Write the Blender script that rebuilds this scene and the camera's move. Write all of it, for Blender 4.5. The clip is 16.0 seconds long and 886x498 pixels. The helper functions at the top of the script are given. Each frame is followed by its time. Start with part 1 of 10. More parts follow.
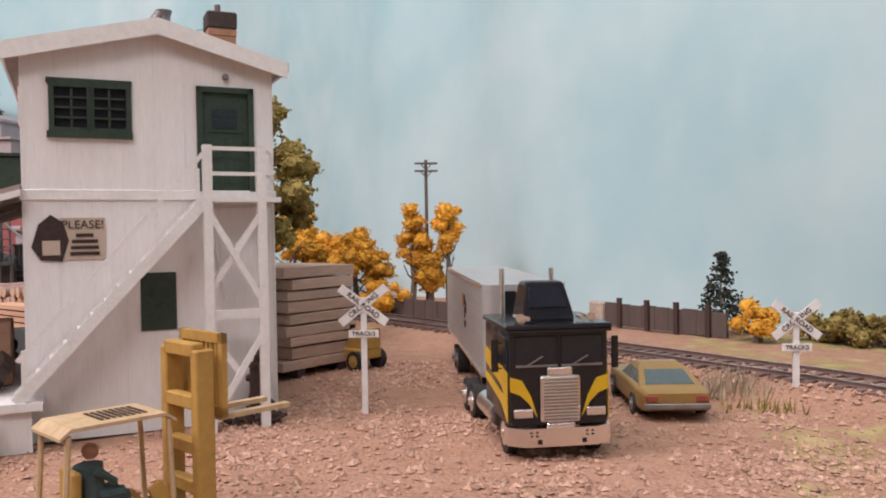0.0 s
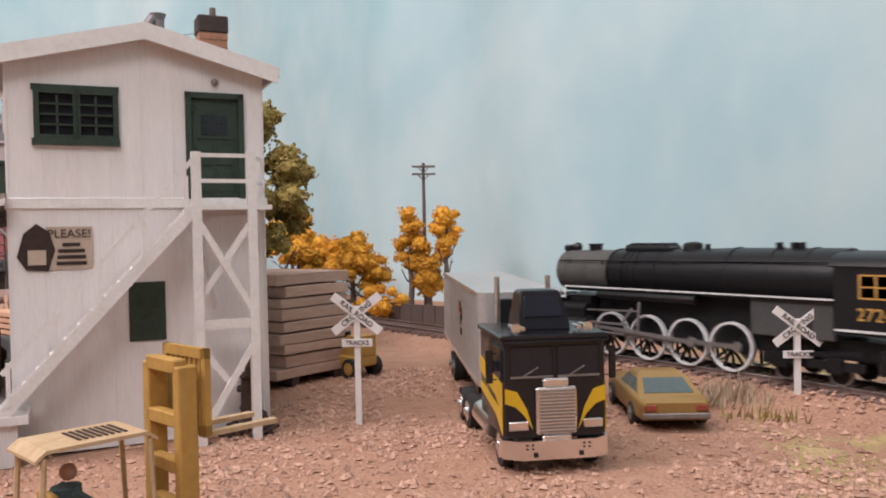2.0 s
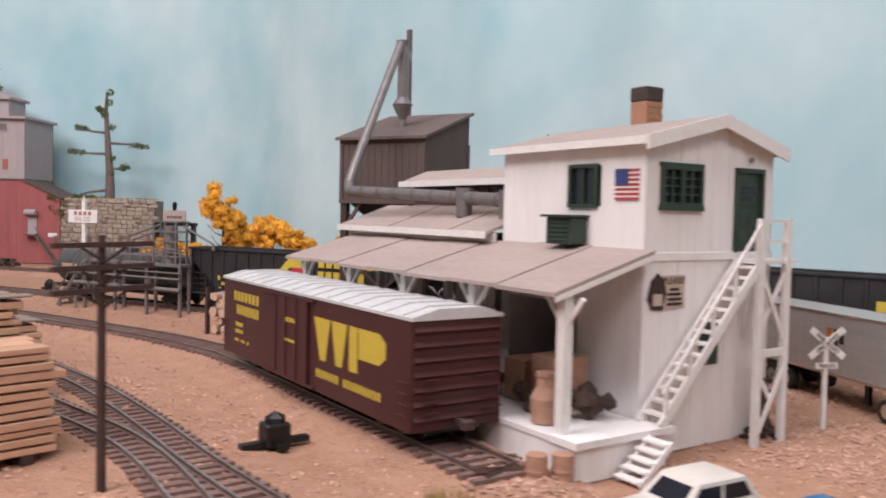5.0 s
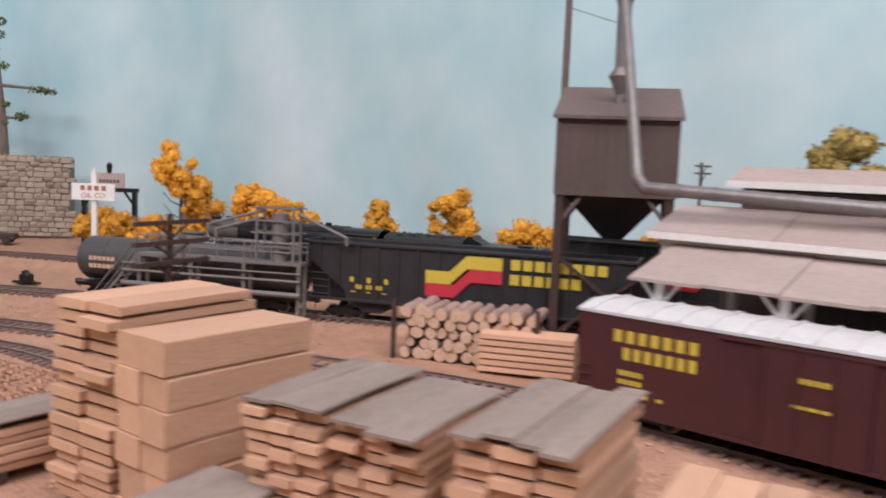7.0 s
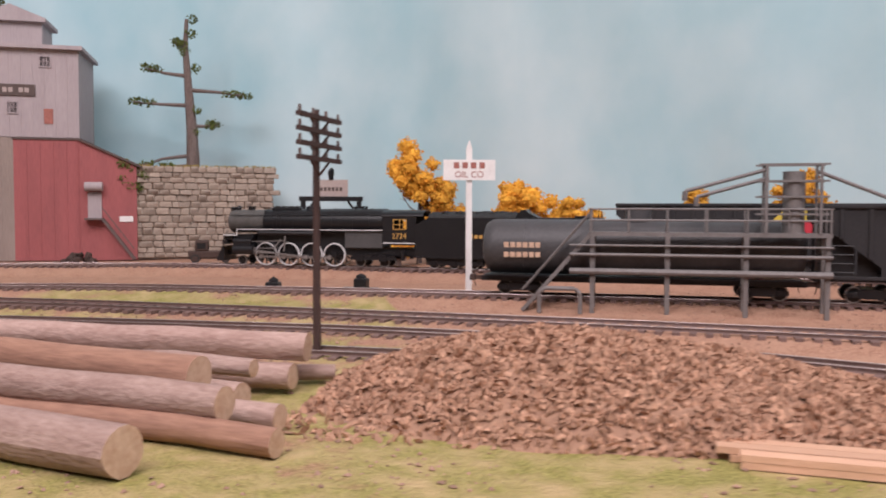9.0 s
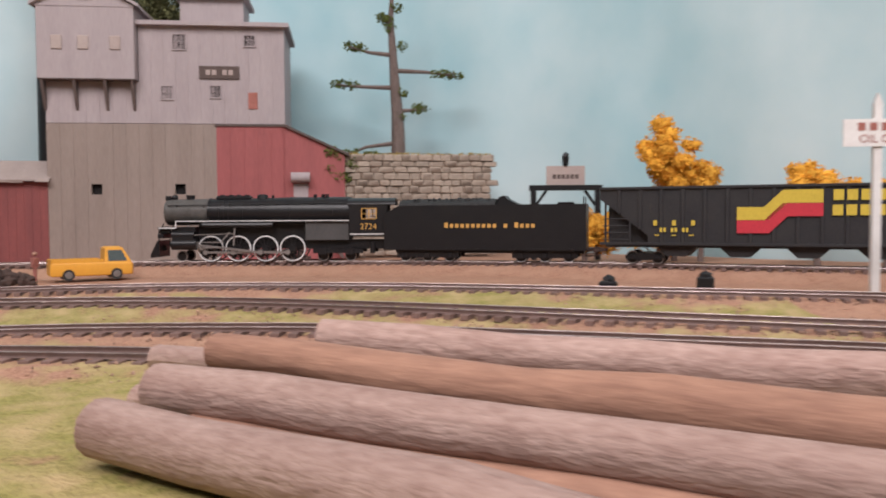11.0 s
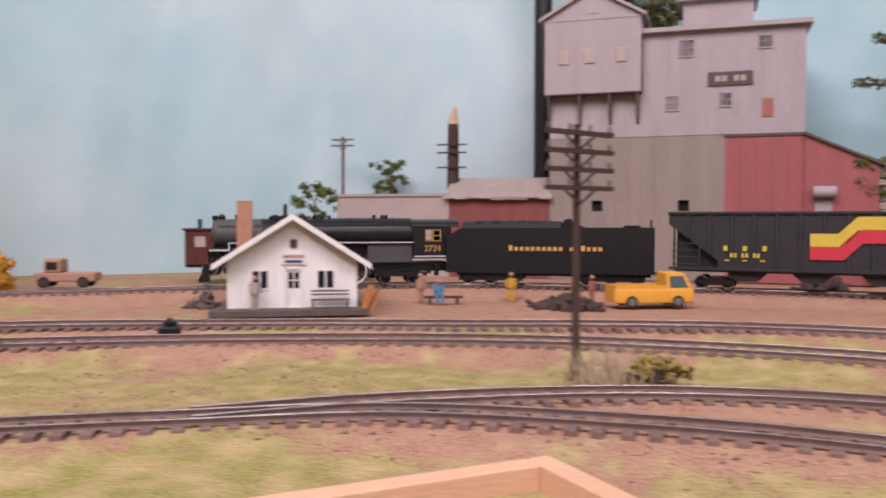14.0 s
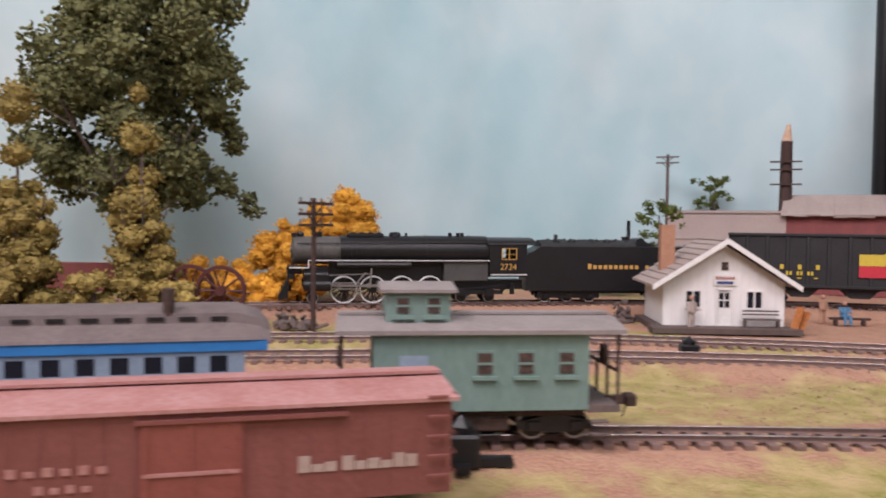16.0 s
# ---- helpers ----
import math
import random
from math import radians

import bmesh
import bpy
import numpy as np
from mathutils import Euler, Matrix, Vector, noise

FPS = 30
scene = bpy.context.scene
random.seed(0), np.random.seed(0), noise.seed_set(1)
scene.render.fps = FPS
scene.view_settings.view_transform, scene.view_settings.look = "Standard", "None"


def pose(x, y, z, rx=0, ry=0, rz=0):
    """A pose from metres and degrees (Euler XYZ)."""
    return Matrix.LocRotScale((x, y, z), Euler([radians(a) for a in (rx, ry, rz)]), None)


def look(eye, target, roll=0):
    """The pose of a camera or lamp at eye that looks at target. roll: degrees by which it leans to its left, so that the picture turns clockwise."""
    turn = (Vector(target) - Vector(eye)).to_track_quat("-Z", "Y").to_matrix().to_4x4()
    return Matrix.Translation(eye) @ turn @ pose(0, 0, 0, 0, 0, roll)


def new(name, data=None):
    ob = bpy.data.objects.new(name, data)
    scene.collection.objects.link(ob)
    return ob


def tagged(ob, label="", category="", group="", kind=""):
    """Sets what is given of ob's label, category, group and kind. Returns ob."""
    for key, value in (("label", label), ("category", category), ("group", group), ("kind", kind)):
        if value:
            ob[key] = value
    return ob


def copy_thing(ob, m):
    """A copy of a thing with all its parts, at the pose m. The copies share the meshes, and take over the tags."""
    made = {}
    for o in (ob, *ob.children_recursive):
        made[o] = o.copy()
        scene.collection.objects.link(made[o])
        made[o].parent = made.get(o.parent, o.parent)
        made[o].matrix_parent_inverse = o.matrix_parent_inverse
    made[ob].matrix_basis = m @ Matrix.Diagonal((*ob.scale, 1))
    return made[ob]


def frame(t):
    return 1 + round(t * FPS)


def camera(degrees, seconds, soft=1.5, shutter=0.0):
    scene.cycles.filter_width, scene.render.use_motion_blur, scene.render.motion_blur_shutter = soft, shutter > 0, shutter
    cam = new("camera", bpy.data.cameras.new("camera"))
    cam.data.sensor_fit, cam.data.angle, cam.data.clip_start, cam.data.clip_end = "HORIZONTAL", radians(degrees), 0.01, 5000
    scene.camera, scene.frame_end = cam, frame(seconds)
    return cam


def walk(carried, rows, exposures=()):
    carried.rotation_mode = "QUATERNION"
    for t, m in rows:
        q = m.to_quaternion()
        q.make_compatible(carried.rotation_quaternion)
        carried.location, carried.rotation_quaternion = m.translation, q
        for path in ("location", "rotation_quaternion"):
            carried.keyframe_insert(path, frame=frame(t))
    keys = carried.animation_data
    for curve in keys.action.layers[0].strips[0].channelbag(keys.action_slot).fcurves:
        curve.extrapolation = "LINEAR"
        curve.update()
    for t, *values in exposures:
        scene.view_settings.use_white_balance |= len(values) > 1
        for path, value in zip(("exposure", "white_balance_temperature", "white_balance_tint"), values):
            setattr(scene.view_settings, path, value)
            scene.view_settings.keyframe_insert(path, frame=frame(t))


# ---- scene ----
U = 0.01          # the plan is written in centimetres of the model

# camera: seconds, place in centimetres, heading, tilt, lean
PATH = [
    (0, 84.12, -28.68, 6.25, 12.17, -1.12, 0.90),
    (0.5, 84.40, -27.94, 6.06, 12.19, -1.21, 1.14),
    (1, 84.36, -27.51, 6.10, 12.20, -1.14, 1.15),
    (1.5, 84.22, -27.67, 6.21, 12.26, -1.09, 1.14),
    (2, 84.22, -28.14, 6.44, 12.20, -1.04, 1.17),
    (2.5, 83.95, -28.96, 6.51, 12.23, -1.15, 1.19),
    (3, 83.17, -30.92, 7.33, 12.36, -1.07, 0.91),
    (3.5, 81.42, -32.85, 7.73, 13.02, -1.45, 0.02),
    (4, 75.21, -36.89, 8.27, 12.77, -1.91, -0.71),
    (4.2, 72.20, -38.27, 8.50, 10.72, -1.87, -0.72),
    (6.3, 42.25, -33.85, 9.71, -7.42, -4.91, -2.55),
    (6.6, 38.02, -30.51, 10.13, -10.95, -5.62, -2.23),
    (7, 33.13, -25.71, 11.02, -11.86, -5.66, -2.24),
    (7.5, 25.32, -19.06, 9.22, -12.17, -5.60, -1.86),
    (8, 17.48, -12.89, 7.30, -12.16, -5.23, -0.59),
    (8.5, 11.39, -10.72, 6.55, -12.03, -4.09, -0.32),
    (9, 7.32, -8.21, 5.55, -12.02, -2.70, -0.17),
    (9.2, 6.48, -7.08, 5.01, -11.96, -2.19, -0.26),
    (11.3, -5.51, 7.54, 4.14, -3.09, -2.39, 0.43),
    (11.5, -6.03, 8.92, 4.01, -1.52, -2.27, 0.47),
    (12, -8.85, 9.58, 4.47, 4.06, -2.23, 0.65),
    (12.5, -12.95, 11.06, 4.41, 8.14, -1.97, 0.86),
    (13, -14.69, 10.44, 4.92, 11.24, -1.88, 0.85),
    (13.5, -15.64, 9.78, 5.31, 14.02, -1.87, 0.72),
    (14, -18.18, 9.33, 5.39, 19.65, -1.90, -0.09),
    (14.5, -20.98, 8.21, 5.71, 25.40, -1.99, -0.36),
    (15, -23.56, 5.05, 5.86, 28.48, -1.96, -0.57),
    (15.5, -26.80, 1.59, 6.40, 30.63, -1.98, -0.62),
    (16, -30.05, -1.21, 6.63, 32.32, -1.86, -0.65),
]
cam = camera(56.76, 16.0, soft=1.9, shutter=0.4)
walk(cam, [(t, pose(x * U, y * U, z * U, 90 + p, r, h)) for t, x, y, z, h, p, r in PATH],
     [(0, 0.0, 6500, 9), (4, 0.0, 6500, 9), (6.4, -0.04, 6350, 9), (9, 0.0, 6500, 14), (11.3, 0.05, 6500, 7), (12.0, 0.13, 6500, 9), (12.6, 0.15, 6500, 17), (13.6, 0.14, 6500, 19), (14.6, 0.07, 6450, 14), (15.4, 0.08, 6400, 9), (16, 0.06, 6400, 13)])

# light: a hobby room lit by added, unseen area lamps, the strongest over the front left of the table
world = bpy.data.worlds.new("room_air")
scene.world = world
world.use_nodes = True
world.node_tree.nodes["Background"].inputs[0].default_value = (0.9, 0.95, 1.0, 1)
world.node_tree.nodes["Background"].inputs[1].default_value = 0.25


def area_lamp(x, y, z, w, h, watts, target, colour=(1.0, 0.915, 0.945)):
    data = bpy.data.lights.new("tube_light", "AREA")
    data.shape, data.size, data.size_y, data.energy, data.color = "RECTANGLE", w * U, h * U, watts, colour
    ob = new("tube_light", data)
    ob.matrix_world = look((x * U, y * U, z * U), tuple(c * U for c in target))
    return ob


area_lamp(-65, -85, 145, 120, 60, 29.5, (-5, 50, 0))
area_lamp(40, -40, 165, 140, 50, 19.5, (40, 30, 0))
# low frontal fill, added to brighten the walls that face the camera
area_lamp(85, -125, 120, 90, 50, 12, (70, 5, 5))


# ---- materials ----
def material(name, colour, rough=0.7, metal=0.0, second=None, size=1.0, fine=0.15, bump=0.3, contrast=0.35, stretch=(1, 1, 1), spec=0.4, island=0.0):
    """Two colours mixed by coarse and fine noise; size and fine in centimetres."""
    mat = bpy.data.materials.new(name)
    mat.use_nodes = True
    nodes, links = mat.node_tree.nodes, mat.node_tree.links
    bsdf = nodes["Principled BSDF"]
    bsdf.inputs["Roughness"].default_value = rough
    bsdf.inputs["Metallic"].default_value = metal
    bsdf.inputs["Specular IOR Level"].default_value = spec
    coord = nodes.new("ShaderNodeTexCoord")
    mapping = nodes.new("ShaderNodeMapping")
    mapping.inputs["Scale"].default_value = stretch
    links.new(coord.outputs["Object"], mapping.inputs["Vector"])
    coarse, grain = nodes.new("ShaderNodeTexNoise"), nodes.new("ShaderNodeTexNoise")
    coarse.inputs["Scale"].default_value, coarse.inputs["Detail"].default_value = 1 / (size * U), 4
    grain.inputs["Scale"].default_value, grain.inputs["Detail"].default_value = 1 / (fine * U), 3
    for n in (coarse, grain):
        links.new(mapping.outputs["Vector"], n.inputs["Vector"])
    second = second or tuple(c * 0.6 for c in colour)
    add = nodes.new("ShaderNodeMath")
    add.operation = "ADD"
    links.new(coarse.outputs["Fac"], add.inputs[0])
    links.new(grain.outputs["Fac"], add.inputs[1])
    ramp = nodes.new("ShaderNodeMapRange")
    ramp.inputs["From Min"].default_value, ramp.inputs["From Max"].default_value = 1 - contrast, 1 + contrast
    links.new(add.outputs[0], ramp.inputs["Value"])
    mix = nodes.new("ShaderNodeMix")
    mix.data_type = "RGBA"
    mix.inputs["A"].default_value, mix.inputs["B"].default_value = (*colour, 1), (*second, 1)
    links.new(ramp.outputs["Result"], mix.inputs["Factor"])
    out = mix.outputs["Result"]
    if island:
        geo, info = nodes.new("ShaderNodeNewGeometry"), nodes.new("ShaderNodeObjectInfo")
        both = nodes.new("ShaderNodeMath")
        both.operation = "ADD"
        links.new(geo.outputs["Random Per Island"], both.inputs[0])
        links.new(info.outputs["Random"], both.inputs[1])
        span = nodes.new("ShaderNodeMapRange")
        span.inputs["From Max"].default_value = 2
        span.inputs["To Min"].default_value, span.inputs["To Max"].default_value = 1 - island, 1 + island
        links.new(both.outputs[0], span.inputs["Value"])
        hsv = nodes.new("ShaderNodeHueSaturation")
        links.new(span.outputs["Result"], hsv.inputs["Value"])
        links.new(out, hsv.inputs["Color"])
        out = hsv.outputs["Color"]
    links.new(out, bsdf.inputs["Base Color"])
    if bump:
        relief = nodes.new("ShaderNodeBump")
        relief.inputs["Strength"].default_value = bump
        relief.inputs["Distance"].default_value = 0.05 * U
        links.new(add.outputs[0], relief.inputs["Height"])
        links.new(relief.outputs["Normal"], bsdf.inputs["Normal"])
    return mat


WHITE_WOOD = material("white_painted_boards", (0.84, 0.81, 0.80), 0.75, second=(0.70, 0.665, 0.655), size=1.5, fine=0.2, stretch=(3, 3, 0.35), contrast=0.5)
WHITE = material("white_paint", (0.80, 0.78, 0.76), 0.6, second=(0.68, 0.65, 0.63), size=0.8)
GREEN_PAINT = material("dark_green_paint", (0.035, 0.06, 0.04), 0.5, second=(0.02, 0.035, 0.025), size=0.6)
ROOF_FELT = material("pinkish_grey_roof_felt", (0.42, 0.34, 0.31), 0.9, second=(0.30, 0.24, 0.22), size=1.6, stretch=(1, 0.3, 1), contrast=0.5)
GREY_SIDING = material("grey_mauve_sheet_siding", (0.43, 0.37, 0.375), 0.8, second=(0.32, 0.27, 0.278), size=3, fine=0.3, stretch=(2, 2, 0.3), contrast=0.5)
TAN_SIDING = material("brown_grey_sheet_siding", (0.31, 0.25, 0.22), 0.85, second=(0.24, 0.19, 0.165), size=3, fine=0.3, stretch=(2, 2, 0.3))
RED_SIDING = material("faded_red_sheet_siding", (0.37, 0.11, 0.11), 0.8, second=(0.27, 0.085, 0.085), size=3, fine=0.3, stretch=(2, 2, 0.3))
CREAM = material("pale_pink_grey_stucco", (0.45, 0.37, 0.34), 0.85, second=(0.36, 0.29, 0.27), size=3)
RED_FLAT = material("dull_red_boards", (0.27, 0.08, 0.075), 0.85, second=(0.18, 0.06, 0.06), size=2, stretch=(2, 2, 0.3))
BROWN_BOARD = material("weathered_dark_boards", (0.13, 0.095, 0.085), 0.85, second=(0.075, 0.055, 0.05), size=1.2, stretch=(2, 2, 0.3), contrast=0.6)
BLACK = material("dull_black_enamel", (0.007, 0.007, 0.009), 0.38, second=(0.014, 0.013, 0.014), size=1.0, bump=0.15)
GRAPHITE = material("graphite_grey_smokebox", (0.10, 0.095, 0.09), 0.55, second=(0.06, 0.055, 0.05), size=0.8, bump=0.15)
FIREBOX = material("dark_grey_firebox", (0.075, 0.072, 0.072), 0.6, second=(0.05, 0.05, 0.05), size=0.8, bump=0.15)
WHITE_LINE = material("white_lining", (0.8, 0.8, 0.8), 0.5, size=0.5, bump=0)
GOLD = material("gold_lettering", (0.62, 0.36, 0.10), 0.5, second=(0.5, 0.28, 0.07), size=0.3, bump=0)
YELLOW_LETTER = material("yellow_lettering", (0.62, 0.47, 0.06), 0.6, second=(0.52, 0.38, 0.05), size=0.4, bump=0)
RED_STRIPE = material("red_stripe_paint", (0.55, 0.035, 0.055), 0.6, second=(0.45, 0.03, 0.05), size=0.6, bump=0)
HOPPER_BLACK = material("weathered_black_car_paint", (0.015, 0.015, 0.019), 0.55, second=(0.032, 0.03, 0.03), size=1.2, bump=0.2, contrast=0.5)
COAL = material("crushed_coal", (0.012, 0.012, 0.013), 0.7, second=(0.03, 0.03, 0.03), size=0.3, fine=0.12, bump=1.0)
BOXCAR_BROWN = material("boxcar_maroon_paint", (0.075, 0.022, 0.022), 0.5, second=(0.055, 0.017, 0.018), size=1.6, bump=0.15)
SILVER = material("silver_roof_paint", (0.62, 0.62, 0.63), 0.45, second=(0.50, 0.49, 0.49), size=1.0, bump=0.15)
TRAILER = material("brushed_aluminium_trailer", (0.58, 0.56, 0.55), 0.42, 0.6, second=(0.48, 0.46, 0.45), size=1.2, bump=0.1, stretch=(0.3, 1, 3))
CHROME = material("chrome", (0.93, 0.90, 0.88), 0.27, 1.0, second=(0.84, 0.80, 0.78), size=0.5, bump=0.05)
TRUCK_BLACK = material("gloss_black_truck_paint", (0.008, 0.008, 0.011), 0.18, second=(0.012, 0.012, 0.015), size=1, bump=0, spec=0.5)
TRUCK_YELLOW = material("yellow_truck_stripe", (0.68, 0.42, 0.02), 0.3, second=(0.60, 0.36, 0.02), size=1, bump=0)
DARK_GLASS = material("dark_tinted_window", (0.014, 0.016, 0.022), 0.08, second=(0.02, 0.02, 0.028), size=0.5, bump=0, spec=0.4)
BLUE_GLASS = material("grey_blue_car_window", (0.09, 0.115, 0.115), 0.25, second=(0.06, 0.08, 0.08), size=0.5, bump=0)
RUBBER = material("black_rubber", (0.02, 0.019, 0.018), 0.8, second=(0.035, 0.03, 0.028), size=0.3)
STEEL = material("dull_steel", (0.30, 0.28, 0.27), 0.45, 0.6, second=(0.22, 0.2, 0.19), size=0.5)
GOLD_CAR = material("metallic_gold_car_paint", (0.36, 0.22, 0.075), 0.38, 0.3, second=(0.30, 0.18, 0.06), size=1.0, bump=0.05)
RED_LAMP = material("red_tail_light", (0.35, 0.08, 0.05), 0.4, size=0.3, bump=0)
CREAM_CAR = material("off_white_car_paint", (0.66, 0.62, 0.57), 0.4, second=(0.58, 0.54, 0.50), size=1, bump=0)
BLUE_CAR = material("blue_car_paint", (0.035, 0.15, 0.31), 0.3, second=(0.03, 0.12, 0.26), size=1, bump=0)
ORANGE_VAN = material("orange_yellow_van_paint", (0.76, 0.37, 0.05), 0.4, second=(0.68, 0.32, 0.045), size=1, bump=0)
FORK_YELLOW = material("weathered_yellow_forklift_paint", (0.53, 0.31, 0.075), 0.6, second=(0.33, 0.185, 0.05), size=0.5, contrast=0.6)
FORK_TAN = material("faded_yellow_canopy", (0.56, 0.41, 0.26), 0.65, second=(0.45, 0.3, 0.16), size=0.6)
LUMBER = material("fresh_sawn_lumber", (0.62, 0.385, 0.26), 0.75, second=(0.50, 0.29, 0.19), size=0.8, fine=0.12, stretch=(0.25, 1.5, 1.5), contrast=0.5, island=0.22)
LUMBER_GREY = material("greyed_cover_sheet", (0.33, 0.27, 0.235), 0.85, second=(0.17, 0.13, 0.11), size=1.2, stretch=(0.3, 1.5, 1), contrast=0.6, island=0.15)
LUMBER_PINK = material("stained_lumber", (0.53, 0.37, 0.29), 0.8, second=(0.38, 0.25, 0.195), size=0.9, stretch=(0.25, 1.5, 1.5), island=0.2)
LOG_BARK = material("peeled_log_bark", (0.45, 0.32, 0.275), 0.85, second=(0.24, 0.145, 0.12), size=0.7, fine=0.13, stretch=(0.4, 1.3, 1.3), contrast=0.42, bump=1.0, island=0.25)
LOG_END = material("pale_log_end_grain", (0.66, 0.48, 0.36), 0.8, second=(0.42, 0.25, 0.16), size=0.4, contrast=0.5)
LOG_BROWN = material("orange_brown_log_bark", (0.40, 0.225, 0.155), 0.85, second=(0.23, 0.12, 0.085), size=0.9, stretch=(0.25, 1.5, 1.5), bump=0.6)
CHIPS = material("reddish_wood_chips", (0.50, 0.30, 0.20), 0.9, second=(0.25, 0.135, 0.088), size=0.5, fine=0.1, contrast=0.6, bump=0.8, island=0.45)
GRAVEL = material("pink_brown_gravel", (0.53, 0.34, 0.25), 0.95, second=(0.29, 0.165, 0.12), size=0.5, fine=0.08, bump=0.8, island=0.5)
TIE = material("dark_sleeper_wood", (0.13, 0.08, 0.07), 0.85, second=(0.21, 0.135, 0.115), size=0.5, fine=0.1, island=0.3)
RAIL = material("weathered_rail_steel", (0.20, 0.13, 0.115), 0.55, 0.25, second=(0.12, 0.08, 0.07), size=0.7)
RAIL_TOP = material("worn_rail_top", (0.50, 0.42, 0.40), 0.3, 0.8, second=(0.22, 0.17, 0.15), size=0.8, bump=0)
POLE_WOOD = material("dark_pole_wood", (0.075, 0.042, 0.036), 0.85, second=(0.045, 0.026, 0.022), size=0.5, stretch=(2, 2, 0.3))
POLE_GREY = material("grey_pole_wood", (0.16, 0.12, 0.11), 0.85, second=(0.10, 0.075, 0.07), size=0.5, stretch=(2, 2, 0.3))
TRUNK = material("grey_brown_trunk", (0.20, 0.155, 0.14), 0.9, second=(0.11, 0.08, 0.07), size=0.6, stretch=(2, 2, 0.4), bump=0.7)
LEAF_YELLOW = material("golden_yellow_foliage", (0.74, 0.40, 0.05), 0.9, second=(0.60, 0.28, 0.03), size=0.8, fine=0.15, contrast=0.5, bump=0.5, island=0.35)
LEAF_GREEN = material("dark_green_foliage", (0.19, 0.19, 0.08), 0.9, second=(0.075, 0.082, 0.034), size=0.8, fine=0.15, bump=0.5, island=0.45)
LEAF_OLIVE = material("olive_yellow_foliage", (0.38, 0.285, 0.085), 0.9, second=(0.20, 0.15, 0.045), size=0.8, fine=0.15, bump=0.5, island=0.4)
LEAF_PINE = material("bright_moss_foliage", (0.12, 0.15, 0.03), 0.9, second=(0.07, 0.09, 0.02), size=0.5, fine=0.12, bump=0.5, island=0.4)
LEAF_DRY = material("dry_straw_grass", (0.46, 0.36, 0.25), 0.9, second=(0.36, 0.27, 0.18), size=0.5, island=0.3)
CONIFER = material("dark_conifer_needles", (0.03, 0.035, 0.027), 0.9, second=(0.05, 0.055, 0.04), size=0.4, island=0.4)
STONE = material("mottled_stone", (0.45, 0.37, 0.30), 0.9, second=(0.24, 0.19, 0.155), size=0.9, fine=0.25, bump=1.0, contrast=0.5, island=0.3)
MORTAR = material("dark_mortar", (0.25, 0.20, 0.165), 0.95, size=0.7)
BRICK = material("orange_brick", (0.45, 0.24, 0.15), 0.9, second=(0.33, 0.17, 0.11), size=0.4, fine=0.1)
SOOT = material("sooty_brick", (0.07, 0.05, 0.045), 0.9, second=(0.045, 0.035, 0.03), size=0.4)
PIPE = material("galvanised_pipe", (0.26, 0.24, 0.24), 0.45, 0.5, second=(0.18, 0.16, 0.16), size=0.8)
TANK_GREY = material("dark_grey_tank_paint", (0.075, 0.072, 0.075), 0.5, second=(0.05, 0.048, 0.05), size=1.2)
CATWALK = material("grey_steel_catwalk", (0.21, 0.195, 0.19), 0.6, 0.2, second=(0.15, 0.135, 0.13), size=0.6)
CABOOSE = material("pale_green_caboose_paint", (0.185, 0.27, 0.245), 0.65, second=(0.14, 0.215, 0.195), size=1.2, stretch=(1, 1, 0.5), bump=0.2)
CAB_ROOF = material("grey_car_roof", (0.27, 0.235, 0.225), 0.8, second=(0.20, 0.17, 0.165), size=1.0)
COACH_ROOF = material("sooty_brown_coach_roof", (0.17, 0.135, 0.13), 0.8, second=(0.115, 0.09, 0.088), size=1.0)
COACH_BLUE = material("grey_blue_coach_paint", (0.26, 0.33, 0.42), 0.6, second=(0.20, 0.26, 0.34), size=1, bump=0.1)
COACH_BAND = material("bright_blue_band", (0.03, 0.20, 0.50), 0.5, second=(0.03, 0.16, 0.42), size=1, bump=0)
RED_DOOR = material("brighter_red_door_paint", (0.25, 0.07, 0.055), 0.7, second=(0.17, 0.05, 0.038), size=0.8, contrast=0.7)
FADED_WHITE = material("faded_white_stencil_paint", (0.42, 0.33, 0.3), 0.8, second=(0.3, 0.2, 0.17), size=0.5, contrast=0.7)
RED_CAR = material("oxide_red_boxcar_paint", (0.22, 0.075, 0.065), 0.7, second=(0.15, 0.045, 0.036), size=1.2, contrast=0.6)
PINK_ROOF = material("faded_red_car_roof", (0.43, 0.235, 0.225), 0.7, second=(0.32, 0.13, 0.11), size=1)
CABOOSE_RED = material("dark_red_engine_cab", (0.10, 0.025, 0.022), 0.6, size=0.6)
TRAY_WOOD = material("pale_pine_tray", (0.70, 0.43, 0.28), 0.6, second=(0.60, 0.35, 0.22), size=1.2, stretch=(0.3, 2, 2))
SIGN_PAPER = material("aged_sign_paper", (0.52, 0.42, 0.34), 0.8, second=(0.44, 0.34, 0.27), size=0.8, bump=0)
INK = material("dark_brown_ink", (0.05, 0.03, 0.025), 0.8, size=0.3, bump=0)
SIGN_RED = material("faded_red_ink", (0.42, 0.16, 0.13), 0.8, size=0.3, bump=0)
FLAG_RED = material("flag_red", (0.45, 0.06, 0.07), 0.8, size=0.4, bump=0)
FLAG_BLUE = material("flag_blue", (0.05, 0.07, 0.22), 0.8, size=0.4, bump=0)
CLAY = material("clay_coloured_ware", (0.45, 0.26, 0.18), 0.7, second=(0.34, 0.19, 0.13), size=0.4)
RUST = material("rusty_scrap", (0.085, 0.05, 0.04), 0.85, second=(0.045, 0.03, 0.026), size=0.3, bump=0.8)
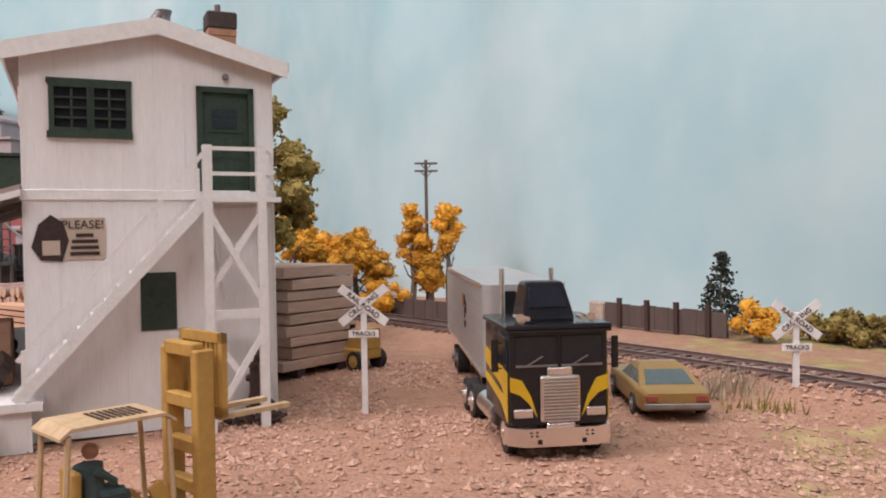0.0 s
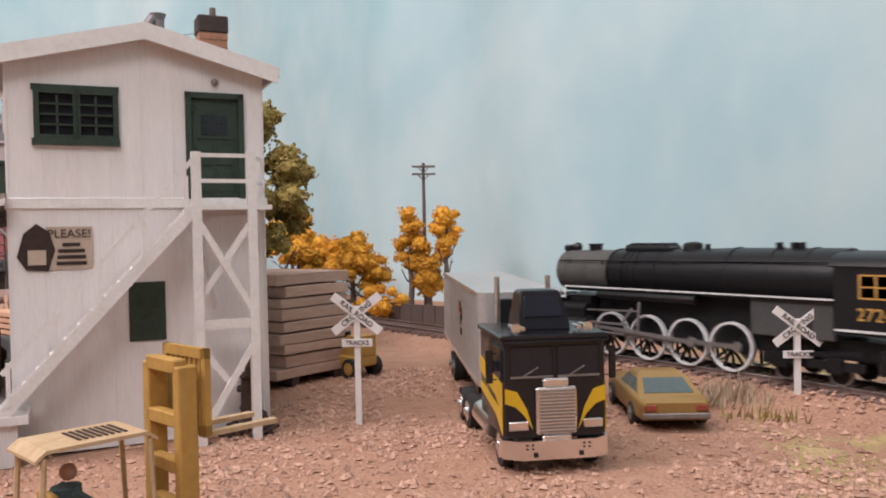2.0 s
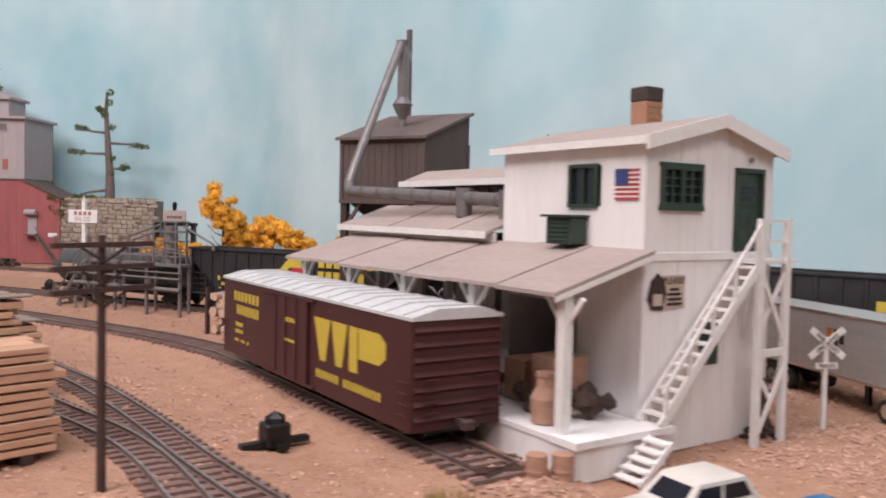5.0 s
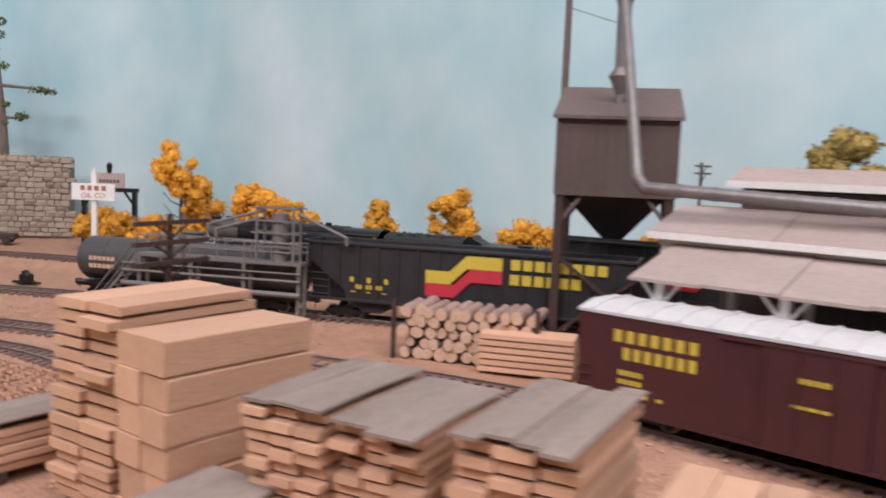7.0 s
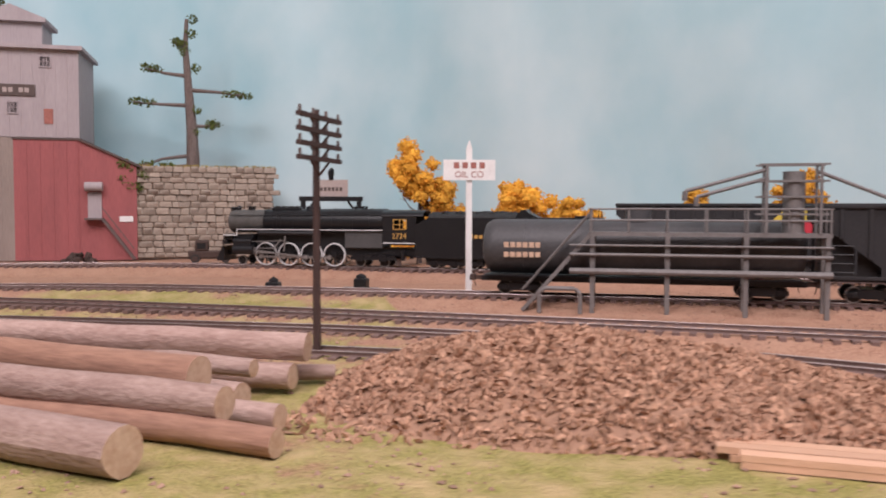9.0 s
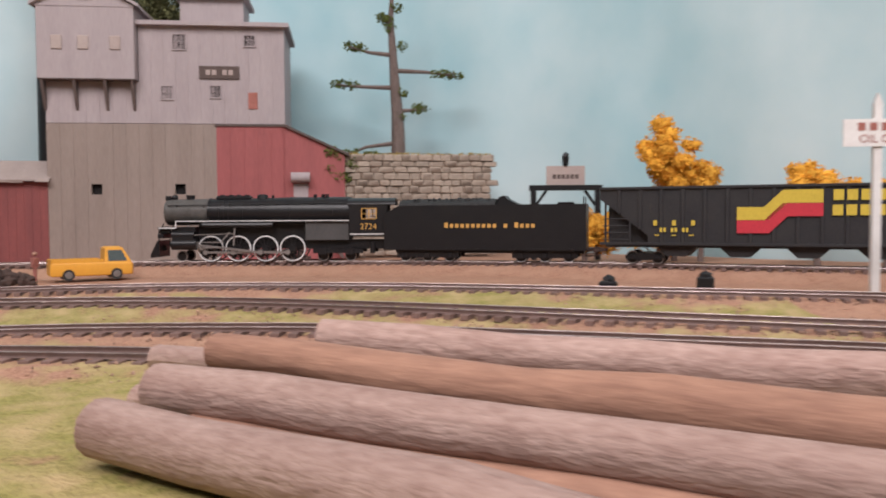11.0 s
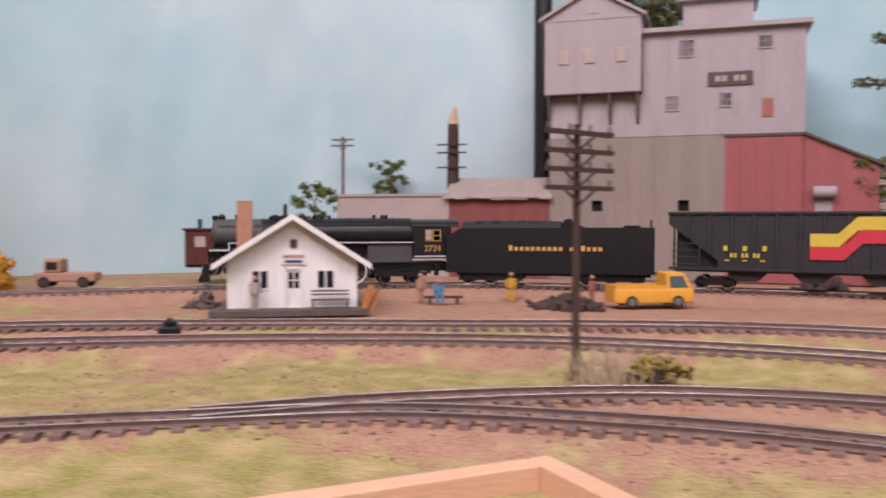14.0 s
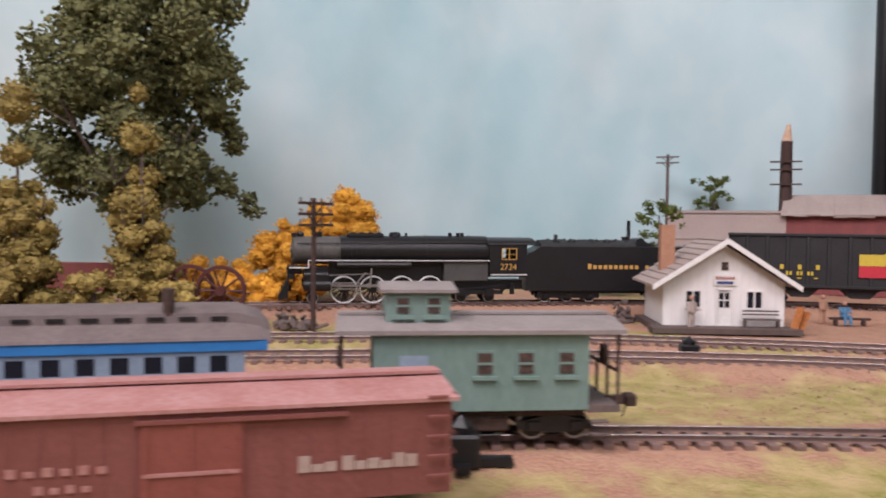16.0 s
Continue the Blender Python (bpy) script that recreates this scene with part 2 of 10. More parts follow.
SKIN = material("figure_flesh_paint", (0.50, 0.28, 0.20), 0.7, size=0.3, bump=0)
CLOTH_TEAL = material("figure_teal_paint", (0.06, 0.10, 0.105), 0.7, size=0.3, bump=0)
CLOTH_BLUE = material("figure_blue_paint", (0.10, 0.25, 0.42), 0.7, size=0.3, bump=0)
CLOTH_ORANGE = material("figure_orange_paint", (0.55, 0.20, 0.06), 0.7, size=0.3, bump=0)
CLOTH_YELLOW = material("figure_yellow_paint", (0.62, 0.36, 0.05), 0.7, size=0.3, bump=0)
# flat near-black that paints in the shade of openings and recesses
DARK_HOLE = material("unlit_interior", (0.015, 0.013, 0.013), 0.9, size=0.5, bump=0)
ROOM_WALL = material("pale_room_wall", (0.62, 0.60, 0.57), 0.9, size=20, fine=2, bump=0)


# ---- shape helpers (centimetres) ----
def box(bm, x0, x1, y0, y1, z0, z1, bevel=0.0, m=None):
    vs = [bm.verts.new((x, y, z)) for x in (x0, x1) for y in (y0, y1) for z in (z0, z1)]
    fs = [bm.faces.new([vs[i] for i in f]) for f in ((0, 1, 3, 2), (4, 6, 7, 5), (0, 4, 5, 1), (2, 3, 7, 6), (0, 2, 6, 4), (1, 5, 7, 3))]
    if bevel:
        es = list({e for f in fs for e in f.edges})
        r = bmesh.ops.bevel(bm, geom=es, offset=bevel, segments=1, affect="EDGES")
        vs = list({v for f in r["faces"] for v in f.verts} | {v for v in vs if v.is_valid})
    if m is not None:
        for v in vs:
            v.co = m @ v.co
    return vs


def rod(bm, p0, p1, r0, r1=None, n=8, caps=True):
    p0, p1 = Vector(p0), Vector(p1)
    r1 = r0 if r1 is None else r1
    d = p1 - p0
    q = d.to_track_quat("Z", "Y")
    a = [bm.verts.new(p0 + q @ Vector((r0 * math.cos(2 * math.pi * k / n), r0 * math.sin(2 * math.pi * k / n), 0))) for k in range(n)]
    b = [bm.verts.new(p1 + q @ Vector((r1 * math.cos(2 * math.pi * k / n), r1 * math.sin(2 * math.pi * k / n), 0))) for k in range(n)]
    for k in range(n):
        bm.faces.new((a[k], a[(k + 1) % n], b[(k + 1) % n], b[k]))
    if caps:
        bm.faces.new(a[::-1])
        bm.faces.new(b)
    return a + b


def bar(bm, p0, p1, w, h):
    """A squared stick from p0 to p1."""
    p0, p1 = Vector(p0), Vector(p1)
    d = p1 - p0
    q = d.to_track_quat("Z", "Y")
    vs = []
    for p in (p0, p1):
        vs += [bm.verts.new(p + q @ Vector((sx * w / 2, sy * h / 2, 0))) for sx, sy in ((-1, -1), (1, -1), (1, 1), (-1, 1))]
    for f in ((3, 2, 1, 0), (4, 5, 6, 7), (0, 1, 5, 4), (1, 2, 6, 5), (2, 3, 7, 6), (3, 0, 4, 7)):
        bm.faces.new([vs[i] for i in f])
    return vs


def prism(bm, pts, lo, hi, axis="y"):
    """A polygon pushed along an axis. axis y: points are (x, z); x: (y, z); z: (x, y)."""
    def at(p, h):
        return {"y": (p[0], h, p[1]), "x": (h, p[0], p[1]), "z": (p[0], p[1], h)}[axis]
    a = [bm.verts.new(at(p, lo)) for p in pts]
    b = [bm.verts.new(at(p, hi)) for p in pts]
    n = len(pts)
    bm.faces.new(a)
    bm.faces.new(b[::-1])
    for k in range(n):
        bm.faces.new((a[k], b[k], b[(k + 1) % n], a[(k + 1) % n]))
    bmesh.ops.recalc_face_normals(bm, faces=bm.faces[:])
    return a + b


def blob(bm, c, r, rough=0.25, sub=1, squash=(1, 1, 1), rng=random):
    res = bmesh.ops.create_icosphere(bm, subdivisions=sub, radius=1)
    for v in res["verts"]:
        k = r * (1 + rng.uniform(-rough, rough))
        v.co = Vector(c) + Vector((v.co.x * k * squash[0], v.co.y * k * squash[1], v.co.z * k * squash[2]))
    return res["verts"]


def loft(bm, rings, close=True):
    """Rings of equal count joined into a skin."""
    vv = [[bm.verts.new(p) for p in ring] for ring in rings]
    n = len(vv[0])
    for a, b in zip(vv, vv[1:]):
        for k in range(n):
            bm.faces.new((a[k], a[(k + 1) % n], b[(k + 1) % n], b[k]))
    if close:
        bm.faces.new(vv[0][::-1])
        bm.faces.new(vv[-1])
    bmesh.ops.recalc_face_normals(bm, faces=bm.faces[:])
    return [v for r in vv for v in r]


def mesh_of(name, bm, mat):
    me = bpy.data.meshes.new(name)
    bmesh.ops.scale(bm, vec=(U, U, U), verts=bm.verts[:])
    for f in bm.faces:
        f.smooth = True
    bm.to_mesh(me)
    bm.free()
    me.set_sharp_from_angle(angle=radians(32))
    me.materials.append(mat)
    return me


def part(name, bm, mat, parent=None, label="", at=None):
    ob = new(name, mesh_of(name, bm, mat))
    if parent is not None:
        ob.parent = parent
    if at is not None:
        ob.matrix_basis = at
    return tagged(ob, label)


def place(x, y, z=0.0, rz=0.0, rx=0.0, ry=0.0):
    return pose(x * U, y * U, z * U, rx, ry, rz)


def thing(name, label, category, m, group="", kind=""):
    ob = new(name)
    ob.empty_display_size = 0.01
    ob.matrix_basis = m
    return tagged(ob, label, category, group, kind)


def structure(name, bm, mat, label="", m=None):
    ob = part(name, bm, mat, None, label, m)
    return tagged(ob, label or name.replace("_", " "), "", "", "structure")


def bars(name, parent, mat, x, y, z, heights, width, gap, depth=0.02, label="", side=-1):
    """Lettering blocks in the xz plane, centred on x, on the face at y."""
    bm = bmesh.new()
    total = sum((width if h else gap * 2) + gap for h in heights) - gap
    cx = x - total / 2 * (1 if side < 0 else -1)
    step = 1 if side < 0 else -1
    for h in heights:
        if h:
            a, b = cx, cx + width * step
            box(bm, min(a, b), max(a, b), min(y, y + depth * side), max(y, y + depth * side), z, z + h)
            cx += (width + gap) * step
        else:
            cx += gap * 3 * step
    return part(name, bm, mat, parent, label)


def lettering(name, body, size, mat, parent, m, label=""):
    """Words in the built-in font, as a thin mesh under parent; m in the parent's space."""
    curve = bpy.data.curves.new(name, "FONT")
    curve.body, curve.size, curve.align_x, curve.align_y, curve.extrude = body, size * U, "CENTER", "CENTER", 0.008 * U
    temp = new("temp", curve)
    dg = bpy.context.evaluated_depsgraph_get()
    me = bpy.data.meshes.new_from_object(temp.evaluated_get(dg))
    bpy.data.objects.remove(temp)
    bpy.data.curves.remove(curve)
    me.materials.clear()
    me.materials.append(mat)
    ob = new(name, me)
    ob.parent = parent
    ob.matrix_basis = m
    return tagged(ob, label)


def spline(pts, n=12):
    p = [Vector(q) for q in pts]
    p = [2 * p[0] - p[1]] + p + [2 * p[-1] - p[-2]]
    out = []
    for i in range(1, len(p) - 2):
        p0, p1, p2, p3 = p[i - 1:i + 3]
        for k in range(n):
            t = k / n
            out.append(0.5 * (2 * p1 + (p2 - p0) * t + (2 * p0 - 5 * p1 + 4 * p2 - p3) * t * t + (3 * p1 - p0 - 3 * p2 + p3) * t ** 3))
    return out + [p[-2]]


def wall_with_openings(bm, x0, x1, y0, y1, z0, z1, holes, axis="x"):
    """A wall along x (thickness in y) or along y, with rectangular holes (lo, hi, zlo, zhi)."""
    xs = sorted({x0, x1, *[h[0] for h in holes], *[h[1] for h in holes]})
    zs = sorted({z0, z1, *[h[2] for h in holes], *[h[3] for h in holes]})
    for a, b in zip(xs, xs[1:]):
        for c, d in zip(zs, zs[1:]):
            mx, mz = (a + b) / 2, (c + d) / 2
            if any(h[0] < mx < h[1] and h[2] < mz < h[3] for h in holes):
                continue
            if axis == "x":
                box(bm, a, b, y0, y1, c, d)
            else:
                box(bm, y0, y1, a, b, c, d)
    bmesh.ops.remove_doubles(bm, verts=bm.verts[:], dist=0.0005)


class Way:
    """A line on the plan that is walked by its length."""
    def __init__(self, pts):
        self.p = spline(pts, 24)
        self.s = [0.0]
        for a, b in zip(self.p, self.p[1:]):
            self.s.append(self.s[-1] + (b - a).length)
        self.length = self.s[-1]
        self.xs, self.ys = [q.x for q in self.p], [q.y for q in self.p]

    def at(self, s):
        return Vector((float(np.interp(s, self.s, self.xs)), float(np.interp(s, self.s, self.ys))))

    def heading(self, s, d=0.5):
        v = self.at(s + d) - self.at(s - d)
        return math.degrees(math.atan2(v.y, v.x))

# ---- the table, its ground, backdrop and room ----
def ground_material():
    mat = bpy.data.materials.new("layout_ground_cover")
    mat.use_nodes = True
    nodes, links = mat.node_tree.nodes, mat.node_tree.links
    bsdf = nodes["Principled BSDF"]
    bsdf.inputs["Roughness"].default_value = 0.95
    bsdf.inputs["Specular IOR Level"].default_value = 0.1
    coord = nodes.new("ShaderNodeTexCoord")

    def noise_at(size, detail=4):
        n = nodes.new("ShaderNodeTexNoise")
        n.inputs["Scale"].default_value, n.inputs["Detail"].default_value = 1 / (size * U), detail
        links.new(coord.outputs["Object"], n.inputs["Vector"])
        return n.outputs["Fac"]

    def span(value, lo, hi):
        n = nodes.new("ShaderNodeMapRange")
        n.inputs["From Min"].default_value, n.inputs["From Max"].default_value = lo, hi
        links.new(value, n.inputs["Value"])
        return n.outputs["Result"]

    def mixed(fac, a, b):
        n = nodes.new("ShaderNodeMix")
        n.data_type = "RGBA"
        links.new(fac, n.inputs["Factor"])
        for key, c in (("A", a), ("B", b)):
            if isinstance(c, tuple):
                n.inputs[key].default_value = (*c, 1)
            else:
                links.new(c, n.inputs[key])
        return n.outputs["Result"]

    def math_of(op, a, b):
        n = nodes.new("ShaderNodeMath")
        n.operation = op
        for i, c in enumerate((a, b)):
            if isinstance(c, (int, float)):
                n.inputs[i].default_value = c
            else:
                links.new(c, n.inputs[i])
        return n.outputs[0]

    grain, coarse, patch = noise_at(0.12, 3), noise_at(1.1), noise_at(7.0, 6)
    soil = mixed(span(grain, 0.3, 0.7), (0.475, 0.272, 0.188), (0.27, 0.146, 0.10))
    soil = mixed(span(coarse, 0.35, 0.75), soil, (0.44, 0.265, 0.185))
    grass = mixed(span(grain, 0.3, 0.7), (0.355, 0.315, 0.11), (0.21, 0.188, 0.062))
    grass = mixed(span(coarse, 0.4, 0.7), grass, (0.46, 0.345, 0.18))
    cover = nodes.new("ShaderNodeVertexColor")
    cover.layer_name = "grass"
    lawn = math_of("ADD", cover.outputs["Color"], math_of("MULTIPLY", math_of("SUBTRACT", patch, 0.5), 1.5))
    lawn = math_of("ADD", lawn, math_of("MULTIPLY", math_of("SUBTRACT", coarse, 0.5), 0.8))
    colour = mixed(span(lawn, 0.42, 0.62), soil, grass)
    links.new(colour, bsdf.inputs["Base Color"])
    relief = nodes.new("ShaderNodeBump")
    relief.inputs["Strength"].default_value, relief.inputs["Distance"].default_value = 0.9, 0.12 * U
    links.new(math_of("ADD", grain, coarse), relief.inputs["Height"])
    links.new(relief.outputs["Normal"], bsdf.inputs["Normal"])
    return mat


TRACKS = {
    "main": (0.9, [(100, -102), (114, -85), (121, -65), (121.5, -46), (116.5, -30), (108, -16), (100, -6.5), (92.5, 2.6), (88.6, 6.2), (84.1, 10.2), (73.5, 19.2), (60, 30.5), (45, 41.8), (32, 50.2), (21, 56.5), (13, 60.8), (5.6, 64), (-5, 67), (-13.5, 68.2), (-24, 68.4), (-35, 67), (-43, 64), (-54, 56.2), (-63, 48), (-72, 39), (-80, 30), (-90, 18), (-104, -2)]),
    "tank": (0.7, [(-95, -2), (-72, 20), (-52, 36.5), (-40, 42.5), (-31.5, 45.5), (-18.3, 49.5), (-6, 48.7), (6.9, 44.3), (20, 38.8), (40, 29.2), (58, 19.2), (68, 13)]),
    "mill": (0.7, [(-90, -8), (-66, 17), (-52, 29), (-44.5, 34.2), (-35, 39), (-24.8, 42), (-14, 42), (-5, 39), (4, 34.6), (16.9, 28), (25.2, 23.4), (37, 16.3), (43, 11.9), (47.7, 7.0), (60.2, -9.6), (61.4, -11.2)]),
    "front_far": (0.5, [(-31.4, 27), (-27, 30.6), (-21, 33.8), (-15, 34.8), (-6.7, 34), (-2, 32.4), (5, 29.6), (11.5, 26.8), (19.4, 22.2), (24.8, 16.9), (36, 5.6), (41.6, 0.3), (46.8, -5.6), (51.0, -10.8), (55.2, -15.5), (60.8, -21.4), (69, -30), (80, -45)]),
    "front_near": (0.5, [(-92, -33), (-75, -14.5), (-60, 1.4), (-52.8, 9.1), (-46.6, 15.6), (-41.5, 20.1), (-37, 23.2), (-31.6, 26.5), (-26.7, 29.2), (-20.8, 30.1), (-15.8, 30), (-9, 28.6), (0, 25.6), (10, 21.6), (18, 17), (26, 10), (34, 3), (41.4, -3.4), (47, -8.2), (51, -13.1), (54.6, -18.8), (58.6, -27), (64, -44)]),
}
WAYS = {k: Way(p) for k, (z, p) in TRACKS.items()}


def track_lift(x, y):
    """Height of the roadbed shoulder near a track."""
    best = 0.0
    for k, (z, pts) in TRACKS.items():
        w = NEAR[k]
        d = float(np.min(np.hypot(w[:, 0] - x, w[:, 1] - y)))
        top = z - 0.24
        best = max(best, top * min(1.0, max(0.0, (3.0 - d) / 1.4)))
    return best


NEAR = {k: np.array([[q.x, q.y] for q in w.p]) for k, w in WAYS.items()}


def bare_strip(x, y):
    """Bare gravel along the tracks, where no turf was laid."""
    d = min(float(np.min(np.hypot(w[:, 0] - x, w[:, 1] - y))) for w in NEAR.values())
    return 0.2 * min(1.0, max(0.0, (3.2 - d) / 1.2))


def grass_amount(x, y):
    """Where the static grass was laid."""
    g = 0.0
    if x < 14:
        g = 0.62
        if y > 48:
            g = 0.12
        if 35 < y < 45 and x > -30:
            g = 0.72
        if y < 27 and x < -14:
            g = 0.62
        if x < -48 and y > 40:
            g = 0.45
    elif x < 24 and y < 12:
        g = 0.5
    if -4 < x < 24 and y < 15:
        g = 0.8
    if x > 88 and y < 12:
        g = 0.42
    if x > 86 and y > 12:
        g = 0.5
    return g


def build_ground():
    xs = np.concatenate([np.arange(-150, -62, 4), np.arange(-62, 100, 0.8), np.arange(100, 150, 4)])
    ys = np.concatenate([np.arange(-119, -40, 4), np.arange(-40, 72, 0.8), np.arange(72, 131, 3)])
    verts, tint = [], []
    for y in ys:
        for x in xs:
            n = noise.noise(Vector((x * 0.12, y * 0.12, 0.3))) * 0.12 + noise.noise(Vector((x * 0.7, y * 0.7, 3))) * 0.05
            verts.append((x * U, y * U, (track_lift(x, y) + n - 0.05) * U))
            tint.append(grass_amount(x, y) - bare_strip(x, y))
    nx = len(xs)
    faces = [(j * nx + i, j * nx + i + 1, (j + 1) * nx + i + 1, (j + 1) * nx + i) for j in range(len(ys) - 1) for i in range(nx - 1)]
    me = bpy.data.meshes.new("ground")
    me.from_pydata(verts, [], faces)
    layer = me.color_attributes.new("grass", "FLOAT_COLOR", "POINT")
    layer.data.foreach_set("color", np.repeat(np.array(tint, dtype=np.float32), 4))
    me.shade_smooth()
    me.materials.append(ground_material())
    tagged(new("ground", me), "reddish soil and patchy green turf of a model railway table", "ground", "", "structure")


build_ground()


def build_backdrop():
    mat = bpy.data.materials.new("painted_sky_cloth")
    mat.use_nodes = True
    nodes, links = mat.node_tree.nodes, mat.node_tree.links
    bsdf = nodes["Principled BSDF"]
    bsdf.inputs["Roughness"].default_value = 0.85
    bsdf.inputs["Specular IOR Level"].default_value = 0.15
    coord, mapping = nodes.new("ShaderNodeTexCoord"), nodes.new("ShaderNodeMapping")
    mapping.inputs["Scale"].default_value = (1, 1, 0.85)
    links.new(coord.outputs["Object"], mapping.inputs["Vector"])
    big, small = nodes.new("ShaderNodeTexNoise"), nodes.new("ShaderNodeTexNoise")
    big.inputs["Scale"].default_value, big.inputs["Detail"].default_value = 1 / (34 * U), 3
    small.inputs["Scale"].default_value, small.inputs["Detail"].default_value = 1 / (5 * U), 5
    for n in (big, small):
        links.new(mapping.outputs["Vector"], n.inputs["Vector"])
    add = nodes.new("ShaderNodeMath")
    add.operation = "MULTIPLY_ADD"
    links.new(small.outputs["Fac"], add.inputs[0])
    add.inputs[1].default_value = 0.3
    links.new(big.outputs["Fac"], add.inputs[2])
    span = nodes.new("ShaderNodeMapRange")
    span.inputs["From Min"].default_value, span.inputs["From Max"].default_value = 0.48, 0.85
    links.new(add.outputs[0], span.inputs["Value"])
    mix = nodes.new("ShaderNodeMix")
    mix.data_type = "RGBA"
    mix.inputs["A"].default_value, mix.inputs["B"].default_value = (0.33, 0.52, 0.57, 1), (0.55, 0.66, 0.68, 1)
    links.new(span.outputs["Result"], mix.inputs["Factor"])
    links.new(mix.outputs["Result"], bsdf.inputs["Base Color"])
    line = spline([(-150, -20), (-128, 22), (-108, 48), (-88, 69), (-70, 84), (-50, 94), (-22, 100), (4, 98.5), (22, 90), (40, 73), (56, 57), (72, 45.5), (83, 35), (91, 28.5), (97.3, 22.6), (106, 11), (120, -4), (136, -32), (141, -75)], 26)
    levels = 24
    bm = bmesh.new()
    grid = []
    length = 0.0
    for i, p in enumerate(line):
        t = (line[min(i + 1, len(line) - 1)] - line[max(i - 1, 0)]).normalized()
        nrm = Vector((-t.y, t.x))
        if i:
            length += (p - line[i - 1]).length
        col = []
        for k in range(levels):
            z = -1 + 72 * k / (levels - 1)
            fold = 0.55 * noise.noise(Vector((length * 0.10, z * 0.012, 1))) + 0.35 * noise.noise(Vector((length * 0.05 + z * 0.05, z * 0.03, 7))) + 0.14 * noise.noise(Vector((length * 0.24 - z * 0.07, z * 0.05, 4)))
            col.append(bm.verts.new((p.x + nrm.x * fold * 1.9, p.y + nrm.y * fold * 1.9, z)))
        grid.append(col)
    for a, b in zip(grid, grid[1:]):
        for k in range(levels - 1):
            bm.faces.new((a[k], b[k], b[k + 1], a[k + 1]))
    tagged(part("backdrop", bm, mat), "creased pale blue sky cloth hung behind the layout", "backdrop", "", "structure")


build_backdrop()


def build_room():
    def slab(name, *dims):
        bm = bmesh.new()
        box(bm, *dims)
        structure(name, bm, ROOM_WALL, "plain pale room surface beyond the layout")
    slab("wall_south", -230, 230, -236, -230, -90, 190)
    slab("wall_north", -230, 230, 150, 156, -90, 190)
    slab("wall_west", -236, -230, -230, 150, -90, 190)
    slab("wall_east", 230, 236, -230, 150, -90, 190)
    slab("ceiling", -230, 230, -230, 150, 190, 196)
    slab("floor", -230, 230, -230, 150, -96, -90)
    bm = bmesh.new()
    box(bm, -150, 150, -119, 130, -4, -0.9)
    structure("layout_table", bm, TRAY_WOOD, "wooden table board under the model landscape")


build_room()


# ---- tracks ----
def build_track(key):
    z, pts = TRACKS[key]
    way = WAYS[key]
    rails = []
    half = 0.53 if key.startswith("front") else 0.86       # narrow gauge in front
    for side in (-1, 1):
        bm = bmesh.new()
        bt = bmesh.new()
        prev = prev_t = None
        n = int(way.length / 1.2)
        for i in range(n + 1):
            s = way.length * i / n
            c, h = way.at(s), radians(way.heading(s))
            nx, ny = -math.sin(h), math.cos(h)
            ring, top = [], []
            for w, hh in ((0.085, -0.17), (-0.085, -0.17), (-0.03, -0.135), (-0.03, -0.06), (-0.05, -0.02), (0.05, -0.02), (0.03, -0.06), (0.03, -0.135)):
                o = side * half + w
                ring.append(bm.verts.new((c.x + nx * o, c.y + ny * o, z + hh)))
            for w, hh in ((-0.052, -0.018), (0.052, -0.018), (0.045, 0.0), (-0.045, 0.0)):
                o = side * half + w
                top.append(bt.verts.new((c.x + nx * o, c.y + ny * o, z + hh)))
            if prev:
                for k in range(8):
                    bm.faces.new((prev[k], ring[k], ring[(k + 1) % 8], prev[(k + 1) % 8]))
                for k in range(4):
                    bt.faces.new((prev_t[k], top[k], top[(k + 1) % 4], prev_t[(k + 1) % 4]))
            prev, prev_t = ring, top
        bmesh.ops.recalc_face_normals(bm, faces=bm.faces[:])
        bmesh.ops.recalc_face_normals(bt, faces=bt.faces[:])
        rails.append((bm, bt))
    root = thing("railway_track", {"main": "main line track on a low ballast bed by the backdrop"}.get(key, "weathered model railway siding track with dark sleepers"), "railway track", place(0, 0), "tracks", "structure")
    for bm, bt in rails:
        r = part("rail", bm, RAIL, root)
        part("rail_top", bt, RAIL_TOP, r, "worn shiny rail head")
    rng = random.Random(5)
    bm = bmesh.new()
    box(bm, -0.15, 0.15, -half - 0.52, half + 0.52, -0.13, 0.05)
    tie = mesh_of("tie", bm, TIE)
    rest = bmesh.new()
    count = 0
    s = 0.3
    while s < way.length:
        c = way.at(s)
        m = place(c.x + rng.uniform(-0.03, 0.03), c.y, z - 0.222, way.heading(s) + rng.uniform(-2, 2))
        if -60 < c.x < 80 and key != "main" and count < 290 or key == "main" and (c.x > 60 and count < 290):
            ob = new("tie", tie)
            ob.parent = root
            ob.matrix_basis = m
            count += 1
        else:
            mm = Matrix.Translation((c.x, c.y, z - 0.222)) @ m.to_3x3().to_4x4()
            box(rest, -0.14, 0.14, -1.45, 1.45, -0.13, 0.05, m=mm)
        s += 0.68
    if len(rest.verts):
        tagged(part("tie_row", rest, TIE, root), "far sleepers", "", "", "stuff")
    else:
        rest.free()


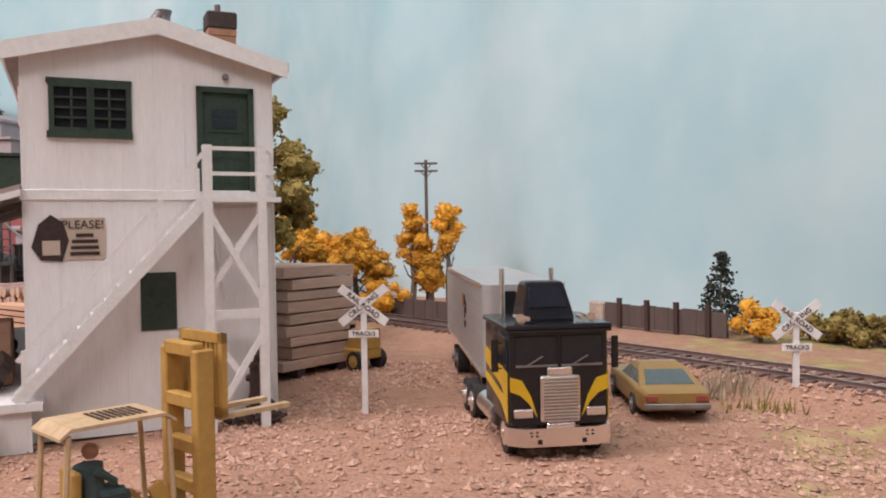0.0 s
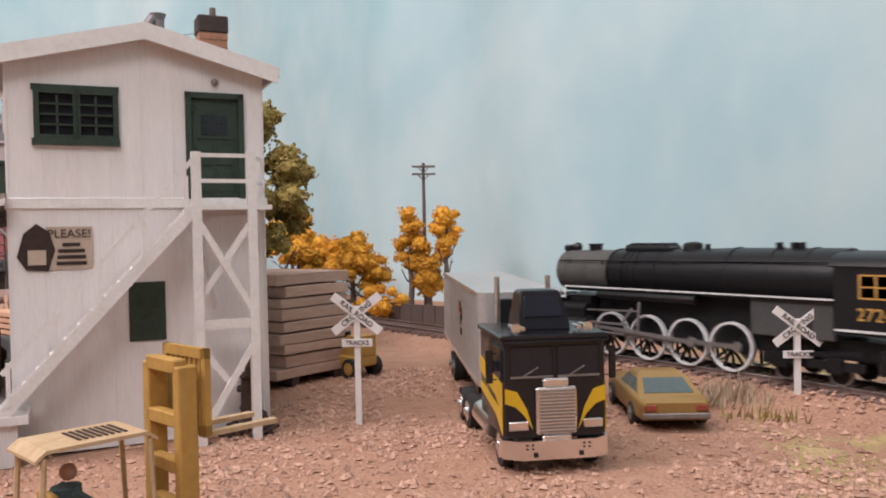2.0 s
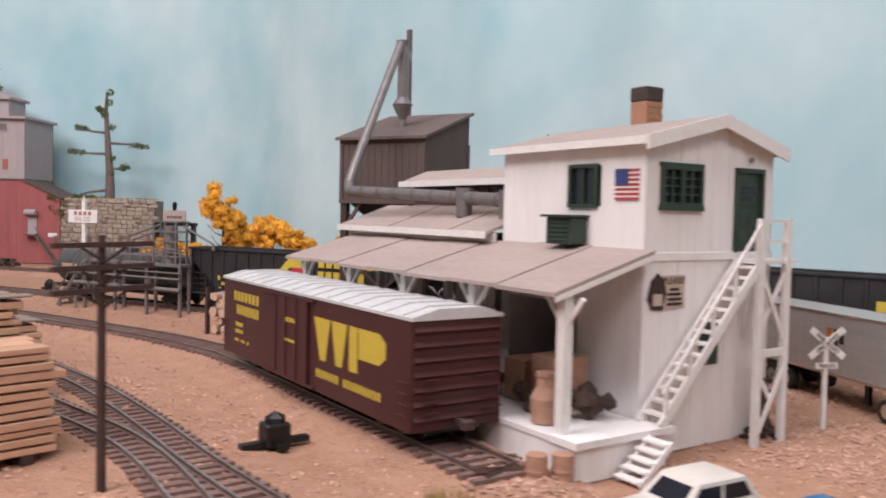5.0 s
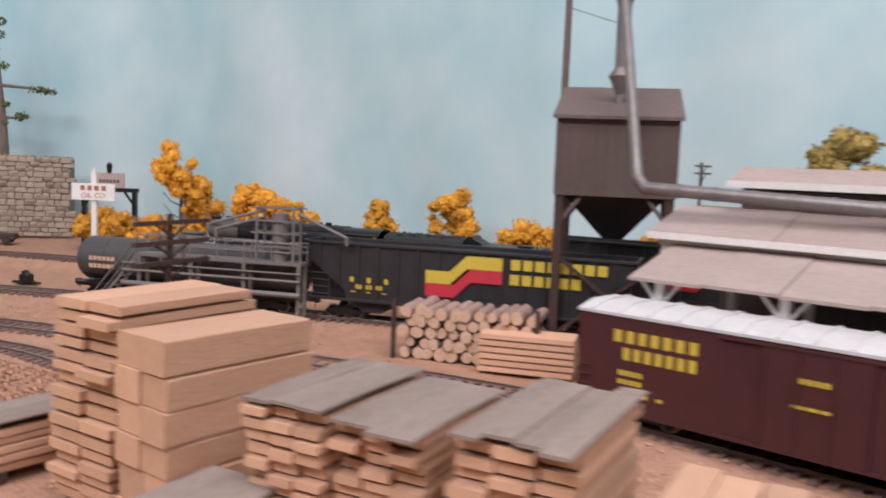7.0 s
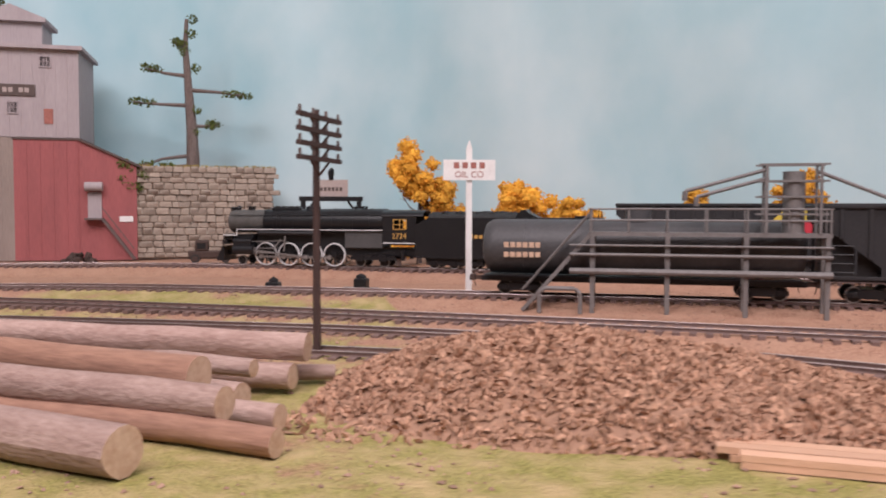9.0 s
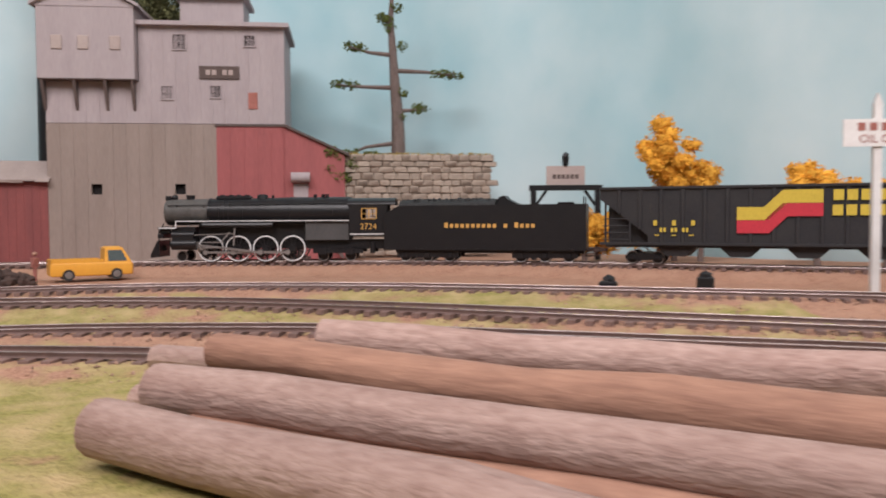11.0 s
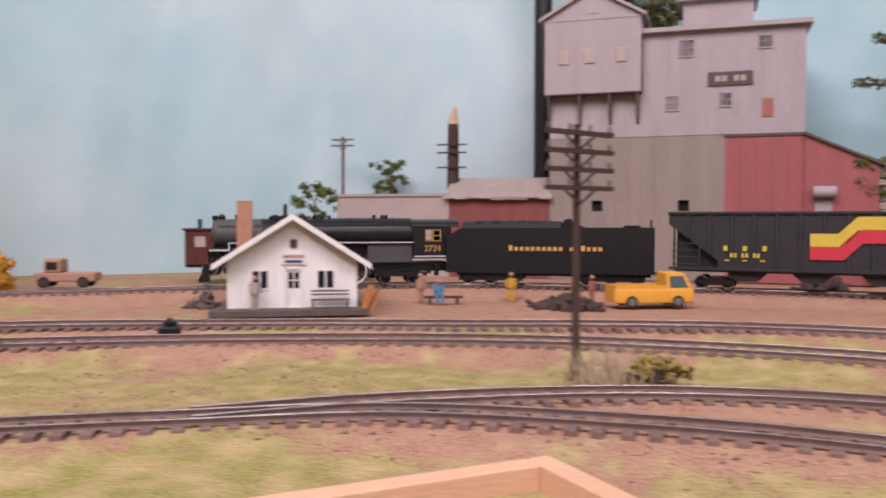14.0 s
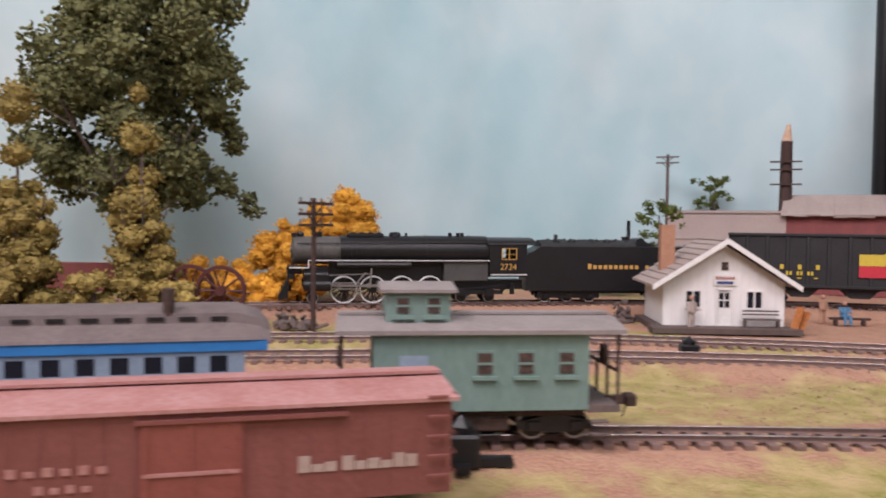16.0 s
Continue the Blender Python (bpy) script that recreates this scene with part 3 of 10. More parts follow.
# ---- rolling stock: x runs forward, z = 0 on the rail head ----
def wheelset(parent, x, r, mat=BLACK, white=False, name="wheelset", spokes=0):
    bm = bmesh.new()
    rod(bm, (0, -0.8, 0), (0, 0.8, 0), 0.09, n=6)
    for y in (-0.86, 0.86):
        o = 0.14 if y > 0 else -0.14
        if spokes:
            for k in range(spokes):
                a = 2 * math.pi * k / spokes
                bar(bm, (0, y + o * 0.5, 0), (math.cos(a) * r * 0.92, y + o * 0.5, math.sin(a) * r * 0.92), 0.07, 0.09)
            rod(bm, (0, y - abs(o) * 0.5, 0), (0, y + abs(o) * 1.1, 0), r * 0.24, n=12)
            box(bm, -r * 0.35, r * 0.35, y + o * 0.3, y + o, -r * 0.82, -r * 0.42)
        else:
            rod(bm, (0, y - 0.1, 0), (0, y + 0.1, 0), r * 0.9, n=20)
            rod(bm, (0, y - 0.16, 0), (0, y + 0.16, 0), r * 0.3, n=10)
    ob = part(name, bm, mat, parent, at=place(x, 0, r))
    tyre = bmesh.new()
    rim = 0.91 if white else 0.84
    for y in (-0.93, 0.93):
        ring = []
        for k in range(28):
            a = 2 * math.pi * k / 28
            ring.append([tyre.verts.new((math.cos(a) * q, y + w, math.sin(a) * q)) for q, w in ((r, -0.1), (r, 0.1), (r * rim, 0.1), (r * rim, -0.1))])
        for k in range(28):
            a, b = ring[k], ring[(k + 1) % 28]
            for j in range(4):
                tyre.faces.new((a[j], a[(j + 1) % 4], b[(j + 1) % 4], b[j]))
    bmesh.ops.recalc_face_normals(tyre, faces=tyre.faces[:])
    part("tyre", tyre, WHITE_LINE if white else STEEL, ob, "white-walled tyre" if white else "steel tyre")
    return ob


def truck_frame(parent, x, r, gap, name="bogie"):
    bm = bmesh.new()
    for y in (-1.12, 1.12):
        prism(bm, [(x - gap - 0.45, r * 1.25), (x - gap - 0.45, r * 0.8), (x - gap * 0.4, r * 0.55), (x + gap * 0.4, r * 0.55), (x + gap + 0.45, r * 0.8), (x + gap + 0.45, r * 1.25), (x + gap * 0.4, r * 1.7), (x - gap * 0.4, r * 1.7)], y - 0.09, y + 0.09)
        for s in (-1, 1):
            box(bm, x + s * gap - 0.2, x + s * gap + 0.2, y - 0.15, y + 0.15, r * 0.65, r * 1.35, 0.04)
        for k in (-0.12, 0.12):
            rod(bm, (x + k, y, r * 0.6), (x + k, y, r * 1.4), 0.1, n=8)
    box(bm, x - 0.3, x + 0.3, -1.1, 1.1, r * 0.9, r * 1.6)
    return part(name, bm, BLACK, parent)


def coupler(parent, x, d):
    bm = bmesh.new()
    box(bm, min(x, x + d * 0.6), max(x, x + d * 0.6), -0.12, 0.12, 0.75, 1.0)
    box(bm, min(x + d * 0.6, x + d * 0.95), max(x + d * 0.6, x + d * 0.95), -0.26, 0.22, 0.7, 1.06, 0.05)
    rod(bm, (x + d * 0.7, 0, 0.8), (x + d * 0.6, 0.05, 0.35), 0.03, n=5)
    return part("coupler", bm, RUST, parent)


def ring_pts(x, cz, ry, rz, n=24):
    return [(x, ry * math.cos(2 * math.pi * k / n), cz + rz * math.sin(2 * math.pi * k / n)) for k in range(n)]


def build_locomotive():
    root = thing("steam_locomotive", "black steam locomotive with white-rimmed driving wheels", "locomotive", place(0, 0, 2))
    bm = bmesh.new()
    loft(bm, [ring_pts(0.0, 3.72, 0.55, 0.55), ring_pts(0.0, 3.72, 0.92, 0.92), ring_pts(-0.1, 3.72, 1.0, 1.0), ring_pts(-3.3, 3.74, 1.0, 1.0)])
    rod(bm, (0.12, 0, 3.72), (-0.1, 0, 3.72), 0.55, n=20)
    rod(bm, (0.2, 0, 3.72), (0, 0, 3.72), 0.12, n=10)
    for k in range(14):
        a = 2 * math.pi * k / 14
        box(bm, -0.05, 0.06, math.cos(a) * 0.78 - 0.05, math.cos(a) * 0.78 + 0.05, 3.72 + math.sin(a) * 0.78 - 0.05, 3.72 + math.sin(a) * 0.78 + 0.05)
    part("smokebox", bm, GRAPHITE, root, "graphite grey smokebox")
    bm = bmesh.new()
    loft(bm, [ring_pts(-3.3, 3.74, 1.02, 1.02), ring_pts(-7.0, 3.74, 1.05, 1.05), ring_pts(-9.6, 3.72, 1.16, 1.12), ring_pts(-13.9, 3.72, 1.16, 1.12)])
    boiler = part("boiler", bm, BLACK, root)
    for x in (-3.3, -4.1, -4.45, -4.8, -5.9, -7.6, -9.4, -11.2, -12.6):
        bm = bmesh.new()
        ry, rz = (1.175, 1.145) if x < -9 else (1.075, 1.075)
        loft(bm, [ring_pts(x - 0.04, 3.73, ry, rz), ring_pts(x + 0.04, 3.73, ry, rz)])
        part("boiler_band", bm, BLACK, boiler)
    bm = bmesh.new()
    box(bm, -13.85, -10.6, -1.2, 1.2, 1.55, 3.05, 0.05)
    part("firebox_panel", bm, FIREBOX, root, "dark grey firebox side sheets")
    bm = bmesh.new()
    rod(bm, (-1.75, 0, 4.65), (-1.75, 0, 5.0), 0.3, 0.32, n=16)
    rod(bm, (-1.75, 0, 4.98), (-1.75, 0, 5.03), 0.37, n=16)
    part("smokestack", bm, BLACK, root)
    bm = bmesh.new()
    box(bm, -6.4, -3.75, -0.42, 0.42, 4.6, 4.98, 0.14)
    for k in range(4):
        box(bm, -6.2 + 0.62 * k, -5.9 + 0.62 * k, -0.3, 0.3, 4.96, 5.05, 0.03)
    part("sand_dome", bm, BLACK, root)
    bm = bmesh.new()
    rod(bm, (-7.2, 0, 4.6), (-7.2, 0, 5.0), 0.45, 0.4, n=16)
    blob(bm, (-7.2, 0, 5.0), 0.38, 0, 2, (1, 1, 0.25))
    rod(bm, (-8.0, 0.1, 4.6), (-8.0, 0.1, 5.0), 0.1, n=8)
    part("steam_dome", bm, BLACK, root)
    bm = bmesh.new()
    for x in (-11.2, -11.8, -12.1):
        rod(bm, (x, 0.15, 4.7), (x, 0.15, 5.05), 0.14, n=8)
    rod(bm, (-1.0, 0, 4.6), (-0.2, 0, 4.85), 0.06, n=6)
    blob(bm, (-0.55, 0, 4.85), 0.25, 0, 2)
    box(bm, -0.3, 0.1, -0.3, 0.3, 4.62, 4.98, 0.08)
    for y in (-0.98, 0.98):
        rod(bm, (-0.3, y, 4.25), (-13.8, y * 1.1, 4.35), 0.035, n=5)
        for x in range(1, 13, 2):
            rod(bm, (-x, y, 4.1), (-x, y * 1.02, 4.3), 0.03, n=5)
    for x in (-2.6, -8.8):
        rod(bm, (x, -1.35, 2.4), (x, -1.0, 3.6), 0.04, n=5)
    rod(bm, (-5.2, -1.2, 2.75), (-8.2, -1.2, 2.75), 0.13, n=8)
    rod(bm, (-3.0, 1.2, 2.75), (-8.2, 1.2, 2.75), 0.2, n=8)
    for z in (2.0, 2.25, 2.5):
        rod(bm, (-3.2, -1.1, z), (-13.0, -1.12, z + 0.06), 0.045, n=5)
    part("boiler_fitting", bm, BLACK, root)
    bm = bmesh.new()
    for y in (-1.35, 1.35):
        s = -1 if y < 0 else 1
        box(bm, -13.9, -1.05, min(y, y - 0.5 * s), max(y, y - 0.5 * s), 2.95, 3.05)
        box(bm, -1.1, 0.3, min(y, y - 0.5 * s), max(y, y - 0.5 * s), 2.5, 2.58)
    part("running_board", bm, BLACK, root)
    bm = bmesh.new()
    for y in (-1.37, 1.37):
        s = -1 if y < 0 else 1
        lo, hi = min(y, y + 0.02 * s), max(y, y + 0.02 * s)
        box(bm, -13.9, -1.0, lo, hi, 3.02, 3.085)
        box(bm, -1.08, -1.0, lo, hi, 2.5, 3.06)
        box(bm, -1.04, 0.25, lo, hi, 2.5, 2.58)
        box(bm, -16.7, -13.95, lo - 0.05 * (s > 0) * 0, hi, 1.98, 2.06)
    part("white_stripe", bm, WHITE_LINE, root, "thin white lining along the running board")
    # cab
    bm = bmesh.new()
    for y in (-1.36, 1.28):
        wall_with_openings(bm, -16.7, -13.9, y, y + 0.08, 1.95, 4.3, [(-15.9, -14.8, 3.15, 3.95)])
    box(bm, -13.98, -13.9, -1.28, 1.28, 1.95, 4.3)
    box(bm, -16.7, -13.9, -1.3, 1.3, 1.85, 1.95)
    bmesh.ops.remove_doubles(bm, verts=bm.verts[:], dist=0.03)
    part("cab", bm, BLACK, root)
    bm = bmesh.new()
    n = 10
    ring = [(1.42 * math.cos(math.pi * k / n), 4.25 + 0.5 * math.sin(math.pi * k / n)) for k in range(n + 1)]
    prism(bm, ring + [(-1.35, 4.2), (1.35, 4.2)][0:0] + [(p[0] * 0.96, p[1] - 0.06) for p in ring[::-1]], -17.3, -13.75, "x")
    part("cab_roof", bm, BLACK, root)
    bm = bmesh.new()
    for y in (-1.39, 1.37):
        for x0, x1, z0, z1 in ((-15.92, -15.86, 3.13, 3.97), (-14.84, -14.78, 3.13, 3.97), (-15.38, -15.32, 3.13, 3.97), (-15.9, -14.8, 3.13, 3.18), (-15.9, -14.8, 3.92, 3.97), (-15.9, -14.8, 3.52, 3.56)):
            box(bm, x0, x1, y, y + 0.03, z0, z1)
    part("cab_window_frame", bm, GOLD, root, "gold-lined cab window frame")
    lettering("road_number", "2724", 0.62, GOLD, root, pose(-15.3 * U, -1.375 * U, 2.55 * U, 90, 0, 180) @ pose(0, 0, 0, 0, 180, 0), "gold road number 2724")
    lettering("road_number", "2724", 0.62, GOLD, root, pose(-15.3 * U, 1.375 * U, 2.55 * U, 90, 0, 180), "gold road number 2724")
    # front end
    bm = bmesh.new()
    box(bm, -0.1, 0.35, -1.35, 1.35, 1.75, 2.1, 0.04)
    prism(bm, [(0.3, 1.6), (0.3, 0.35), (0.95, 0.3), (1.0, 0.5), (0.45, 1.6)], -1.1, 1.1)
    box(bm, 0.1, 0.8, -0.25, 0.25, 0.8, 1.2, 0.05)
    box(bm, -0.6, 0.3, -1.1, 1.1, 2.1, 2.55, 0.08)
    for y in (-1.15, 1.15):
        rod(bm, (0.3, y, 1.0), (0.3, y, 2.6), 0.04, n=5)
        rod(bm, (-0.1, y, 2.9), (0.35, y, 2.1), 0.04, n=5)
    rod(bm, (0.15, -0.5, 2.35), (0.15, 0.5, 2.35), 0.3, n=12)
    part("pilot", bm, BLACK, root)
    bm = bmesh.new()
    for y in (-1.28, 1.28):
        rod(bm, (-0.75, y, 1.3), (-2.55, y, 1.3), 0.42, n=16)
        rod(bm, (-0.75, y, 2.0), (-2.4, y, 2.0), 0.3, n=14)
        box(bm, -2.4, -0.8, y - 0.28, y + 0.28, 1.3, 2.0)
        rod(bm, (-0.68, y, 1.3), (-0.75, y, 1.3), 0.3, n=12)
    box(bm, -2.4, -0.8, -1.1, 1.1, 1.2, 2.6)
    part("cylinder_block", bm, BLACK, root)
    bm = bmesh.new()
    box(bm, -13.6, -2.5, -0.62, 0.62, 0.95, 2.9)
    box(bm, -16.5, -10.8, -0.8, 0.8, 0.9, 1.6)
    part("frame", bm, BLACK, root)
    bm = bmesh.new()
    for y in (-1.3, 1.3):
        bar(bm, (-11.2, y, 0.75), (-14.9, y, 0.75), 0.12, 0.3)
        bar(bm, (-11.2, y, 0.9), (-14.9, y, 1.25), 0.1, 0.14)
        box(bm, -14.2, -13.6, y - 0.12, y + 0.12, 0.5, 1.0)
        box(bm, -12.2, -11.6, y - 0.12, y + 0.12, 0.5, 1.0)
        rod(bm, (-15.6, y, 0.6), (-15.6, y, 1.4), 0.18, n=8)
    part("trailing_bogie", bm, BLACK, root)
    for x in (-11.9, -13.95):
        wheelset(root, x, 0.42, white=False)
    wheelset(root, -1.35, 0.4)
    drivers = [wheelset(root, x, 0.96, white=True, name="driving_wheelset", spokes=12) for x in (-3.5, -5.55, -7.6, -9.62)]
    rods = []
    for y in (-1.2, 1.2):
        bm = bmesh.new()
        bar(bm, (-3.3, 0, 0), (-9.8, 0, 0), 0.08, 0.17)
        for x in (-3.5, -5.55, -7.6, -9.62):
            rod(bm, (x, -0.07, 0), (x, 0.07, 0), 0.19, n=10)
        rods.append((part("side_rod", bm, STEEL, root, "steel coupling rod"), y))
    mains = []
    for y in (-1.32, 1.32):
        bm = bmesh.new()
        bar(bm, (0, 0, 0), (5.05, 0, 0), 0.08, 0.16)
        rod(bm, (0, -0.07, 0), (0, 0.07, 0), 0.2, n=10)
        rod(bm, (5.05, -0.07, 0), (5.05, 0.07, 0), 0.14, n=10)
        mains.append((part("main_rod", bm, STEEL, root, "steel main rod"), y))
    for y in (-1.32, 1.32):
        for z in (1.42, 1.0):
            bm = bmesh.new()
            box(bm, -4.6, -2.4, y - 0.1, y + 0.1, z, z + 0.07)
            part("crosshead_guide", bm, STEEL, root, "steel crosshead guide")
        for p0, p1, w, h in (((-4.4, y, 1.5), (-5.0, y, 2.2), 0.06, 0.1), ((-2.2, y, 2.0), (-5.4, y, 2.1), 0.05, 0.07), ((-5.4, y, 2.5), (-5.3, y, 1.2), 0.06, 0.12)):
            bm = bmesh.new()
            bar(bm, p0, p1, w, h)
            part("valve_rod", bm, STEEL, root, "steel valve gear rod")
    return root, drivers, rods, mains


def build_tender():
    root = thing("tender", "black six-axle coal tender with gold lettering", "tender", place(0, 0, 2))
    bm = bmesh.new()
    prism(bm, [(0.2, 0.95), (0.2, 3.5), (-0.9, 4.15), (-14.4, 4.2), (-14.4, 0.95)], -1.5, 1.5)
    box(bm, -14.45, 0.25, -1.53, 1.53, 0.85, 0.97)
    part("body", bm, BLACK, root)
    bm = bmesh.new()
    n = 8
    ring = [(1.42 * math.cos(math.pi * k / n), 4.12 + 0.5 * math.sin(math.pi * k / n)) for k in range(n + 1)]
    prism(bm, ring, -8.0, -0.9, "x")
    rng = random.Random(3)
    for k in range(90):
        blob(bm, (rng.uniform(-7.8, -1.2), rng.uniform(-1.0, 1.0), 4.55), rng.uniform(0.1, 0.18), 0.3, 1, rng=rng)
    part("coal_load", bm, COAL, root, "heaped coal")
    bm = bmesh.new()
    prism(bm, [(-8.0, 4.15), (-8.2, 4.75), (-8.6, 4.85), (-8.8, 4.6), (-9.6, 4.2)], -0.9, 0.9)
    part("coal_bulkhead", bm, BLACK, root)
    bm = bmesh.new()
    box(bm, -13.5, -12.3, -0.5, 0.5, 4.2, 4.35, 0.08)
    part("water_hatch", bm, BLACK, root)
    for y in (-1.2, 1.2):
        bm = bmesh.new()
        rod(bm, (-14.2, y, 4.2), (-14.2, y, 4.75), 0.04, n=5)
        part("grab_iron", bm, BLACK, root)
    for y, s in ((-1.54, -1), (1.54, 1)):
        bars("lettering", root, GOLD, -7.6, y, 2.5, [0.38, 0.28, 0.28, 0.28, 0.28, 0.28, 0.28, 0.28, 0.28, 0.28, 0, 0.28, 0, 0.38, 0.28, 0.28, 0.28], 0.26, 0.13, 0.012, "gold lettering blocks", s)
    bm = bmesh.new()
    for x0 in (-1.3, -9.8):
        for y in (-1.15, 1.15):
            prism(bm, [(x0 + 0.6, 0.75), (x0 + 0.6, 0.3), (x0 - 4.0, 0.3), (x0 - 4.0, 0.75), (x0 - 3, 0.95), (x0 - 0.4, 0.95)], y - 0.08, y + 0.08)
            for k in range(3):
                box(bm, x0 - 1.68 * k - 0.2, x0 - 1.68 * k + 0.2, y - 0.16, y + 0.16, 0.25, 0.68, 0.04)
    box(bm, -14.2, -0.4, -0.5, 0.5, 0.6, 0.95)
    part("bogie_frame", bm, BLACK, root)
    for x in (-1.3, -2.95, -4.6, -9.8, -11.5, -13.2):
        wheelset(root, x, 0.43, white=True)
    coupler(root, -14.4, -1)
    return root


def build_hopper(label, m):
    root = thing("hopper_car", label, "hopper car", m, "hopper cars")
    L, W = 22.0, 1.68
    bm = bmesh.new()
    prism(bm, [(0, 5.45), (0, 4.6), (-3.2, 2.0), (-3.2, 1.45), (-18.8, 1.45), (-18.8, 2.0), (-22, 4.6), (-22, 5.45)], -W, -W + 0.1)
    prism(bm, [(0, 5.45), (0, 4.6), (-3.2, 2.0), (-3.2, 1.45), (-18.8, 1.45), (-18.8, 2.0), (-22, 4.6), (-22, 5.45)], W - 0.1, W)
    prism(bm, [(0, 5.45), (0, 4.6), (-4.4, 1.5), (-4.5, 1.6), (-0.12, 4.7), (-0.12, 5.45)], -W + 0.1, W - 0.1)
    prism(bm, [(-22, 5.45), (-22, 4.6), (-17.6, 1.5), (-17.5, 1.6), (-21.88, 4.7), (-21.88, 5.45)], -W + 0.1, W - 0.1)
    box(bm, -18.8, -3.2, -W + 0.1, W - 0.1, 1.45, 1.6)
    part("body", bm, HOPPER_BLACK, root)
    for y in (-W - 0.1, W):
        for k in range(15):
            bm = bmesh.new()
            x = -1.3 - k * 19.4 / 14
            z0 = 1.45 if 3.2 < -x < 18.8 else (4.65 - (-x) * 0.82 if -x <= 3.2 else 4.65 - (22 + x) * 0.82)
            box(bm, x - 0.12, x + 0.12, y, y + 0.1, max(1.45, z0), 5.3, 0.02)
            part("side_stake", bm, HOPPER_BLACK, root)
    bm = bmesh.new()
    for y in (-W - 0.14, W - 0.06):
        box(bm, -22.05, 0.05, y, y + 0.2, 5.3, 5.5, 0.03)
        box(bm, -22.0, 0.0, y, y + 0.18, 1.3, 1.5, 0.02)
    for x in (-22.05, -0.1):
        box(bm, x, x + 0.15, -W - 0.1, W + 0.1, 5.3, 5.5, 0.03)
    part("top_rim", bm, HOPPER_BLACK, root)
    bm = bmesh.new()
    for x in (-0.35, -2.0, -20.0, -21.65):
        for y in (-W + 0.05, W - 0.05):
            box(bm, x - 0.06, x + 0.06, y - 0.06, y + 0.06, 1.4, 4.7 if abs(x + 11) > 10 else 3.0)
    for z in (1.7, 2.2, 2.7, 3.2):
        for x0, x1 in ((-1.9, -0.2), (-21.8, -20.1)):
            for y in (-W, W):
                rod(bm, (x0, y, z), (x1, y, z), 0.04, n=5)
    box(bm, -21.9, -0.1, -0.5, 0.5, 1.1, 1.4)
    part("end_ladder", bm, HOPPER_BLACK, root)
    # black filler added under each slope sheet, so the open ends read dark
    for pts in ([(-0.4, 1.42), (-0.4, 4.4), (-4.3, 1.5)], [(-21.6, 1.42), (-21.6, 4.4), (-17.7, 1.5)]):
        bm = bmesh.new()
        prism(bm, pts, -0.9, 0.9)
        part("end_bulkhead", bm, HOPPER_BLACK, root)
    for k in range(4):
        bm = bmesh.new()
        x = -5.0 - 4 * k
        prism(bm, [(x + 1.6, 1.5), (x + 0.6, 0.55), (x - 0.6, 0.55), (x - 1.6, 1.5)], -1.3, 1.3)
        part("discharge_bay", bm, HOPPER_BLACK, root)
    bm = bmesh.new()
    rng = random.Random(9)
    prism(bm, [(-0.6, 4.9), (-21.4, 4.9), (-20, 5.15), (-11, 5.25), (-2, 5.15)], -1.5, 1.5)
    for k in range(160):
        blob(bm, (rng.uniform(-21, -1), rng.uniform(-1.4, 1.4), 5.1), rng.uniform(0.12, 0.24), 0.3, 1, rng=rng)
    part("coal_load", bm, COAL, root, "load of crushed coal")
    for s, y0 in ((-1, -W - 0.105), (1, W + 0.105)):
        lo, hi = (y0 - 0.015, y0) if s < 0 else (y0, y0 + 0.015)
        def px(v):
            return v if s > 0 else -22 - v
        for mat, base, name in ((YELLOW_LETTER, 3.1, "yellow_stripe"), (RED_STRIPE, 2.2, "red_stripe")):
            bm = bmesh.new()
            h = 0.88
            pts = [(-8.8, base), (-10.7, base), (-11.8, base + 1.15), (-13.8, base + 1.15), (-13.8, base + 1.15 + h), (-11.5, base + 1.15 + h), (-10.4, base + h), (-8.8, base + h)]
            prism(bm, [(px(a), b) for a, b in pts], lo, hi)
            part(name, bm, mat, root, name.replace("_", " ") + " painted on the side")
        bars("lettering", root, YELLOW_LETTER, px(-17.3), y0, 4.4, [0.7] * 8, 0.58, 0.18, 0.015, "yellow lettering blocks", s)
        bars("lettering", root, YELLOW_LETTER, px(-16.5), y0, 3.4, [0.7] * 6, 0.58, 0.18, 0.015, "yellow lettering blocks", s)
        bars("lettering", root, YELLOW_LETTER, px(-4.9), y0, 2.72, [0.36, 0, 0.36, 0, 0.36], 0.25, 0.24, 0.015, "small yellow lettering", s)
        bars("lettering", root, YELLOW_LETTER, px(-4.9), y0, 2.26, [0.3, 0.3, 0, 0.3, 0.3, 0, 0.3, 0.3], 0.16, 0.08, 0.015, "small yellow figures", s)
        bars("lettering", root, YELLOW_LETTER, px(-4.9), y0, 2.0, [0.08, 0, 0.08, 0, 0.08], 0.3, 0.2, 0.015, "tiny yellow lettering", s)
    for x in (-2.9, -19.1):
        truck_frame(root, x, 0.45, 0.85)
        for d in (-0.85, 0.85):
            wheelset(root, x + d, 0.45)
    coupler(root, -0.1, 1)
    coupler(root, -21.9, -1)
    return root


def car_pose(way, z, s_front, length, x0, x1):
    """Pose of a car whose front stands at s_front, on bogies at x0 and x1 behind it."""
    a, b = way.at(s_front + x0), way.at(s_front + x1)
    d = a - b
    h = math.atan2(d.y, d.x)
    c = a - Vector((math.cos(h), math.sin(h))) * x0
    return place(c.x, c.y, z, math.degrees(h))


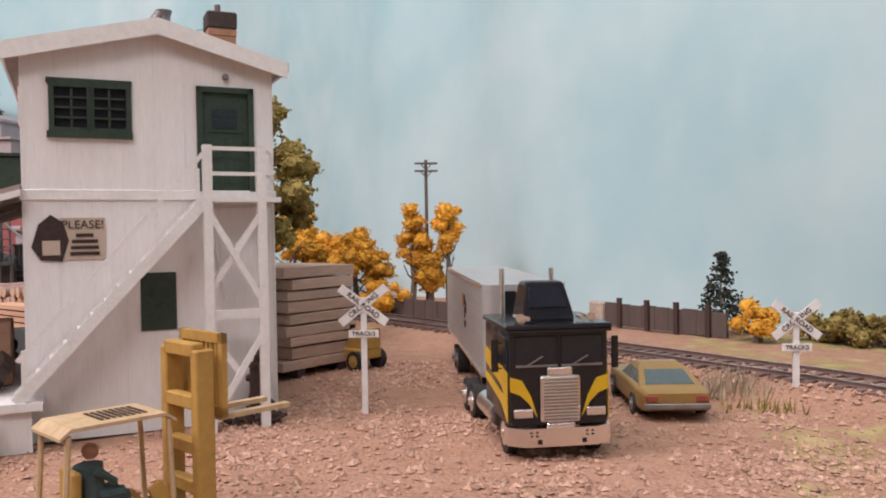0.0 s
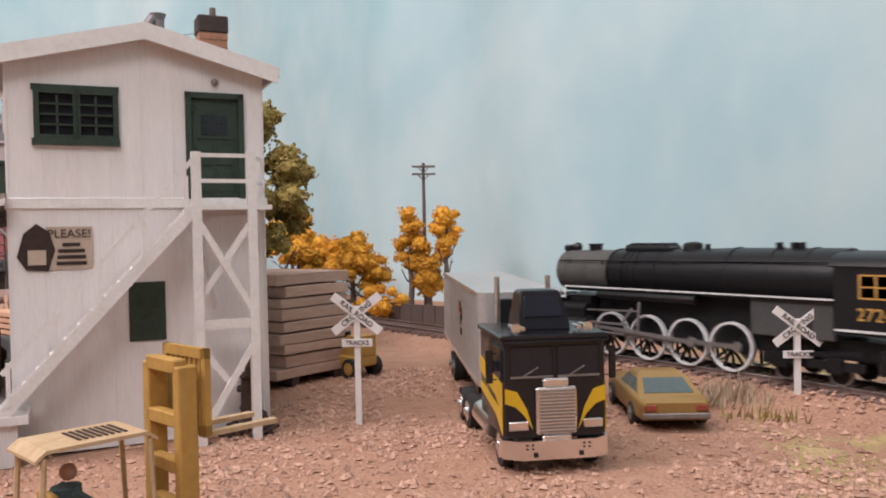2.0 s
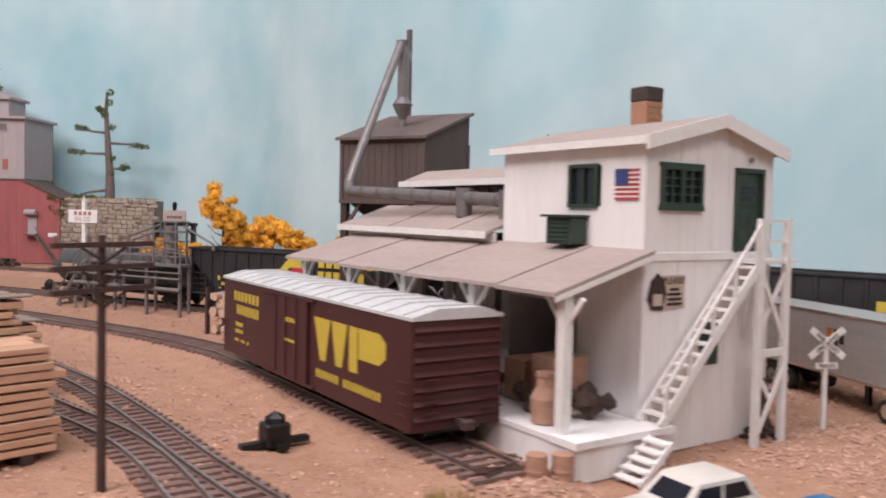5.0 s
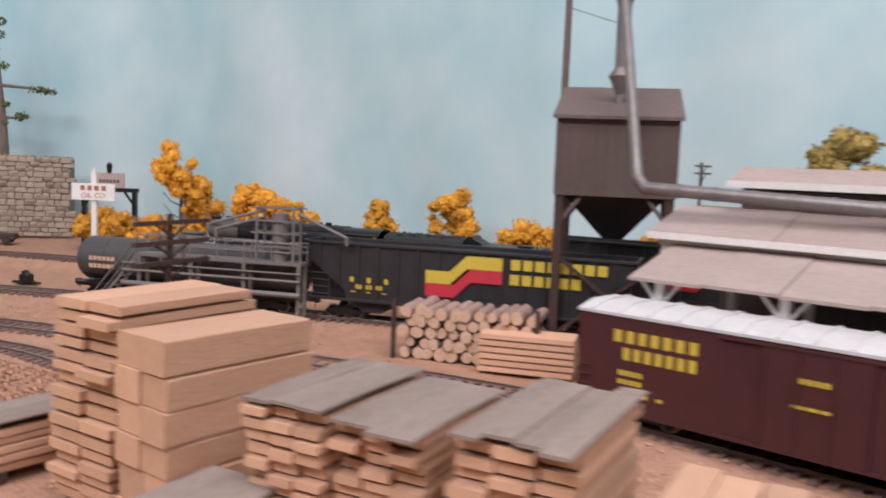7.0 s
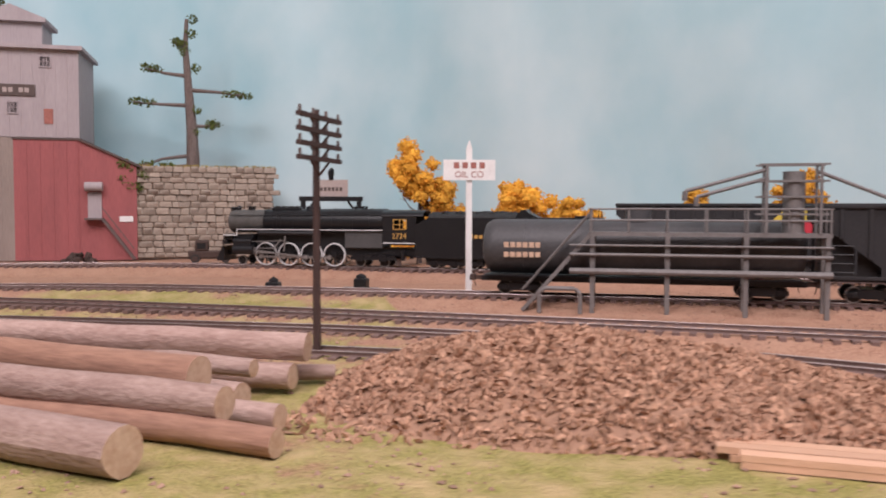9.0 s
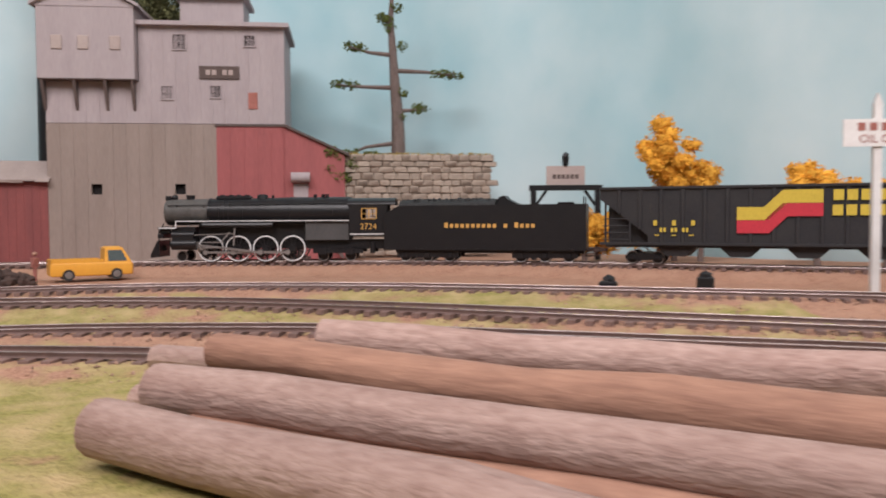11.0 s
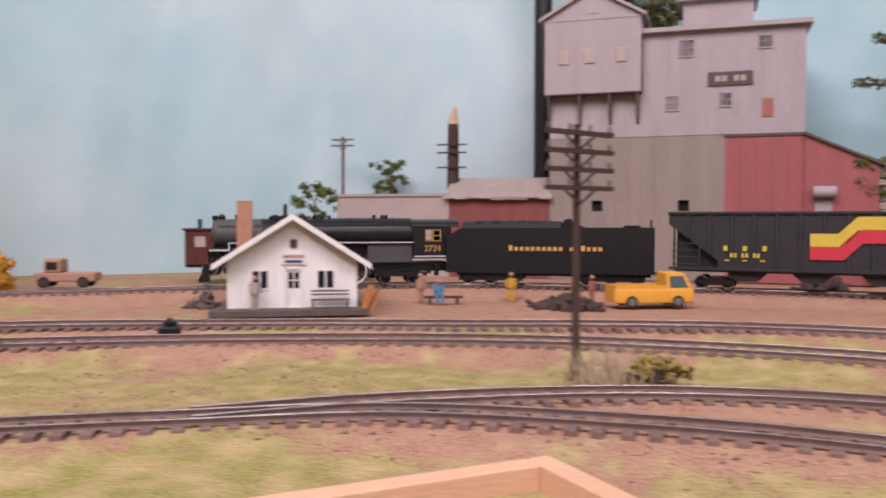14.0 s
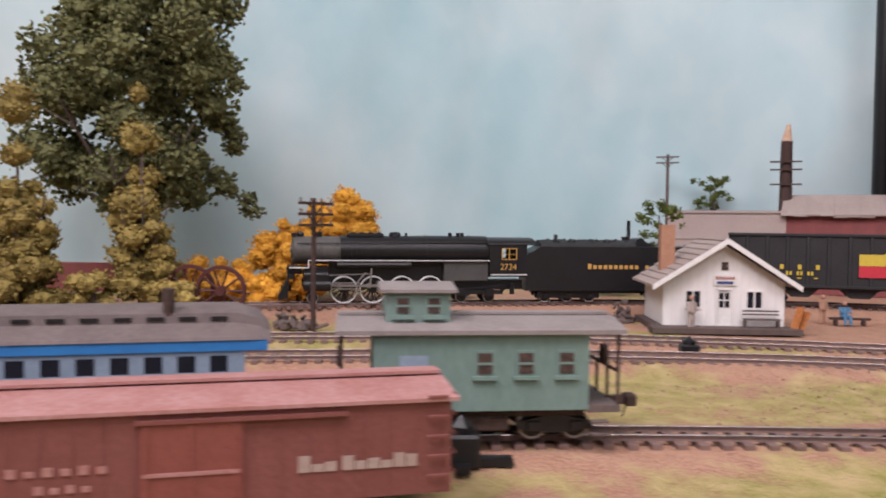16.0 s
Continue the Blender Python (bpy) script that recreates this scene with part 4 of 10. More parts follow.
def squat(root, factor, above=1.1):
    """Bring down what stands above the running gear of an engine or car."""
    for ob in root.children_recursive:
        if ob.type != "MESH" or "wheelset" in ob.name or ob.name.startswith(("tyre", "side_rod", "main_rod", "road_number")):
            continue
        dz = ob.matrix_basis.translation.z
        for v in ob.data.vertices:
            z = v.co.z + dz
            if z > above * U:
                v.co.z = (above * U + (z - above * U) * factor) - dz


LOCO, DRIVERS, SIDE_RODS, MAIN_RODS = build_locomotive()
TENDER = build_tender()
squat(LOCO, 0.98)
squat(TENDER, 0.97)
TRAIN_HOPPERS = [build_hopper("black coal-filled hopper car with yellow and red stripe", place(0, 0, 2))]
squat(TRAIN_HOPPERS[0], 0.93)
for _k in range(3):
    TRAIN_HOPPERS.append(copy_thing(TRAIN_HOPPERS[0], place(0, 0, 2)))
# the standing hopper by the oil rack
_h = copy_thing(TRAIN_HOPPERS[0], place(36.2, 31.3, 0.7, 150.8))
_h["label"] = "black striped hopper car standing by the lumber yard"

TRAIN_TIMES = [0, 1, 1.5, 2.5, 3, 3.5, 4, 8, 8.5, 9, 11.3, 11.8, 12.5, 14.5, 15, 16]
TRAIN_WAY = [14.3, 26.6, 32.7, 44.6, 50.8, 57.1, 63.6, 119.9, 126.2, 132.6, 160.5, 166.5, 174.8, 198.1, 204.1, 215.8]


MAIN_START = WAYS["main"].s[24 * 5]      # where the line enters the view


def front_of_train(t):
    return MAIN_START + float(np.interp(t, TRAIN_TIMES, TRAIN_WAY))


def motions():
    way, z = WAYS["main"], TRACKS["main"][0]
    times = [k * 0.1 for k in range(161)]
    cars = [(LOCO, 0.0, -3.5, -13.0), (TENDER, -17.0, -3.0, -11.6)]
    cars += [(h, -32.7 - 23.3 * k, -2.9, -19.1) for k, h in enumerate(TRAIN_HOPPERS)]
    for ob, off, x0, x1 in cars:
        walk(ob, [(t, car_pose(way, z, front_of_train(t) + off, 0, x0, x1)) for t in times])
    for w, x in zip(DRIVERS, (-3.5, -5.55, -7.6, -9.62)):
        walk(w, [(t, pose(x * U, 0, 0.96 * U, 0, math.degrees(front_of_train(t) / 0.96), 0)) for t in times])
    r = 0.42
    for ob, y in SIDE_RODS:
        walk(ob, [(t, place(-r * math.sin(front_of_train(t) / 0.96), y, 0.96 - r * math.cos(front_of_train(t) / 0.96))) for t in times])
    for ob, y in MAIN_RODS:
        rows = []
        for t in times:
            a = front_of_train(t) / 0.96
            cx, cz = -7.6 - r * math.sin(a), 0.96 - r * math.cos(a)
            rows.append((t, place(cx, y, cz, 0, 0, -math.degrees(math.asin((1.28 - cz) / 5.05)))))
        walk(ob, rows)


# ---- the lumber office: a runs along its front wall, b back from it ----
OFFICE = place(66.04, -7.26, 0, 36.6)


def sash(name, parent, x0, x1, z0, z1, y, cols, rows, mat=GREEN_PAINT, axis="x", t=0.12):
    """A window frame with glazing bars and one dark pane."""
    bm = bmesh.new()
    def b(a0, a1, y0, y1, c0, c1):
        if axis == "x":
            box(bm, a0, a1, y0, y1, c0, c1)
        else:
            box(bm, y0, y1, a0, a1, c0, c1)
    f = 0.16
    b(x0 - f, x1 + f, y - t, y + 0.05, z1, z1 + f)
    b(x0 - f, x1 + f, y - t, y + 0.05, z0 - f, z0)
    b(x0 - f, x0, y - t, y + 0.05, z0, z1)
    b(x1, x1 + f, y - t, y + 0.05, z0, z1)
    for k in range(1, cols):
        x = x0 + (x1 - x0) * k / cols
        b(x - 0.035, x + 0.035, y - t * 0.5, y + 0.03, z0, z1)
    for k in range(1, rows):
        z = z0 + (z1 - z0) * k / rows
        b(x0, x1, y - t * 0.5, y + 0.03, z - 0.03, z + 0.03)
    frame_ob = part(name, bm, mat, parent)
    bm = bmesh.new()
    if axis == "x":
        box(bm, x0, x1, y + 0.06, y + 0.1, z0, z1)
    else:
        box(bm, y + 0.06, y + 0.1, x0, x1, z0, z1)
    part("pane", bm, DARK_GLASS, frame_ob, "dark window pane")
    return frame_ob


def build_office():
    root = thing("lumber_office", "two-storey white board office with dark green trim and an outside stair", "building", OFFICE)
    E, W, D = 0.42, 8.12, 8.6        # west and east faces, depth
    # walls
    bm = bmesh.new()
    wall_with_openings(bm, E, W, 0, 0.2, 0, 11.9, [(1.35, 3.45, 9.6, 11.05), (5.75, 7.3, 7.75, 11.05), (3.8, 4.8, 3.3, 5.1)])
    prism(bm, [(E, 11.9), (W, 11.9), (4.4, 12.95)], 0, 0.2)
    front = part("wall", bm, WHITE_WOOD, root)
    bm = bmesh.new()
    wall_with_openings(bm, 0.2, D, E, E + 0.2, 0, 11.9, [(2.3, 4.1, 9.5, 11.15), (3.5, 8.0, 1.5, 5.5)], "y")
    part("wall", bm, WHITE_WOOD, root)
    bm = bmesh.new()
    box(bm, W - 0.2, W, 0.2, D, 0, 11.9)
    part("wall", bm, WHITE_WOOD, root)
    bm = bmesh.new()
    box(bm, E + 0.2, W - 0.2, D - 0.2, D, 0, 11.9)
    prism(bm, [(E, 11.9), (W, 11.9), (4.4, 12.95)], D - 0.2, D)
    part("wall", bm, WHITE_WOOD, root)
    # board battens and the belt course
    rng = random.Random(2)
    for k in range(9):
        bm = bmesh.new()
        x = E + 0.05 + k * 0.95
        top = 11.95 + (1.0 - abs(x - 4.4) / 4.4) * 0.95
        for z0, z1 in ((0.02, 7.45), (7.8, top)):
            if z0 > 7 and (1.2 < x < 3.6 or 5.6 < x < 7.5):
                box(bm, x - 0.02, x + 0.02, -0.02, 0.0, 11.3, top)
                if x < 4:
                    box(bm, x - 0.02, x + 0.02, -0.02, 0.0, z0, 9.4)
            elif not (z0 < 1 and 3.6 < x < 5.0):
                box(bm, x - 0.02, x + 0.02, -0.025, 0.0, z0, z1)
        part("batten", bm, WHITE, root)
    bm = bmesh.new()
    box(bm, E - 0.06, W + 0.06, -0.08, 0, 7.45, 7.78, 0.02)
    part("belt_course", bm, WHITE, root)
    # roof
    for side in (0, 1):
        bm = bmesh.new()
        if side == 0:
            pts = [(-0.03, 11.9), (4.4, 13.0), (4.4, 13.2), (-0.03, 12.1)]
        else:
            pts = [(W + 0.42, 11.86), (4.4, 13.0), (4.4, 13.2), (W + 0.42, 12.06)]
        prism(bm, pts, -0.42, D + 0.5)
        roof = part("roof", bm, ROOF_FELT, root, "grey-pink felt roof slope")
        bm = bmesh.new()
        pts2 = [(p[0], p[1] - (0.3 if i < 2 else -0.03)) for i, p in enumerate(pts)]
        prism(bm, pts2, -0.52, -0.42)
        part("bargeboard", bm, WHITE, roof, "white bargeboard")
        bm = bmesh.new()
        x = -0.1 if side == 0 else W + 0.42
        box(bm, x, x + 0.08, -0.45, D + 0.5, 11.8, 12.1)
        part("fascia", bm, WHITE, roof, "white eaves board")
    bm = bmesh.new()
    box(bm, 7.0, 8.1, 6.2, 7.2, 11.8, 14.7)
    chim = part("chimney", bm, BRICK, root, "orange brick chimney with a sooty top")
    for r in range(8):
        for k in range(3):
            bm = bmesh.new()
            x = 7.0 + 0.37 * k + (0.1 if r % 2 else 0)
            box(bm, x, min(x + 0.33, 8.12), 6.17, 6.2, 12.4 + 0.29 * r, 12.63 + 0.29 * r)
            part("brick", bm, BRICK, chim)
    bm = bmesh.new()
    box(bm, 6.95, 8.15, 6.15, 7.25, 14.7, 15.4, 0.06)
    part("chimney_cap", bm, SOOT, chim, "sooty chimney top")
    # windows and doors
    for x0 in (1.35, 2.44):
        sash("window", root, x0 + 0.02, x0 + 1.0, 9.7, 10.95, 0.0, 2, 4)
    bm = bmesh.new()
    box(bm, 1.15, 3.62, -0.1, 0.02, 11.05, 11.22)
    box(bm, 1.15, 3.62, -0.16, 0.02, 9.38, 9.58)
    part("window_surround", bm, GREEN_PAINT, root)
    sash("window", root, 2.6, 4.0, 9.6, 11.05, E, 2, 1, axis="y")
    bm = bmesh.new()
    box(bm, 5.6, 5.78, -0.12, 0.05, 7.75, 11.2)
    box(bm, 7.28, 7.46, -0.12, 0.05, 7.75, 11.2)
    box(bm, 5.6, 7.46, -0.12, 0.05, 11.02, 11.2)
    part("door_frame", bm, GREEN_PAINT, root)
    bm = bmesh.new()
    box(bm, 5.78, 7.28, 0.02, 0.12, 7.75, 11.02)
    door = part("door", bm, GREEN_PAINT, root, "dark green upstairs door")
    for z in (9.85, 10.2):
        for k in range(3):
            bm = bmesh.new()
            box(bm, 6.1 + 0.29 * k, 6.34 + 0.29 * k, -0.01, 0.02, z, z + 0.28)
            part("pane", bm, DARK_GLASS, door, "small dark pane")
    bm = bmesh.new()
    for z0, z1 in ((8.0, 8.7), (8.85, 9.5)):
        for x0 in (5.95, 6.6):
            box(bm, x0, x0 + 0.5, -0.01, 0.02, z0, z1, 0.02)
    box(bm, 5.98, 7.08, -0.03, 0.02, 9.72, 9.8)
    part("door_panel", bm, GREEN_PAINT, door)
    bm = bmesh.new()
    blob(bm, (6.55, -0.08, 11.55), 0.12, 0, 2)
    rod(bm, (6.55, 0, 11.62), (6.55, -0.08, 11.55), 0.04, n=5)
    part("door_lamp", bm, STEEL, root, "small lamp over the door")
    bm = bmesh.new()
    box(bm, 3.75, 4.85, -0.07, 0.1, 3.25, 5.12, 0.02)
    part("hatch", bm, GREEN_PAINT, root, "dark green lower hatch")
    # unseen floor, added to keep the interior dark behind the openings
    bm = bmesh.new()
    box(bm, E + 0.3, W - 0.3, 0.4, D - 0.4, 7.6, 7.7)
    part("upper_floor", bm, BROWN_BOARD, root)
    # stair and its landing
    bm = bmesh.new()
    box(bm, 5.6, 8.05, -1.35, -0.05, 7.35, 7.5)
    stair = part("stair_landing", bm, WHITE, root)
    for b in (-1.3, -0.25):
        bm = bmesh.new()
        bar(bm, (0.2, b, 1.5), (5.7, b, 7.42), 0.12, 0.34)
        part("stringer", bm, WHITE, stair)
    for k in range(14):
        bm = bmesh.new()
        f = (k + 0.5) / 14
        x, z = 0.35 + 5.35 * f, 1.65 + 5.75 * f
        box(bm, x - 0.2, x + 0.2, -1.3, -0.25, z - 0.04, z + 0.06)
        part("step", bm, WHITE, stair)
    bm = bmesh.new()
    bar(bm, (0.25, -1.32, 2.7), (5.75, -1.32, 9.05), 0.09, 0.14)
    part("handrail", bm, WHITE, stair)
    for k in range(5):
        bm = bmesh.new()
        f = k / 4.4 + 0.03
        x, z = 0.25 + 5.5 * f, 1.6 + 5.9 * f
        box(bm, x - 0.06, x + 0.06, -1.38, -1.26, z, z + 1.25)
        part("baluster", bm, WHITE, stair)
    for x in (5.72, 7.42):
        bm = bmesh.new()
        box(bm, x - 0.14, x + 0.14, -1.4, -1.14, 0, 9.15)
        part("post", bm, WHITE, stair)
    for z in (8.25, 9.05):
        bm = bmesh.new()
        bar(bm, (5.7, -1.28, z), (7.5, -1.28, z), 0.1, 0.12)
        part("guard_rail", bm, WHITE, stair)
        bm = bmesh.new()
        bar(bm, (8.0, -0.05, z), (7.45, -1.28, z), 0.08, 0.1)
        part("guard_rail", bm, WHITE, stair)
    bm = bmesh.new()
    bar(bm, (5.7, -1.28, 3.75), (7.45, -1.28, 3.75), 0.1, 0.3)
    part("brace", bm, WHITE, stair)
    for p0, p1 in (((5.75, -1.32, 7.0), (7.35, -1.32, 4.2)), ((7.35, -1.24, 6.9), (5.8, -1.24, 4.6)), ((7.4, -1.32, 3.1), (5.8, -1.32, 0.5)), ((5.8, -1.24, 3.0), (6.6, -1.24, 1.9)),
                   ((5.75, -1.2, 7.0), (6.4, -0.05, 4.2)), ((7.4, -1.2, 3.2), (7.9, -0.05, 0.4))):
        bm = bmesh.new()
        bar(bm, p0, p1, 0.09, 0.2)
        part("brace", bm, WHITE, stair)
    bm = bmesh.new()
    box(bm, 5.9, 8.0, -0.06, 0, 0.05, 7.2)
    part("under_stair_panel", bm, WHITE_WOOD, root)
    # lower steps and porch
    bm = bmesh.new()
    box(bm, -4.0, 0.9, -1.4, -0.02, 1.25, 1.5)
    box(bm, -3.95, E - 0.02, -0.02, 22.5, 1.25, 1.45)
    deck = part("porch_deck", bm, WHITE_WOOD, root, "whitened timber loading deck")
    bm = bmesh.new()
    box(bm, -3.8, 0.6, -1.2, -1.05, 0, 1.25)
    box(bm, -3.9, -3.75, -1.2, 22, 0, 1.25)
    part("deck_skirt", bm, WHITE_WOOD, deck)
    for k in range(5):
        bm = bmesh.new()
        z = 1.3 - 0.27 * k
        box(bm, -0.9 - 0.34 * k, -0.45 - 0.34 * k, -2.5, -1.42, z - 0.08, z)
        part("step", bm, WHITE, deck)
    for b in (-2.5, -1.5):
        bm = bmesh.new()
        bar(bm, (-0.5, b, 1.3), (-2.1, b, 0.0), 0.1, 0.22)
        part("stringer", bm, WHITE, deck)
    for b in (-0.2, 5.2, 10.6, 16, 21.5):
        bm = bmesh.new()
        box(bm, -3.75, -3.35, b - 0.2, b + 0.2, 1.45, 6.5)
        p = part("porch_post", bm, WHITE, root)
        bm = bmesh.new()
        bar(bm, (-3.55, b, 5.2), (-3.55, b + 1.0, 6.35), 0.14, 0.16)
        bar(bm, (-3.55, b, 5.2), (-3.55, b - 0.9, 6.3), 0.14, 0.16)
        part("bracket", bm, WHITE, p)
    # porch roof in felt strips
    for k in range(7):
        b0, b1 = -0.6 + 3.33 * k, -0.6 + 3.33 * (k + 1) - 0.03
        bm = bmesh.new()
        lift = 0.05 * (k % 2)
        prism(bm, [(-4.4, 6.35 + lift), (E - 0.01, 7.75 + lift), (E - 0.01, 7.9 + lift), (-4.4, 6.5 + lift)], b0, b1)
        part("roof_strip", bm, ROOF_FELT, root, "pinkish grey felt strip")
    bm = bmesh.new()
    prism(bm, [(-4.4, 6.15), (E, 7.55), (E, 7.75), (-4.4, 6.35)], -0.62, -0.6)
    part("porch_bargeboard", bm, WHITE, root)
    # wall sign, flag and the green box on the side wall
    bm = bmesh.new()
    box(bm, 1.45, 2.75, -0.05, -0.03, 5.6, 6.9)
    sign = part("sign_board", bm, SIGN_PAPER, root, "aged paper fire notice")
    bm = bmesh.new()
    prism(bm, [(0.65, 6.0), (0.9, 5.6), (1.5, 5.55), (1.7, 6.2), (1.55, 6.75), (1.2, 7.0), (0.85, 6.7)], -0.07, -0.03)
    part("sign_shape", bm, INK, sign, "plain dark brown printed shape")
    bm = bmesh.new()
    box(bm, 0.95, 1.45, -0.09, -0.07, 5.75, 6.2)
    part("sign_patch", bm, SIGN_PAPER, sign)
    lettering("sign_words", "PLEASE!", 0.36, INK, sign, place(2.1, -0.065, 6.68, 0, 90))
    bm = bmesh.new()
    for k, w in enumerate((0.5, 0.75, 0.8, 0.85)):
        box(bm, 2.15 - w / 2, 2.15 + w / 2, -0.07, -0.05, 6.3 - 0.19 * k, 6.41 - 0.19 * k)
    part("sign_lines", bm, INK, sign)
    bm = bmesh.new()
    box(bm, 0.370, 0.400, 0.25, 1.5, 9.75, 10.95)
    flag = part("flag", bm, WHITE, root, "small painted flag")
    bm = bmesh.new()
    for k in range(7):
        box(bm, 0.355, 0.370, 0.25, 1.5, 9.75 + 0.18 * k, 9.85 + 0.18 * k)
    part("flag_stripe", bm, FLAG_RED, flag)
    bm = bmesh.new()
    box(bm, 0.340, 0.355, 0.8, 1.5, 10.32, 10.95)
    part("flag_canton", bm, FLAG_BLUE, flag)
    bm = bmesh.new()
    box(bm, -0.530, 0.400, 3.0, 4.5, 7.95, 9.05, 0.05)
    for k in range(5):
        box(bm, -0.580, -0.510, 3.1, 4.4, 8.1 + 0.18 * k, 8.18 + 0.18 * k)
    box(bm, -0.780, 0.400, 2.9, 4.6, 9.05, 9.15)
    part("window_cooler", bm, GREEN_PAINT, root, "green louvred cooler box")
    return root


def build_shed():
    root = thing("lumber_shed", "open lumber shed with pinkish grey felt roofs", "shed", OFFICE)
    bm = bmesh.new()
    box(bm, 0.1, 8.0, 8.8, 23.5, 1.25, 1.45)
    part("floor", bm, BROWN_BOARD, root)
    bm = bmesh.new()
    box(bm, 8.0, 8.2, 8.8, 23.5, 0, 8.0)
    box(bm, 0.0, 8.0, 23.3, 23.5, 0, 1.4)
    part("wall", bm, BROWN_BOARD, root)
    bm = bmesh.new()
    box(bm, 0.0, 0.2, 8.8, 23.5, 7.7, 8.25)
    part("wall", bm, WHITE_WOOD, root)
    for b in (9.2, 12.7, 16.2, 19.7, 23.2):
        bm = bmesh.new()
        box(bm, 0.0, 0.35, b - 0.18, b + 0.18, 1.4, 7.7)
        part("post", bm, WHITE, root)
    for k in range(5):
        b0, b1 = 8.7 + 3.04 * k, 8.7 + 3.04 * (k + 1) - 0.02
        bm = bmesh.new()
        lift = 0.04 * (k % 2)
        prism(bm, [(-0.5, 8.15 + lift), (3.0, 9.4 + lift), (3.0, 9.55 + lift), (-0.5, 8.3 + lift)], b0, b1)
        part("roof_strip", bm, ROOF_FELT, root, "pinkish grey felt strip")
        bm = bmesh.new()
        prism(bm, [(8.7, 8.15 + lift), (5.2, 9.4 + lift), (5.2, 9.55 + lift), (8.7, 8.3 + lift)], b0, b1)
        part("roof_strip", bm, ROOF_FELT, root, "pinkish grey felt strip")
    bm = bmesh.new()
    box(bm, -0.58, -0.5, 8.7, 23.9, 8.0, 8.32)
    part("eaves_board", bm, WHITE, root)
    # monitor
    bm = bmesh.new()
    box(bm, 3.0, 5.2, 10.7, 20.7, 9.3, 10.9)
    mon = part("monitor", bm, BROWN_BOARD, root, "dark louvred roof monitor")
    for k in range(9):
        bm = bmesh.new()
        box(bm, 2.85, 3.0, 11.0 + k * 1.08, 11.7 + k * 1.08, 9.9, 10.5)
        part("louvre", bm, POLE_GREY, mon)
    bm = bmesh.new()
    prism(bm, [(2.2, 10.75), (4.1, 11.5), (4.1, 11.65), (2.2, 10.9)], 10.2, 21.2)
    prism(bm, [(6.0, 10.75), (4.1, 11.5), (4.1, 11.65), (6.0, 10.9)], 10.2, 21.2)
    roof = part("monitor_roof", bm, ROOF_FELT, mon, "grey felt monitor roof")
    bm = bmesh.new()
    box(bm, 2.12, 2.2, 10.2, 21.2, 10.62, 10.95)
    part("monitor_fascia", bm, WHITE, mon, "white monitor eaves board")
    return root


